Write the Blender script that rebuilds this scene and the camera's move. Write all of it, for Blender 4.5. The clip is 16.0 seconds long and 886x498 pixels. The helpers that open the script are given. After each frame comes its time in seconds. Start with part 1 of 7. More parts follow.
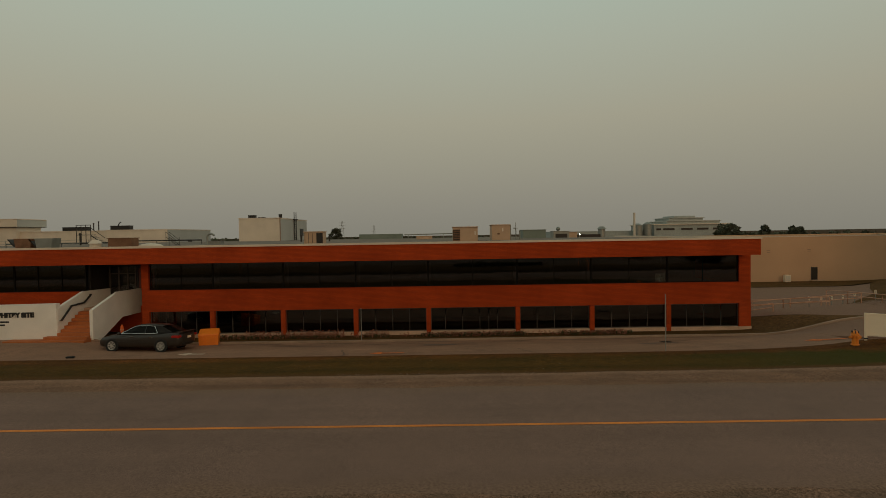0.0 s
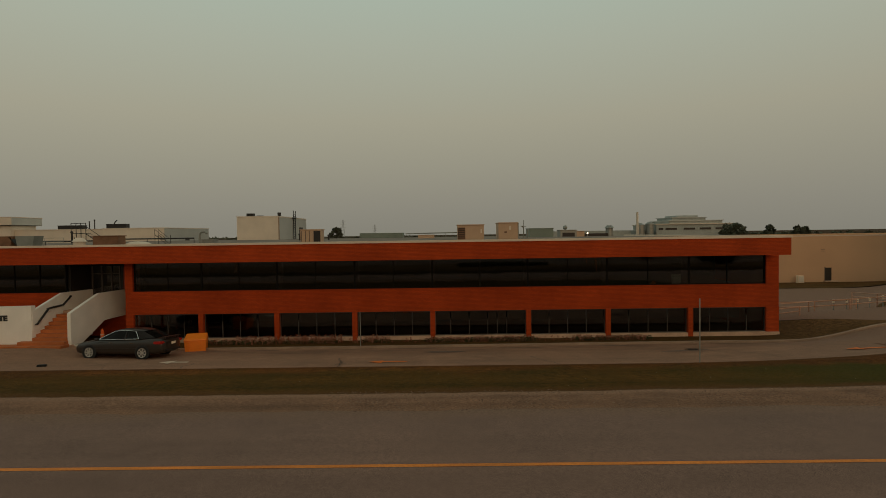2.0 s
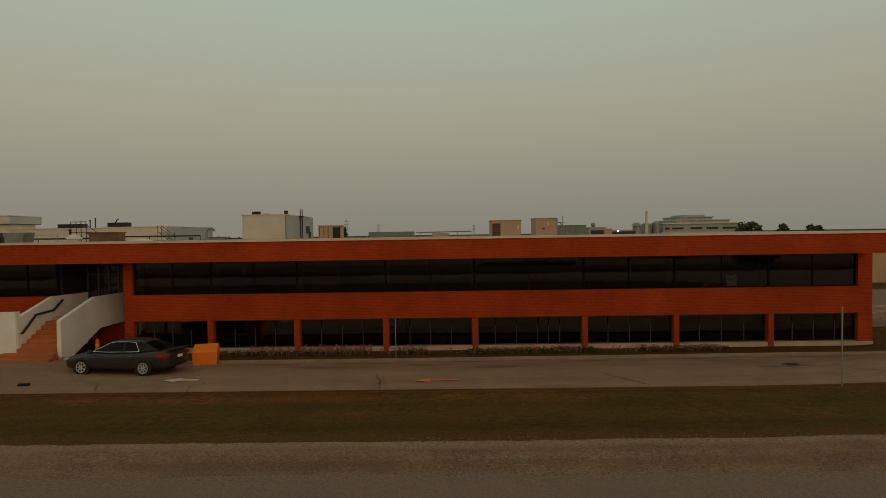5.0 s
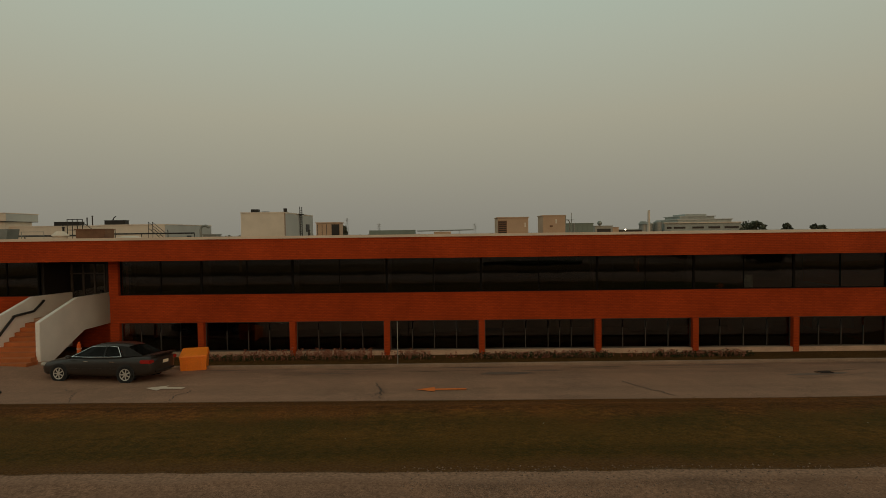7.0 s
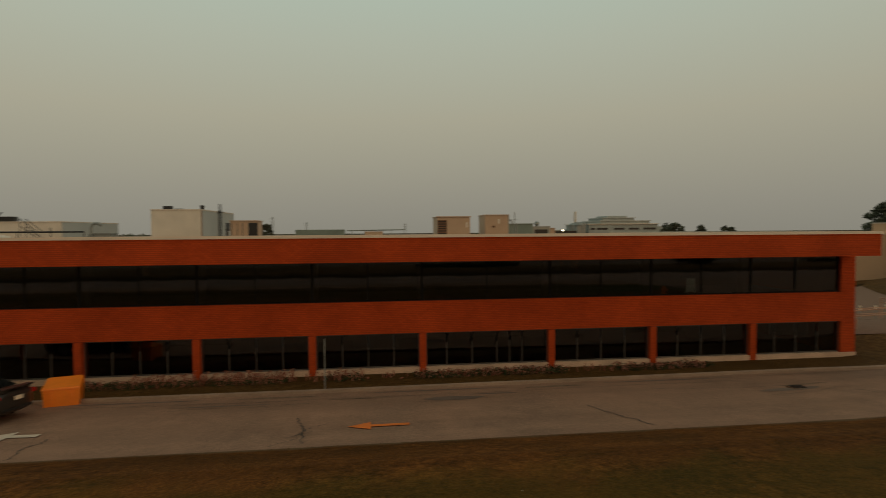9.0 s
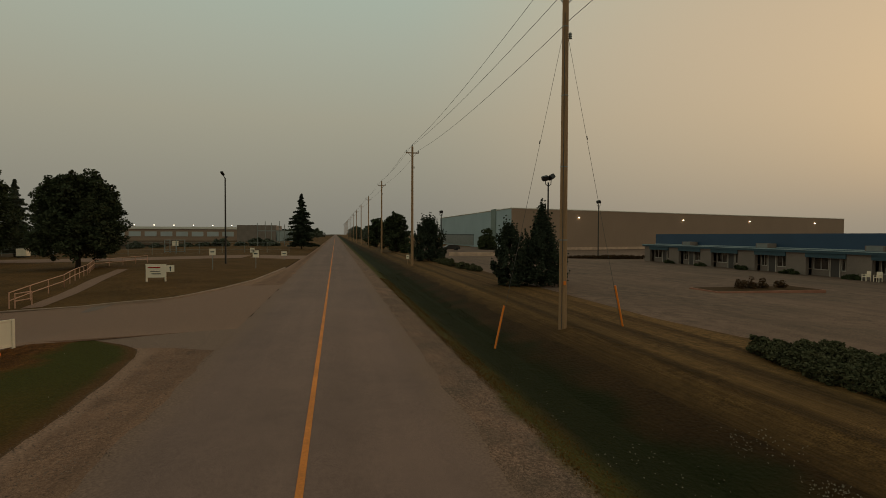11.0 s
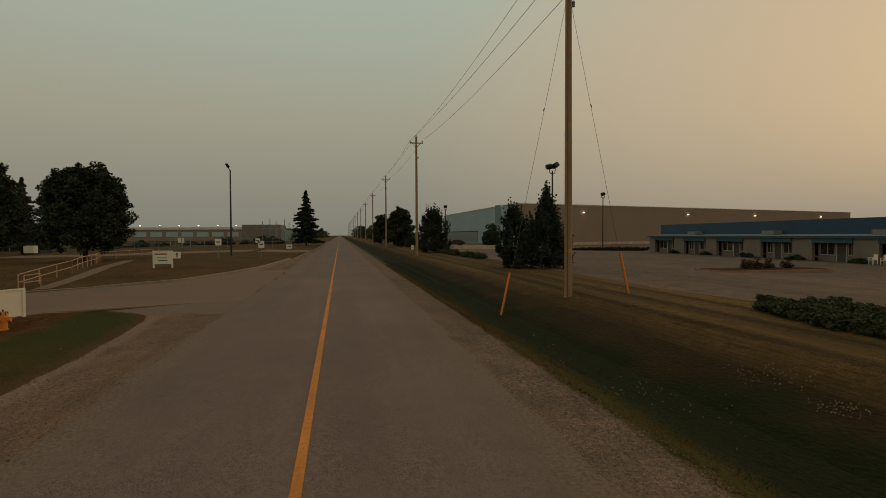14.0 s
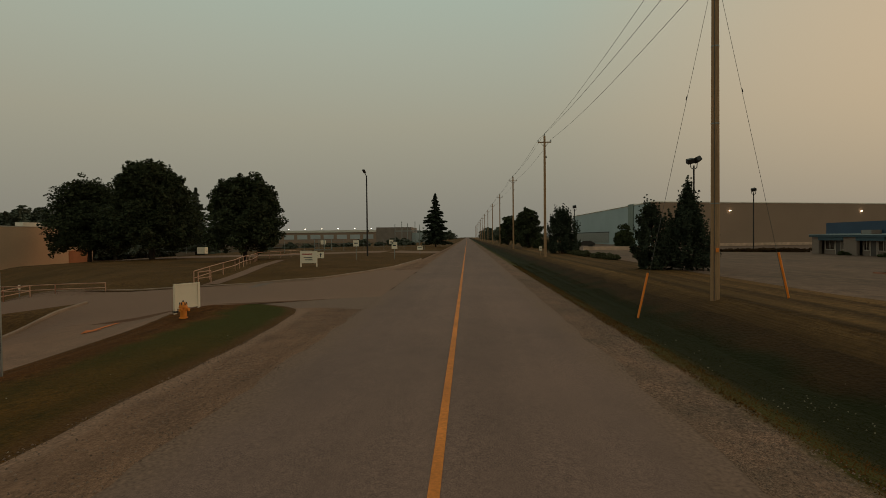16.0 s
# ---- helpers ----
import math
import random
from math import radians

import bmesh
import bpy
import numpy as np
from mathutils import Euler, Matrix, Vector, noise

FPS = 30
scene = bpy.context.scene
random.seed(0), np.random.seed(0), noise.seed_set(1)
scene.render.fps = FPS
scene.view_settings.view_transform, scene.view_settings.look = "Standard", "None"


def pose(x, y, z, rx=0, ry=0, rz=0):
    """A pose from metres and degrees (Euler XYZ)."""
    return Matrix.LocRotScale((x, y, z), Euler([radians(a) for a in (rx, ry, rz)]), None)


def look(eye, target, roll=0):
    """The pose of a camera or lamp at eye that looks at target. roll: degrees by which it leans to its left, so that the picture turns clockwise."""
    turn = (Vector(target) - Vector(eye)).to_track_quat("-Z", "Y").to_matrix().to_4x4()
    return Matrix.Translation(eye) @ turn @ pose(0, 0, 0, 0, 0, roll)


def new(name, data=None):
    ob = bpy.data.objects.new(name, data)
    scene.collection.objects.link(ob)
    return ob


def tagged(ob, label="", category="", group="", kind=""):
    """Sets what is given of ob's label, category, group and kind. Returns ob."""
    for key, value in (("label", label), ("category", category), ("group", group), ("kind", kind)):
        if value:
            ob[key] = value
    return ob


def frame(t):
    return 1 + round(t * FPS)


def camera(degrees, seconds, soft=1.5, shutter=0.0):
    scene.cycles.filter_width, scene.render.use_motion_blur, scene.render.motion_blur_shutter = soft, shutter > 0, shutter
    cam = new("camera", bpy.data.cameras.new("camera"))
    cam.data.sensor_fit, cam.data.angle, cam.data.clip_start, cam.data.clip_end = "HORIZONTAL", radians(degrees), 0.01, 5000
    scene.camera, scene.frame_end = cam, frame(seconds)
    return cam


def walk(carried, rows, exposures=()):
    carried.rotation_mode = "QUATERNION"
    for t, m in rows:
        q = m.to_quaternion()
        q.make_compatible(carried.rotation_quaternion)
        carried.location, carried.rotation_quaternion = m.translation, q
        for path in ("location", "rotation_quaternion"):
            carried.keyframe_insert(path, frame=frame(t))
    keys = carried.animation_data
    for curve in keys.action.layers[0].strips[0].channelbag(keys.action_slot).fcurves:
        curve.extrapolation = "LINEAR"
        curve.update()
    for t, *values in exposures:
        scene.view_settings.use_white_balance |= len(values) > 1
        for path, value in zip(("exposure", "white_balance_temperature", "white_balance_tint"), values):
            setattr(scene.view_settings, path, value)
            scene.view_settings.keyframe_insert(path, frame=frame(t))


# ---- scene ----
cam = camera(78.3, 16.0, soft=0.65, shutter=0.2)

PATH = [
    (0, (-4.411, -34.207, 4.321), (-4.424, -32.208, 4.267), -0.9),
    (0.5, (-4.437, -33.658, 4.292), (-4.451, -31.659, 4.237), -0.9),
    (1, (-4.505, -33.108, 4.233), (-4.516, -31.109, 4.179), -0.9),
    (1.5, (-4.509, -32.502, 4.210), (-4.523, -30.503, 4.156), -0.8),
    (2, (-4.689, -31.879, 4.234), (-4.705, -29.880, 4.178), -0.8),
    (2.5, (-5.244, -31.366, 4.199), (-5.261, -29.367, 4.142), -0.8),
    (3, (-5.797, -30.630, 4.211), (-5.817, -28.630, 4.153), -0.8),
    (3.5, (-6.291, -29.771, 4.141), (-6.309, -27.772, 4.084), -0.8),
    (4, (-6.592, -28.990, 4.100), (-6.612, -26.991, 4.044), -0.8),
    (6.5, (-7.031, -26.753, 3.933), (-7.056, -24.754, 3.875), -0.8),
    (7, (-7.099, -26.271, 3.938), (-7.124, -24.272, 3.878), -0.7),
    (7.5, (-7.149, -25.596, 3.951), (-7.175, -23.597, 3.892), -0.7),
    (8, (-7.252, -24.702, 3.992), (-7.274, -22.703, 3.930), -0.7),
    (8.5, (-7.395, -23.717, 3.984), (-7.416, -21.718, 3.923), -0.7),
    (8.8, (-7.382, -23.177, 4.004), (-7.331, -21.179, 3.940), -0.7),
    (9, (-7.373, -22.928, 3.976), (-7.142, -20.942, 3.913), -0.4),
    (9.1, (-7.272, -22.917, 3.985), (-6.863, -20.960, 3.924), -0.2),
    (9.2, (-7.171, -22.907, 3.995), (-6.467, -21.035, 3.935), 0.1),
    (9.3, (-7.069, -22.896, 4.004), (-6.039, -21.182, 3.945), 0.5),
    (9.4, (-6.968, -22.886, 4.014), (-5.612, -21.416, 3.956), 0.8),
    (9.5, (-6.867, -22.875, 4.023), (-5.241, -21.711, 3.967), 0.9),
    (9.6, (-6.893, -22.823, 3.948), (-5.065, -22.015, 3.895), 1.2),
    (9.7, (-6.919, -22.776, 3.872), (-4.963, -22.357, 3.823), 1.1),
    (9.8, (-6.944, -22.729, 3.797), (-4.945, -22.712, 3.751), 0.8),
    (9.9, (-6.970, -22.687, 3.721), (-4.986, -22.938, 3.679), 0.7),
    (10, (-7.091, -22.719, 3.728), (-5.129, -23.101, 3.672), 0.5),
    (12.5, (-7.132, -22.564, 3.428), (-5.169, -22.944, 3.375), -0.1),
    (13, (-7.201, -22.587, 3.078), (-5.237, -22.961, 3.023), -0.2),
    (13.5, (-7.225, -22.577, 2.677), (-5.261, -22.949, 2.624), -0.2),
    (14, (-7.211, -22.599, 2.51), (-5.247, -22.971, 2.457), -0.3),
    (14.5, (-7.157, -22.599, 2.473), (-5.173, -22.85, 2.422), -0.4),
    (15, (-7.144, -22.56, 2.45), (-5.148, -22.674, 2.402), -0.5),
    (15.5, (-7.148, -22.522, 2.448), (-5.148, -22.497, 2.403), -0.6),
    (16, (-7.152, -22.49, 2.416), (-5.155, -22.401, 2.373), -0.6),
]
walk(cam, [(t, look(e, g, r)) for t, e, g, r in PATH], [(0, 0.04), (6.5, 0.06), (8.5, 0.17), (9.2, 0.14), (10, 0.02), (12.5, 0.0), (16, 0.0)])

# ---- world, sun, exposure ----
SUN_AZ = radians(-62)      # direction towards the sun in plan, from +x
SUN_EL = radians(7)
sun_dir = Vector((math.cos(SUN_AZ) * math.cos(SUN_EL), math.sin(SUN_AZ) * math.cos(SUN_EL), math.sin(SUN_EL)))
world = bpy.data.worlds.new("smoky_evening")
scene.world = world
world.use_nodes = True
wn, wl = world.node_tree.nodes, world.node_tree.links
wn.clear()
w_out = wn.new("ShaderNodeOutputWorld")
w_bg = wn.new("ShaderNodeBackground")
w_sky = wn.new("ShaderNodeTexSky")
w_sky.sky_type = "NISHITA"
w_sky.sun_disc = False
w_sky.sun_elevation = SUN_EL
w_sky.sun_rotation = radians(90) - SUN_AZ
w_sky.dust_density = 8.0
w_sky.air_density = 1.6
w_tc = wn.new("ShaderNodeTexCoord")
w_sep = wn.new("ShaderNodeSeparateXYZ")
wl.new(w_tc.outputs["Generated"], w_sep.inputs[0])
w_ramp = wn.new("ShaderNodeValToRGB")
wl.new(w_sep.outputs["Z"], w_ramp.inputs[0])
cr = w_ramp.color_ramp
cr.elements[0].position, cr.elements[0].color = 0.0, (0.220, 0.210, 0.172, 1)
cr.elements[1].position, cr.elements[1].color = 1.0, (0.230, 0.255, 0.215, 1)
for p, c in ((0.045, (0.246, 0.234, 0.190)), (0.20, (0.336, 0.320, 0.243)), (0.32, (0.360, 0.382, 0.306)), (0.45, (0.366, 0.444, 0.372))):
    e = cr.elements.new(p)
    e.color = (*c, 1)
w_dot = wn.new("ShaderNodeVectorMath")
w_dot.operation = "DOT_PRODUCT"
wl.new(w_tc.outputs["Generated"], w_dot.inputs[0])
w_dot.inputs[1].default_value = sun_dir
w_glow = wn.new("ShaderNodeMapRange")
w_glow.interpolation_type = "SMOOTHSTEP"
wl.new(w_dot.outputs["Value"], w_glow.inputs["Value"])
w_glow.inputs["From Min"].default_value, w_glow.inputs["From Max"].default_value = 0.55, 1.0
w_glow.inputs["To Min"].default_value, w_glow.inputs["To Max"].default_value = 0.0, 0.85
w_mix = wn.new("ShaderNodeMix")
w_mix.data_type = "RGBA"
w_low = wn.new("ShaderNodeMapRange")
w_low.interpolation_type = "SMOOTHSTEP"
wl.new(w_sep.outputs["Z"], w_low.inputs["Value"])
w_low.inputs["From Min"].default_value, w_low.inputs["From Max"].default_value = -0.05, 0.34
w_low.inputs["To Min"].default_value, w_low.inputs["To Max"].default_value = 0.30, 1.0
w_mul = wn.new("ShaderNodeMath")
w_mul.operation = "MULTIPLY"
wl.new(w_glow.outputs[0], w_mul.inputs[0])
wl.new(w_low.outputs[0], w_mul.inputs[1])
wl.new(w_mul.outputs[0], w_mix.inputs["Factor"])
wl.new(w_ramp.outputs[0], w_mix.inputs["A"])
w_mix.inputs["B"].default_value = (0.552, 0.412, 0.266, 1)
w_west = wn.new("ShaderNodeMapRange")
w_west.interpolation_type = "SMOOTHSTEP"
wl.new(w_sep.outputs["X"], w_west.inputs["Value"])
w_west.inputs["From Min"].default_value, w_west.inputs["From Max"].default_value = -1.0, 0.2
w_west.inputs["To Min"].default_value, w_west.inputs["To Max"].default_value = 1.03, 1.0
w_lift = wn.new("ShaderNodeVectorMath")
w_lift.operation = "SCALE"
wl.new(w_mix.outputs["Result"], w_lift.inputs[0])
wl.new(w_west.outputs[0], w_lift.inputs["Scale"])
w_scale = wn.new("ShaderNodeMix")
w_scale.data_type, w_scale.blend_type = "RGBA", "ADD"
w_scale.inputs["Factor"].default_value = 0.006
wl.new(w_lift.outputs[0], w_scale.inputs["A"])
wl.new(w_sky.outputs[0], w_scale.inputs["B"])
wl.new(w_scale.outputs["Result"], w_bg.inputs["Color"])
w_bg.inputs["Strength"].default_value = 1.0
wl.new(w_bg.outputs[0], w_out.inputs["Surface"])
sun_data = bpy.data.lights.new("sun", "SUN")
sun_data.energy, sun_data.angle, sun_data.color = 0.24, radians(20), (1.0, 0.62, 0.34)
sun = new("sun", sun_data)
sun.matrix_world = look(sun_dir * 200, (0, 0, 0))

# ---- helpers for materials and meshes ----
MATS = {}


def mat(name, color, rough=0.8, metal=0.0, spec=0.5, vary=0.25, scale=3.0, fine=60.0, bump=0.15, bump_dist=0.01, tint=None, stretch=(1, 1, 1), piece=0.0, streak=0.0, speck=None):
    """A surface with broad stains and fine grain in object space; tint is the colour of the stains."""
    m = bpy.data.materials.new(name)
    m.use_nodes = True
    n, l = m.node_tree.nodes, m.node_tree.links
    b = n["Principled BSDF"]
    b.inputs["Roughness"].default_value, b.inputs["Metallic"].default_value = rough, metal
    b.inputs["Specular IOR Level"].default_value = 0.08 if rough > 0.94 else spec
    tc = n.new("ShaderNodeTexCoord")
    mp = n.new("ShaderNodeMapping")
    mp.inputs["Scale"].default_value = stretch
    l.new(tc.outputs["Object"], mp.inputs["Vector"])
    big, small = n.new("ShaderNodeTexNoise"), n.new("ShaderNodeTexNoise")
    for t, s, d in ((big, 1.0 / scale, 5), (small, fine, 3)):
        t.inputs["Scale"].default_value, t.inputs["Detail"].default_value = s, d
        l.new(mp.outputs[0], t.inputs["Vector"])
    r1 = n.new("ShaderNodeMapRange")
    r1.inputs["From Min"].default_value, r1.inputs["From Max"].default_value = 0.32, 0.68
    l.new(big.outputs["Fac"], r1.inputs["Value"])
    mx = n.new("ShaderNodeMix")
    mx.data_type = "RGBA"
    t2 = tint if tint else tuple(c * (1 - vary) for c in color)
    mx.inputs["A"].default_value, mx.inputs["B"].default_value = (*color, 1), (*t2, 1)
    l.new(r1.outputs[0], mx.inputs["Factor"])
    r2 = n.new("ShaderNodeMapRange")
    r2.inputs["From Min"].default_value, r2.inputs["From Max"].default_value = 0.25, 0.75
    r2.inputs["To Min"].default_value, r2.inputs["To Max"].default_value = 1 - vary * 0.7, 1 + vary * 0.5
    l.new(small.outputs["Fac"], r2.inputs["Value"])
    val = r2.outputs[0]
    if piece:
        oi = n.new("ShaderNodeObjectInfo")
        r3 = n.new("ShaderNodeMapRange")
        r3.inputs["To Min"].default_value, r3.inputs["To Max"].default_value = 1 - piece, 1 + piece
        l.new(oi.outputs["Random"], r3.inputs["Value"])
        mu = n.new("ShaderNodeMath")
        mu.operation = "MULTIPLY"
        l.new(val, mu.inputs[0]), l.new(r3.outputs[0], mu.inputs[1])
        val = mu.outputs[0]
    if streak:
        m2, ns, r4, mu2 = n.new("ShaderNodeMapping"), n.new("ShaderNodeTexNoise"), n.new("ShaderNodeMapRange"), n.new("ShaderNodeMath")
        m2.inputs["Scale"].default_value = (0.025, 0.9, 1)
        l.new(tc.outputs["Object"], m2.inputs["Vector"]), l.new(m2.outputs[0], ns.inputs["Vector"])
        ns.inputs["Scale"].default_value, ns.inputs["Detail"].default_value = 1.0, 4
        r4.inputs["From Min"].default_value, r4.inputs["From Max"].default_value = 0.3, 0.7
        r4.inputs["To Min"].default_value, r4.inputs["To Max"].default_value = 1 - streak, 1 + streak
        mu2.operation = "MULTIPLY"
        l.new(ns.outputs["Fac"], r4.inputs["Value"]), l.new(val, mu2.inputs[0]), l.new(r4.outputs[0], mu2.inputs[1])
        val = mu2.outputs[0]
    for freq, amount, patch in speck or ():
        dots, where, r5, r6, mu3 = n.new("ShaderNodeTexNoise"), n.new("ShaderNodeTexNoise"), n.new("ShaderNodeMapRange"), n.new("ShaderNodeMapRange"), n.new("ShaderNodeMath")
        dots.inputs["Scale"].default_value, dots.inputs["Detail"].default_value = freq, 3
        where.inputs["Scale"].default_value, where.inputs["Detail"].default_value = patch, 4
        l.new(tc.outputs["Object"], dots.inputs["Vector"]), l.new(tc.outputs["Object"], where.inputs["Vector"])
        r5.inputs["From Min"].default_value, r5.inputs["From Max"].default_value = 0.34, 0.66
        r5.inputs["To Min"].default_value, r5.inputs["To Max"].default_value = -amount, amount
        r6.inputs["From Min"].default_value, r6.inputs["From Max"].default_value = 0.36, 0.62
        r6.inputs["To Min"].default_value = 0.25
        l.new(dots.outputs["Fac"], r5.inputs["Value"]), l.new(where.outputs["Fac"], r6.inputs["Value"])
        mu3.operation = "MULTIPLY"
        l.new(r5.outputs[0], mu3.inputs[0]), l.new(r6.outputs[0], mu3.inputs[1])
        mu4 = n.new("ShaderNodeMath")
        mu4.operation = "MULTIPLY_ADD"
        l.new(mu3.outputs[0], mu4.inputs[0]), l.new(val, mu4.inputs[1]), l.new(val, mu4.inputs[2])
        val = mu4.outputs[0]
    sc = n.new("ShaderNodeVectorMath")
    sc.operation = "SCALE"
    l.new(mx.outputs["Result"], sc.inputs[0]), l.new(val, sc.inputs["Scale"])
    l.new(sc.outputs[0], b.inputs["Base Color"])
    if bump:
        bp = n.new("ShaderNodeBump")
        bp.inputs["Strength"].default_value, bp.inputs["Distance"].default_value = bump, bump_dist
        l.new(small.outputs["Fac"], bp.inputs["Height"]), l.new(bp.outputs[0], b.inputs["Normal"])
    MATS[name] = m
    return m


def leaf_mat(name, dark, light):
    """Foliage: every leaf or clump has its own tone."""
    m = bpy.data.materials.new(name)
    m.use_nodes = True
    n, l = m.node_tree.nodes, m.node_tree.links
    b = n["Principled BSDF"]
    b.inputs["Roughness"].default_value = 0.7
    b.inputs["Specular IOR Level"].default_value = 0.04
    g = n.new("ShaderNodeNewGeometry")
    mx = n.new("ShaderNodeMix")
    mx.data_type = "RGBA"
    mx.inputs["A"].default_value, mx.inputs["B"].default_value = (*dark, 1), (*light, 1)
    l.new(g.outputs["Random Per Island"], mx.inputs["Factor"])
    l.new(mx.outputs["Result"], b.inputs["Base Color"])
    MATS[name] = m
    return m


def lamp_mat(name, color, strength):
    m = bpy.data.materials.new(name)
    m.use_nodes = True
    b = m.node_tree.nodes["Principled BSDF"]
    b.inputs["Emission Color"].default_value, b.inputs["Emission Strength"].default_value = (*color, 1), strength
    MATS[name] = m
    return m


def brick_mat(name, c1, c2, mortar):
    """Running-bond brickwork 0.2 x 0.067 m on upright faces, by plan run and height."""
    m = mat(name, c1, 0.9, spec=0.15, vary=0.2, scale=2.5, fine=30, bump=0.0)
    n, l = m.node_tree.nodes, m.node_tree.links
    b = n["Principled BSDF"]
    g = n.new("ShaderNodeTexCoord")
    sp, cb, ad = n.new("ShaderNodeSeparateXYZ"), n.new("ShaderNodeCombineXYZ"), n.new("ShaderNodeMath")
    l.new(g.outputs["Object"], sp.inputs[0])
    l.new(sp.outputs["X"], ad.inputs[0]), l.new(sp.outputs["Y"], ad.inputs[1])
    l.new(ad.outputs[0], cb.inputs["X"]), l.new(sp.outputs["Z"], cb.inputs["Y"])
    bt = n.new("ShaderNodeTexBrick")
    bt.inputs["Scale"].default_value = 1.0
    bt.inputs["Brick Width"].default_value, bt.inputs["Row Height"].default_value = 0.21, 0.0755
    bt.inputs["Mortar Size"].default_value, bt.inputs["Mortar Smooth"].default_value = 0.010, 0.3
    bt.inputs["Color1"].default_value, bt.inputs["Color2"].default_value, bt.inputs["Mortar"].default_value = (*c1, 1), (*c2, 1), (*mortar, 1)
    l.new(cb.outputs[0], bt.inputs["Vector"])
    big = n.new("ShaderNodeTexNoise")
    big.inputs["Scale"].default_value, big.inputs["Detail"].default_value = 0.45, 5
    l.new(g.outputs["Object"], big.inputs["Vector"])
    rr = n.new("ShaderNodeMapRange")
    rr.inputs["From Min"].default_value, rr.inputs["From Max"].default_value = 0.3, 0.7
    rr.inputs["To Min"].default_value, rr.inputs["To Max"].default_value = 0.82, 1.15
    l.new(big.outputs["Fac"], rr.inputs["Value"])
    sc = n.new("ShaderNodeVectorMath")
    sc.operation = "SCALE"
    l.new(bt.outputs["Color"], sc.inputs[0]), l.new(rr.outputs[0], sc.inputs["Scale"])
    l.new(sc.outputs[0], b.inputs["Base Color"])
    bp = n.new("ShaderNodeBump")
    bp.invert = True
    bp.inputs["Strength"].default_value, bp.inputs["Distance"].default_value = 0.6, 0.01
    l.new(bt.outputs["Fac"], bp.inputs["Height"]), l.new(bp.outputs[0], b.inputs["Normal"])
    return m


def glass_mat(name, tint, rough=0.02, wave=0.12, ior=1.45):
    m = bpy.data.materials.new(name)
    m.use_nodes = True
    n, l = m.node_tree.nodes, m.node_tree.links
    b = n["Principled BSDF"]
    b.inputs["Base Color"].default_value = (*tint, 1)
    b.inputs["Roughness"].default_value = rough
    b.inputs["Transmission Weight"].default_value = 1.0
    b.inputs["IOR"].default_value = ior
    if wave:
        tc, no, bp = n.new("ShaderNodeTexCoord"), n.new("ShaderNodeTexNoise"), n.new("ShaderNodeBump")
        no.inputs["Scale"].default_value = 0.9
        bp.inputs["Strength"].default_value, bp.inputs["Distance"].default_value = wave, 0.05
        l.new(tc.outputs["Object"], no.inputs["Vector"]), l.new(no.outputs["Fac"], bp.inputs["Height"]), l.new(bp.outputs[0], b.inputs["Normal"])
    MATS[name] = m
    return m


def bm_box(bm, x0, x1, y0, y1, z0, z1, m=None):
    vs = [bm.verts.new(((x0, x1)[i & 1], (y0, y1)[i >> 1 & 1], (z0, z1)[i >> 2])) for i in range(8)]
    if m:
        for v in vs:
            v.co = m @ v.co
    for f in ((0, 2, 3, 1), (4, 5, 7, 6), (0, 1, 5, 4), (2, 6, 7, 3), (0, 4, 6, 2), (1, 3, 7, 5)):
        bm.faces.new([vs[i] for i in f])


def box(x0, x1, y0, y1, z0, z1, bevel=0.0):
    bm = bmesh.new()
    bm_box(bm, x0, x1, y0, y1, z0, z1)
    if bevel:
        bmesh.ops.bevel(bm, geom=bm.edges[:], offset=bevel, segments=2, affect="EDGES")
    return bm


def bm_rod(bm, a, b, r0, r1=None, n=8, cap=True):
    a, b = Vector(a), Vector(b)
    r1 = r0 if r1 is None else r1
    q = (b - a).to_track_quat("Z", "Y")
    ra = [bm.verts.new(a + q @ Vector((r0 * math.cos(k * math.tau / n), r0 * math.sin(k * math.tau / n), 0))) for k in range(n)]
    rb = [bm.verts.new(b + q @ Vector((r1 * math.cos(k * math.tau / n), r1 * math.sin(k * math.tau / n), 0))) for k in range(n)]
    for k in range(n):
        bm.faces.new((ra[k], ra[(k + 1) % n], rb[(k + 1) % n], rb[k]))
    if cap:
        bm.faces.new(ra[::-1]), bm.faces.new(rb)


def rod(a, b, r0, r1=None, n=8):
    bm = bmesh.new()
    bm_rod(bm, a, b, r0, r1, n)
    return bm


def bm_path(bm, pts, r, n=8):
    for a, b in zip(pts, pts[1:]):
        bm_rod(bm, a, b, r, r, n)


def prism(outline, y0, y1):
    """An upright outline of (x, z) pairs, drawn out from y0 to y1."""
    bm = bmesh.new()
    a = [bm.verts.new((x, y0, z)) for x, z in outline]
    b = [bm.verts.new((x, y1, z)) for x, z in outline]
    k = len(a)
    bm.faces.new(a), bm.faces.new(b[::-1])
    for i in range(k):
        bm.faces.new((a[i], b[i], b[(i + 1) % k], a[(i + 1) % k]))
    bmesh.ops.recalc_face_normals(bm, faces=bm.faces[:])
    return bm


def to_mesh(name, bm, material, smooth=False):
    me = bpy.data.meshes.new(name)
    bm.to_mesh(me)
    bm.free()
    if smooth:
        me.shade_smooth()
    for m in (material if isinstance(material, (list, tuple)) else [material]):
        me.materials.append(m)
    return me


def part(name, bm, material, parent, label="", smooth=False):
    ob = new(name, to_mesh(name, bm, material, smooth))
    ob.parent = parent
    if label:
        tagged(ob, label)
    return ob


def share(name, me, parent, m):
    ob = new(name, me)
    ob.parent = parent
    ob.matrix_basis = m
    return ob


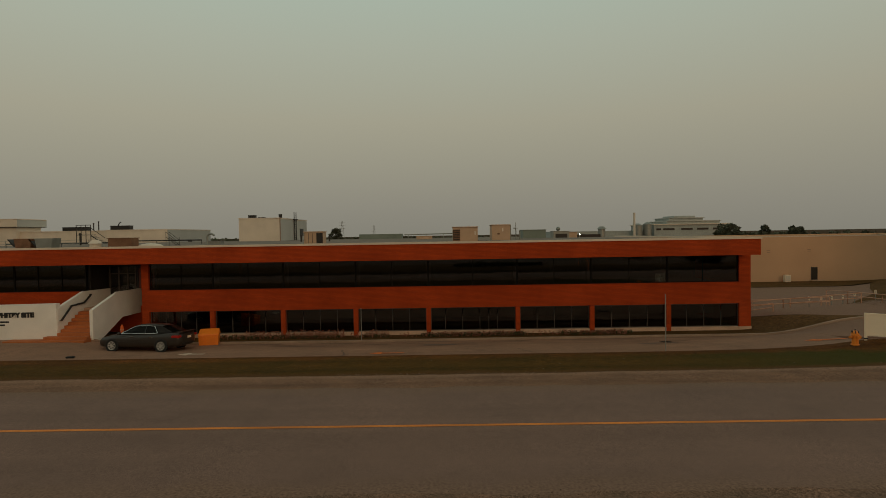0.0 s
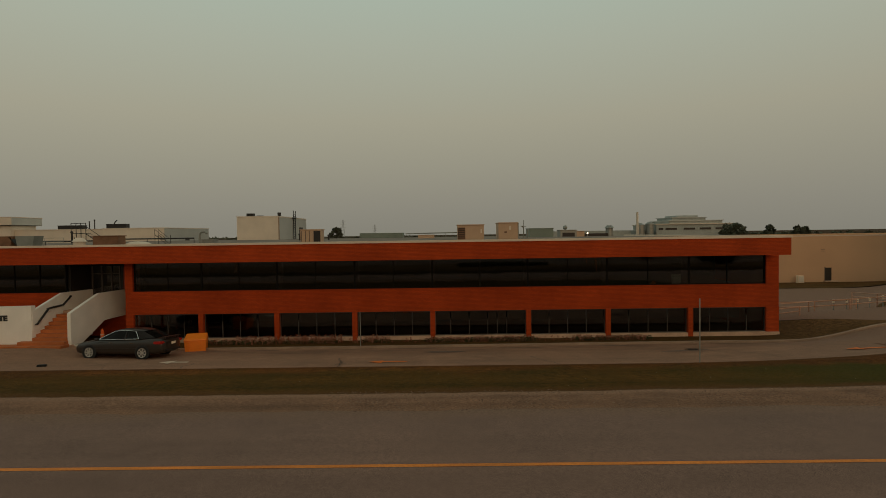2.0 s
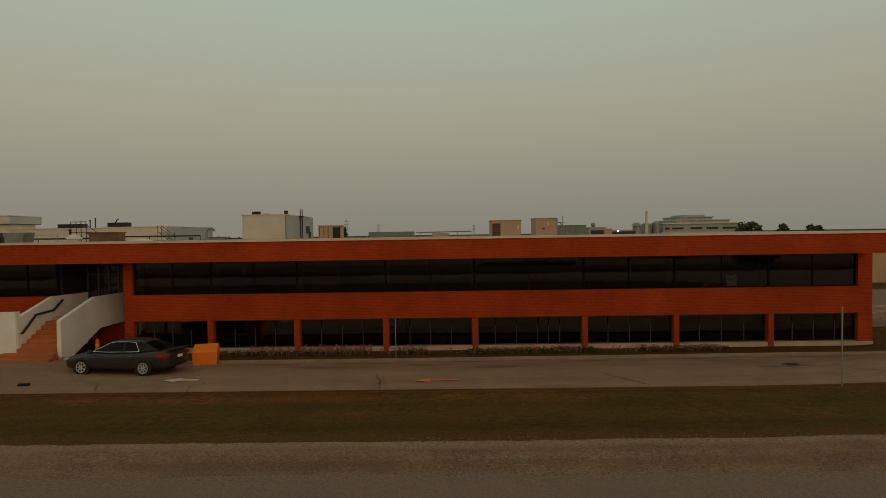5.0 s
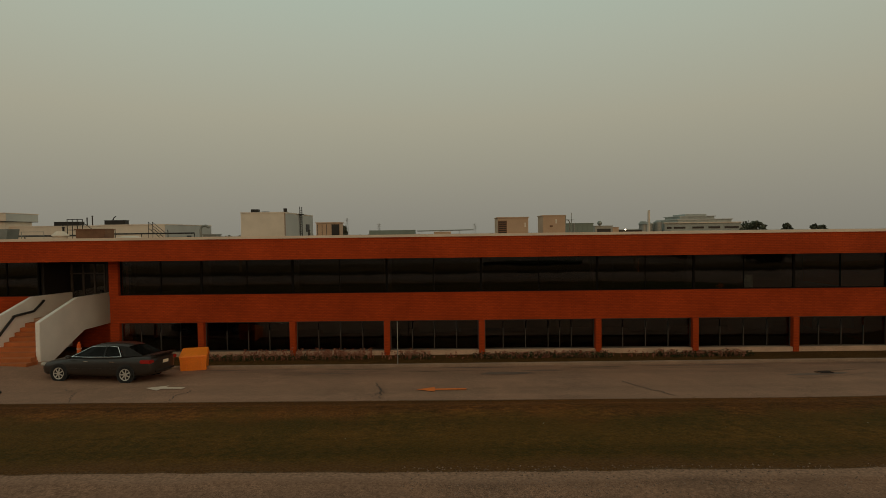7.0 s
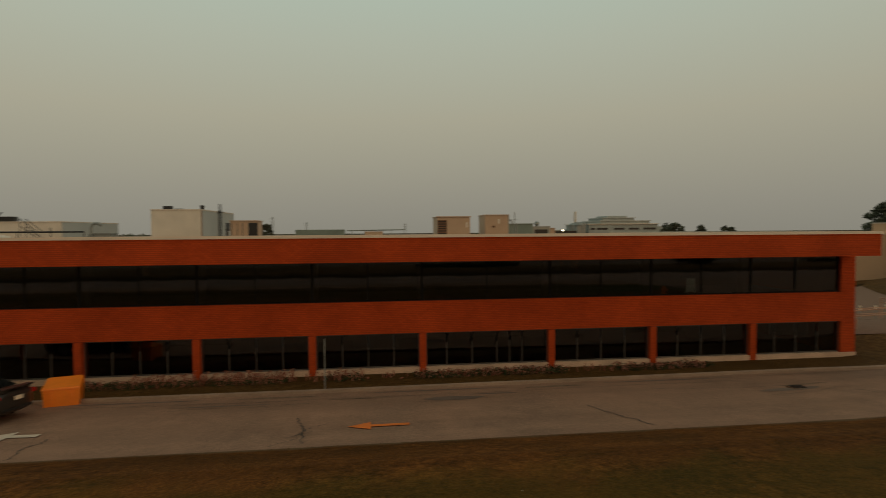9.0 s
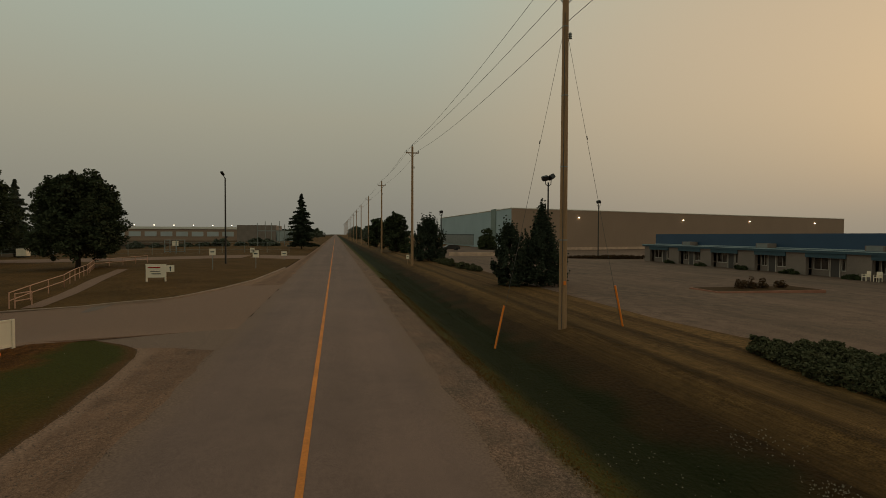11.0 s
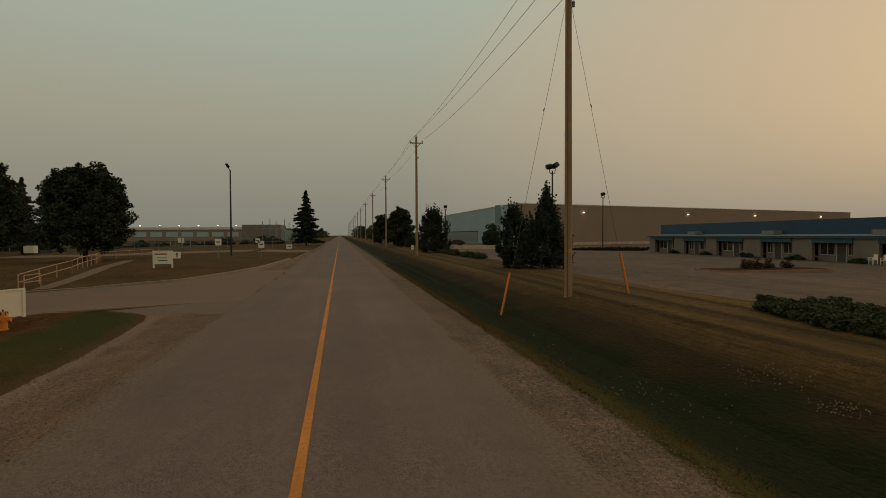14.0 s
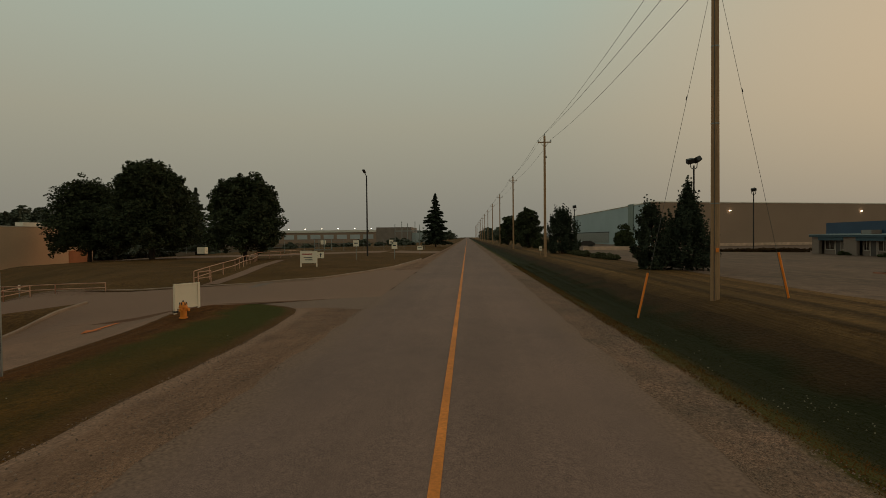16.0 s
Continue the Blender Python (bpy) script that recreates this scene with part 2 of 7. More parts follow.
def thing(name, at, label, category, group="", kind="", turn=0.0):
    ob = new(name)
    ob.empty_display_size = 0.2
    ob.matrix_basis = pose(*at, 0, 0, turn)
    return tagged(ob, label, category, group, kind)


def solid(name, bm, material, label, category, group="", kind="", at=None, smooth=False):
    ob = new(name, to_mesh(name, bm, material, smooth))
    if at is not None:
        ob.matrix_basis = at
    return tagged(ob, label, category, group, kind)


def lerp_table(t, v):
    if v <= t[0][0]:
        return t[0][1]
    for (a, p), (b, q) in zip(t, t[1:]):
        if v <= b:
            return p + (q - p) * (v - a) / (b - a)
    return t[-1][1]


def sstep(a, b, v):
    s = min(1.0, max(0.0, (v - a) / (b - a)))
    return s * s * (3 - 2 * s)


# ---- materials ----
ASPHALT = mat("road_asphalt", (0.224, 0.130, 0.097), 0.9, spec=0.25, vary=0.28, scale=5, fine=45, bump=0.6, bump_dist=0.006, tint=(0.184, 0.109, 0.083), streak=0.10, speck=((75, 0.5, 0.5), (14, 0.10, 0.3), (1.6, 0.07, 0.2)))
LOT = mat("lot_asphalt", (0.332, 0.176, 0.109), 0.92, spec=0.2, vary=0.28, scale=2.6, fine=30, bump=0.5, bump_dist=0.008, tint=(0.266, 0.146, 0.093), streak=0.10, speck=((40, 0.28, 0.5), (9, 0.10, 0.4), (1.4, 0.10, 0.25)))
GRAVEL = mat("gravel", (0.262, 0.138, 0.084), 0.95, vary=0.4, scale=1.2, fine=22, bump=0.6, bump_dist=0.02, tint=(0.190, 0.104, 0.066), streak=0.26, speck=((55, 0.45, 0.7), (14, 0.25, 0.5)))
GRASS = mat("grass_turf", (0.084, 0.041, 0.010), 0.95, vary=0.5, scale=3.5, fine=14, bump=0.9, bump_dist=0.05, tint=(0.132, 0.062, 0.018), speck=((30, 0.5, 0.6), (5, 0.35, 0.3)))
LAWN = mat("dry_lawn_turf", (0.168, 0.082, 0.026), 0.95, vary=0.35, scale=2.2, fine=14, bump=0.9, bump_dist=0.05, tint=(0.090, 0.048, 0.016), stretch=(0.05, 0.7, 1), streak=0.40, speck=((26, 0.5, 0.6), (4, 0.3, 0.3)))


def ditch_mat(name, base, green):
    """Dry turf that turns green along the damp bottom of the ditch."""
    m = mat(name, base, 0.95, vary=0.5, scale=2.0, fine=12, bump=0.9, bump_dist=0.06, tint=tuple(c * 0.6 for c in base), stretch=(0.7, 1, 1))
    n, l = m.node_tree.nodes, m.node_tree.links
    b = n["Principled BSDF"]
    old = b.inputs["Base Color"].links[0].from_socket
    tc, sp, no = n.new("ShaderNodeTexCoord"), n.new("ShaderNodeSeparateXYZ"), n.new("ShaderNodeTexNoise")
    l.new(tc.outputs["Object"], sp.inputs[0]), l.new(tc.outputs["Object"], no.inputs["Vector"])
    no.inputs["Scale"].default_value, no.inputs["Detail"].default_value = 0.45, 7
    ma = n.new("ShaderNodeMath")
    ma.operation = "MULTIPLY_ADD"
    l.new(no.outputs["Fac"], ma.inputs[0]), l.new(sp.outputs["Y"], ma.inputs[2])
    ma.inputs[1].default_value = 3.2
    fac = []
    for a, c in ((-28.4, -27.2), (-24.9, -25.7)):
        r = n.new("ShaderNodeMapRange")
        r.interpolation_type = "SMOOTHSTEP"
        r.inputs["From Min"].default_value, r.inputs["From Max"].default_value = (a, c) if a < c else (c, a)
        r.inputs["To Min"].default_value, r.inputs["To Max"].default_value = (0, 1) if a < c else (1, 0)
        l.new(ma.outputs[0], r.inputs["Value"])
        fac.append(r)
    mu = n.new("ShaderNodeMath")
    mu.operation = "MULTIPLY"
    l.new(fac[0].outputs[0], mu.inputs[0]), l.new(fac[1].outputs[0], mu.inputs[1])
    mx = n.new("ShaderNodeMix")
    mx.data_type = "RGBA"
    l.new(mu.outputs[0], mx.inputs["Factor"]), l.new(old, mx.inputs["A"])
    mx.inputs["B"].default_value = (*green, 1)
    l.new(mx.outputs["Result"], b.inputs["Base Color"])
    return m


def edge_mix(m, colour, bands, wander=0.9, across=False, along=None):
    """Scatter a second ground cover over the edges of a strip: bands of (y where it starts, y where it is full)."""
    n, l = m.node_tree.nodes, m.node_tree.links
    b = n["Principled BSDF"]
    old = b.inputs["Base Color"].links[0].from_socket
    tc, sp = n.new("ShaderNodeTexCoord"), n.new("ShaderNodeSeparateXYZ")
    no, fi = n.new("ShaderNodeTexNoise"), n.new("ShaderNodeTexNoise")
    l.new(tc.outputs["Object"], sp.inputs[0]), l.new(tc.outputs["Object"], no.inputs["Vector"]), l.new(tc.outputs["Object"], fi.inputs["Vector"])
    no.inputs["Scale"].default_value, no.inputs["Detail"].default_value = 0.7, 8
    fi.inputs["Scale"].default_value, fi.inputs["Detail"].default_value = 20.0, 3
    grain = n.new("ShaderNodeMapRange")
    grain.inputs["From Min"].default_value, grain.inputs["From Max"].default_value = 0.25, 0.75
    grain.inputs["To Min"].default_value, grain.inputs["To Max"].default_value = 0.55, 1.35
    l.new(fi.outputs["Fac"], grain.inputs["Value"])
    run = sp.outputs["Y"]
    if across:
        at = n.new("ShaderNodeAttribute")
        at.attribute_name = "across"
        run = at.outputs["Fac"]
    for a, c in bands:
        ma = n.new("ShaderNodeMath")
        ma.operation = "MULTIPLY_ADD"
        l.new(no.outputs["Fac"], ma.inputs[0]), l.new(run, ma.inputs[2])
        ma.inputs[1].default_value = wander
        r = n.new("ShaderNodeMapRange")
        r.interpolation_type = "SMOOTHSTEP"
        lo, hi = min(a, c) + wander / 2, max(a, c) + wander / 2
        r.inputs["From Min"].default_value, r.inputs["From Max"].default_value = lo, hi
        r.inputs["To Min"].default_value, r.inputs["To Max"].default_value = (0, 1) if a < c else (1, 0)
        l.new(ma.outputs[0], r.inputs["Value"])
        sc = n.new("ShaderNodeVectorMath")
        sc.operation = "SCALE"
        sc.inputs[0].default_value = colour
        l.new(grain.outputs[0], sc.inputs["Scale"])
        mx = n.new("ShaderNodeMix")
        mx.data_type = "RGBA"
        fac = r.outputs[0]
        if along:
            ra, mf = n.new("ShaderNodeMapRange"), n.new("ShaderNodeMath")
            ra.interpolation_type = "SMOOTHSTEP"
            ra.inputs["From Min"].default_value, ra.inputs["From Max"].default_value = along
            ra.inputs["To Min"].default_value = 0.0 if across is False else 0.45
            mf.operation = "MULTIPLY"
            l.new(sp.outputs["X"], ra.inputs["Value"]), l.new(fac, mf.inputs[0]), l.new(ra.outputs[0], mf.inputs[1])
            fac = mf.outputs[0]
        l.new(fac, mx.inputs["Factor"]), l.new(old, mx.inputs["A"]), l.new(sc.outputs[0], mx.inputs["B"])
        old = mx.outputs["Result"]
    l.new(old, b.inputs["Base Color"])
    return m


def mown(m, period, at, low, high):
    """Narrow dark mower tracks along x, one of them at y = at, with pale swathes between them."""
    n, l = m.node_tree.nodes, m.node_tree.links
    b = n["Principled BSDF"]
    old = b.inputs["Base Color"].links[0].from_socket
    tc, sp, no = n.new("ShaderNodeTexCoord"), n.new("ShaderNodeSeparateXYZ"), n.new("ShaderNodeTexNoise")
    mp = n.new("ShaderNodeMapping")
    mp.inputs["Scale"].default_value = (0.06, 0.5, 1)
    l.new(tc.outputs["Object"], sp.inputs[0]), l.new(tc.outputs["Object"], mp.inputs["Vector"]), l.new(mp.outputs[0], no.inputs["Vector"])
    no.inputs["Scale"].default_value, no.inputs["Detail"].default_value = 1.0, 5
    sway, turn, wave, r, sc = n.new("ShaderNodeMath"), n.new("ShaderNodeMath"), n.new("ShaderNodeMath"), n.new("ShaderNodeMapRange"), n.new("ShaderNodeVectorMath")
    sway.operation, turn.operation, wave.operation, sc.operation = "MULTIPLY_ADD", "MULTIPLY_ADD", "COSINE", "SCALE"
    sway.inputs[1].default_value = 0.5
    l.new(no.outputs["Fac"], sway.inputs[0]), l.new(sp.outputs["Y"], sway.inputs[2])
    turn.inputs[1].default_value, turn.inputs[2].default_value = math.tau / period, -math.tau * (at + 0.25) / period
    l.new(sway.outputs[0], turn.inputs[0]), l.new(turn.outputs[0], wave.inputs[0])
    r.interpolation_type = "SMOOTHSTEP"
    r.inputs["From Min"].default_value, r.inputs["From Max"].default_value = 0.35, 1.0
    r.inputs["To Min"].default_value, r.inputs["To Max"].default_value = high, low
    l.new(wave.outputs[0], r.inputs["Value"])
    l.new(old, sc.inputs[0]), l.new(r.outputs[0], sc.inputs["Scale"]), l.new(sc.outputs[0], b.inputs["Base Color"])
    return m


SHOULDER = edge_mix(mat("bank_gravel", (0.250, 0.138, 0.091), 0.95, vary=0.45, scale=1.2, fine=22, bump=0.6, bump_dist=0.02, tint=(0.150, 0.095, 0.066), speck=((55, 0.7, 0.7), (14, 0.4, 0.5))), (0.082, 0.062, 0.014), [(-26.15, -26.6)], 0.7)
mown(LAWN, 1.62, -31.78, 0.66, 1.02)
edge_mix(LAWN, (0.060, 0.030, 0.010), [(-31.6, -30.1)], 1.6)
edge_mix(ASPHALT, (0.212, 0.122, 0.082), [(-24.4, -25.4), (-19.9, -18.8)], 1.3)
VERGE = mat("verge_turf", (0.152, 0.051, 0.010), 0.95, vary=0.6, scale=1.6, fine=14, bump=0.9, bump_dist=0.05, tint=(0.092, 0.035, 0.007), streak=0.25, speck=((30, 0.5, 0.6), (5, 0.4, 0.4)))
edge_mix(VERGE, (0.054, 0.047, 0.005), [(0.62, 0.40)], 0.6, across=True, along=(1.0, 11.0))
edge_mix(VERGE, (0.112, 0.050, 0.016), [(0.12, 0.03)], 0.12, across=True)
edge_mix(VERGE, (0.120, 0.072, 0.040), [(0.035, 0.0)], 0.06, across=True)
edge_mix(VERGE, (0.150, 0.088, 0.044), [(0.93, 1.0)], 0.14, across=True)
edge_mix(LOT, (0.240, 0.130, 0.084), [(-40, -39)], 0.5, along=(9.0, 19.0))
edge_mix(MATS["gravel"], (0.285, 0.160, 0.104), [(0.70, 0.9)], 0.4, across=True)
SOUTH_LOT = mat("old_lot_asphalt", (0.172, 0.098, 0.065), 0.92, spec=0.2, vary=0.25, scale=5, fine=25, bump=0.5, bump_dist=0.008, tint=(0.122, 0.074, 0.049), streak=0.16, speck=((12, 0.3, 0.3), (1.5, 0.25, 0.15)))
DITCH = ditch_mat("ditch_turf", (0.058, 0.029, 0.010), (0.018, 0.019, 0.005))
edge_mix(DITCH, (0.070, 0.056, 0.011), [(-27.6, -26.6)], 0.5)
BRICK = brick_mat("red_brick", (0.49, 0.064, 0.0120), (0.40, 0.052, 0.0100), (0.28, 0.041, 0.0095))
CONCRETE = mat("concrete", (0.72, 0.46, 0.31), 0.9, vary=0.35, scale=1.5, fine=18, bump=0.3)
WHITE_WALL = mat("white_stucco", (0.88, 0.83, 0.76), 0.9, vary=0.12, scale=1.2, fine=40, bump=0.3, bump_dist=0.004)
KERB = mat("worn_kerb_concrete", (0.37, 0.236, 0.158), 0.9, vary=0.3, scale=0.9, fine=18, bump=0.4)
COPING = mat("white_coping_metal", (0.76, 0.60, 0.46), 0.6, vary=0.15, scale=2)
ROOFING = mat("roof_gravel", (0.27, 0.22, 0.18), 0.95, vary=0.3, scale=3, fine=25)
DARK_METAL = mat("dark_bronze_metal", (0.030, 0.024, 0.020), 0.5, 0.3, vary=0.2)
MULLION = mat("window_mullion", (0.085, 0.068, 0.056), 0.5, 0.2, vary=0.2)
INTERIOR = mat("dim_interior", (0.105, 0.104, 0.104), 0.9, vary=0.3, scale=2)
STEP_BRICK = mat("orange_brick_paving", (0.52, 0.150, 0.040), 0.85, vary=0.25, scale=0.8, fine=25, piece=0.08)
GLASS = glass_mat("tinted_glass", (0.25, 0.27, 0.29), wave=0.035, ior=1.72)
CLEAR = glass_mat("shop_glass", (0.5, 0.5, 0.5), wave=0.05)
BEIGE = mat("beige_block_wall", (0.68, 0.405, 0.235), 0.9, vary=0.1, scale=6, fine=8, bump=0.2)
BEIGE_METAL = mat("tan_painted_metal", (0.55, 0.36, 0.23), 0.6, vary=0.18, scale=1.2)
WHITE_METAL = mat("white_painted_metal", (0.74, 0.63, 0.51), 0.6, vary=0.14, scale=3)
GREY_CLAD = mat("pale_grey_cladding", (0.47, 0.46, 0.43), 0.7, vary=0.12, scale=6)
FADED_DOOR = mat("faded_orange_paint", (0.46, 0.150, 0.050), 0.7, vary=0.2, scale=1.5)
FRAME_BLACK = mat("black_window_frame", (0.014, 0.013, 0.012), 0.95, vary=0.1)
SHOP_FRAME = mat("pale_shopfront_frame", (0.52, 0.43, 0.35), 0.6, vary=0.15, scale=1)
GREY_METAL = mat("grey_galvanised", (0.30, 0.30, 0.27), 0.5, 0.5, vary=0.2, scale=1)
GREEN_METAL = mat("grey_green_metal", (0.20, 0.24, 0.20), 0.6, 0.1, vary=0.2, scale=2)
# grey lightened in the base colour for the haze before the far works
FAR_GREY = mat("hazed_grey_cladding", (0.40, 0.42, 0.39), 0.9, vary=0.2, scale=15, fine=0.6)
RUST = mat("rusty_metal", (0.26, 0.13, 0.07), 0.8, 0.2, vary=0.4, scale=0.7)
TEAL_CLAD = mat("pale_blue_cladding", (0.36, 0.42, 0.42), 0.7, vary=0.1, scale=8)
BROWN_CLAD = mat("taupe_cladding", (0.328, 0.203, 0.131), 0.8, vary=0.1, scale=9)
BLUE_ROOF = mat("blue_metal_roof", (0.030, 0.070, 0.124), 0.55, 0.1, vary=0.15, scale=4)
BLUE_TRIM = mat("blue_awning", (0.040, 0.082, 0.102), 0.7, vary=0.15)
BLOCK = mat("grey_block_wall", (0.245, 0.180, 0.140), 0.9, vary=0.18, scale=2, fine=6)
WOOD_POLE = mat("weathered_pole_wood", (0.40, 0.222, 0.106), 0.9, vary=0.3, scale=1.2, fine=20, stretch=(3, 3, 0.25), bump=0.5)
CABLE = mat("black_cable", (0.02, 0.02, 0.02), 0.6, vary=0.1, bump=0)
STEEL_WIRE = mat("guy_wire", (0.10, 0.09, 0.08), 0.5, 0.5, vary=0.1, bump=0)
ORANGE = mat("orange_plastic", (0.95, 0.23, 0.010), 0.5, vary=0.12, scale=0.7, fine=12, bump=0.1)
YELLOW = mat("yellow_paint", (0.80, 0.235, 0.024), 0.8, vary=0.3, scale=1.5, fine=25)
RED_ORANGE = mat("red_orange_plastic", (0.80, 0.13, 0.015), 0.5, vary=0.1, bump=0)
ORANGE_PAINT = mat("orange_road_paint", (0.92, 0.20, 0.020), 0.85, vary=0.35, scale=0.6, fine=25)
WHITE_PAINT = mat("white_road_paint", (0.80, 0.60, 0.45), 0.85, vary=0.3, scale=0.5, fine=25)
HYDRANT = mat("hydrant_yellow_paint", (0.86, 0.245, 0.018), 0.5, vary=0.15, scale=0.3)
SIGN_WHITE = mat("sign_white", (0.93, 0.75, 0.55), 0.6, vary=0.08, scale=0.8)
BLACK = mat("black_paint", (0.015, 0.014, 0.013), 0.6, vary=0.1)
RAIL_PAINT = mat("salmon_rail_paint", (0.60, 0.31, 0.19), 0.6, vary=0.2, scale=1)
RUBBER = mat("black_rubber", (0.010, 0.010, 0.010), 0.85, vary=0.2)
CAR_PAINT = mat("dark_grey_car_paint", (0.034, 0.026, 0.021), 0.30, 0.0, spec=0.38, vary=0.06, bump=0)
CHROME = mat("chrome", (0.75, 0.72, 0.68), 0.15, 1.0, vary=0.05, bump=0)
ALLOY = mat("alloy_rim", (0.66, 0.62, 0.56), 0.4, 0.6, vary=0.1, bump=0)
RED_LENS = mat("red_lens", (0.40, 0.020, 0.015), 0.2, vary=0.1, bump=0)
CLEAR_LENS = mat("headlight_lens", (0.55, 0.52, 0.46), 0.1, 0.2, vary=0.1, bump=0)
BARK = mat("bark", (0.060, 0.045, 0.034), 0.95, vary=0.4, scale=0.5, fine=14, bump=0.8, bump_dist=0.03, stretch=(2, 2, 0.4))
MAPLE = leaf_mat("maple_leaves", (0.028, 0.034, 0.018), (0.070, 0.076, 0.036))
CONIFER = leaf_mat("conifer_needles", (0.028, 0.036, 0.024), (0.066, 0.074, 0.044))
JUNIPER = leaf_mat("juniper_sprays", (0.044, 0.046, 0.022), (0.115, 0.102, 0.050))
SHRUB = leaf_mat("shrub_leaves", (0.028, 0.036, 0.016), (0.070, 0.075, 0.032))
CLOVER_WHITE = leaf_mat("clover_white", (0.26, 0.20, 0.13), (0.44, 0.37, 0.26))
RUSTY_LEAF = leaf_mat("rusty_shrub_leaves", (0.050, 0.032, 0.016), (0.120, 0.060, 0.028))
FLOWERS = leaf_mat("faded_bed_flowers", (0.17, 0.034, 0.020), (0.47, 0.22, 0.14))
# far foliage: aerial haze is put into the leaf colour, paler and greyer
FAR_LEAF = leaf_mat("hazed_far_leaves", (0.085, 0.092, 0.062), (0.120, 0.122, 0.085))
BLADES = leaf_mat("grass_blades", (0.072, 0.034, 0.006), (0.134, 0.051, 0.011))
DRY_BLADES = leaf_mat("dry_grass_blades", (0.074, 0.036, 0.012), (0.130, 0.062, 0.021))
BLADES_GREEN = leaf_mat("green_grass_blades", (0.022, 0.022, 0.006), (0.044, 0.037, 0.011))
STONES = leaf_mat("gravel_stones", (0.110, 0.070, 0.052), (0.28, 0.185, 0.135))
VERGE_BLADES = leaf_mat("verge_green_blades", (0.040, 0.040, 0.006), (0.072, 0.060, 0.010))
LIT = lamp_mat("lit_lamp", (1.0, 0.86, 0.60), 6.0)

# ---- ground ----
P_WEST = [(-3000, -0.75), (-95, -0.75), (-72, -0.46), (-48, -0.06), (-36, 0.14), (-33, 0.2), (-31.6, 0.18), (-30.3, -0.15), (-28.7, -0.50), (-27.6, -0.40), (-26.5, -0.08), (-25.3, 0.0), (-22, 0.05), (-18.9, 0.0), (-17.2, -0.08), (-12.2, -0.58),
          (-9.2, -1.36), (-7.4, -1.52), (-3.2, -1.80), (0, -2.0), (10, -2.25), (48, -3.62), (120, -3.7), (3000, -3.7)]
P_EAST = [(-3000, -0.75), (-95, -0.75), (-72, -0.46), (-48, -0.06), (-36, 0.14), (-33, 0.2), (-31.6, 0.18), (-30.3, -0.15), (-28.7, -0.50), (-27.6, -0.40), (-26.5, -0.08), (-25.3, 0.0), (-22, 0.05), (-18.9, 0.0), (-17.0, -0.06),
          (-14, 0.02), (-10, 0.16), (-3, 0.05), (10, -0.30), (26, -0.50), (38, -0.95), (48, -3.1), (120, -3.5), (3000, -3.5)]


def ground_z(x, y):
    s = sstep(2, 40, x) * (1 - sstep(-6, -2.5, y) * (1 - sstep(13.5, 19, x))) if y > -18.9 else 0.0
    if y > 2:
        k = sstep(2, 12, y)
        s = s * (1 - k) + k * sstep(-5, 12, x + 4.4 - 0.79 * (y + 34.2))
    z = lerp_table(P_WEST, y) * (1 - s) + lerp_table(P_EAST, y) * s
    z += 0.26 * math.exp(-((x - 14.4) / 2.0) ** 2 - ((y + 11.2) / 1.5) ** 2) * (1 - sstep(-11.2, -8.8, y))
    z += 0.15 * math.exp(-((x - 15.0) / 3.0) ** 2 - ((y + 9.6) / 1.1) ** 2)
    if x < -20.5 and y > -8:
        z += 0.32 * sstep(-20.5, -26.5, x) * sstep(-8, -4, y)
    return z


def steps_of(a, b, near0, near1, fine, growth=1.35):
    """Grid lines from a to b: even between near0 and near1, ever wider outside."""
    out = list(np.arange(near0, near1 + 1e-6, fine))
    d, v = fine, near1
    while v < b:
        d *= growth
        v = min(b, v + d)
        out.append(v)
    d, v = fine, near0
    while v > a:
        d *= growth
        v = max(a, v - d)
        out.insert(0, v)
    return out


def sheet(xs, edge0, edge1, n, lift, skirt=0.0):
    """A strip over the stations xs between the edges y = edge0(x) and edge1(x), lying on the ground."""
    verts, faces = [], []
    for x in xs:
        a, b = edge0(x), edge1(x)
        for k in range(n + 1):
            y = a + (b - a) * k / n
            verts.append((x, y, ground_z(x, y) + lift - (skirt if k in (0, n) else 0)))
    for i in range(len(xs) - 1):
        for k in range(n):
            p = i * (n + 1) + k
            faces.append((p, p + n + 1, p + n + 2, p + 1))
    me = bpy.data.meshes.new("sheet")
    me.from_pydata(verts, [], faces)
    me.attributes.new("across", "FLOAT", "POINT").data.foreach_set("value", [k / n for x in xs for k in range(n + 1)])
    return me


def flat(name, me, material, label, category, kind="structure"):
    me.name = name
    me.materials.append(material)
    return tagged(new(name, me), label, category, "", kind)


def wob(x, seed, amp=0.12):
    return amp * (noise.noise((x * 0.45, seed, 0.0)) + 0.6 * noise.noise((x * 1.7, seed, 4.0)))


gx = steps_of(-2500, 3500, -60, 130, 2.0)
gy = steps_of(-2500, 3500, -90, 60, 1.25)
verts = [(x, y, ground_z(x, y) - (0.40 if -58 < x < 33 and -18 < y < -4 else 0.10)) for x in gx for y in gy]
w = len(gy)
me = bpy.data.meshes.new("ground")
me.from_pydata(verts, [], [(i * w + k, (i + 1) * w + k, (i + 1) * w + k + 1, i * w + k + 1) for i in range(len(gx) - 1) for k in range(w - 1)])
flat("ground", me, LAWN, "dry flat grassland round the road and buildings", "ground")

near_x = steps_of(-400, 1800, -30, 60, 0.5, 1.25)
EDGE_S, EDGE_N = -25.3, -18.9
flat("road", sheet(near_x, lambda x: EDGE_S + wob(x, 1, 0.19), lambda x: EDGE_N + wob(x, 2, 0.19), 16, 0.004), ASPHALT, "straight two-lane grey-brown asphalt road", "road")


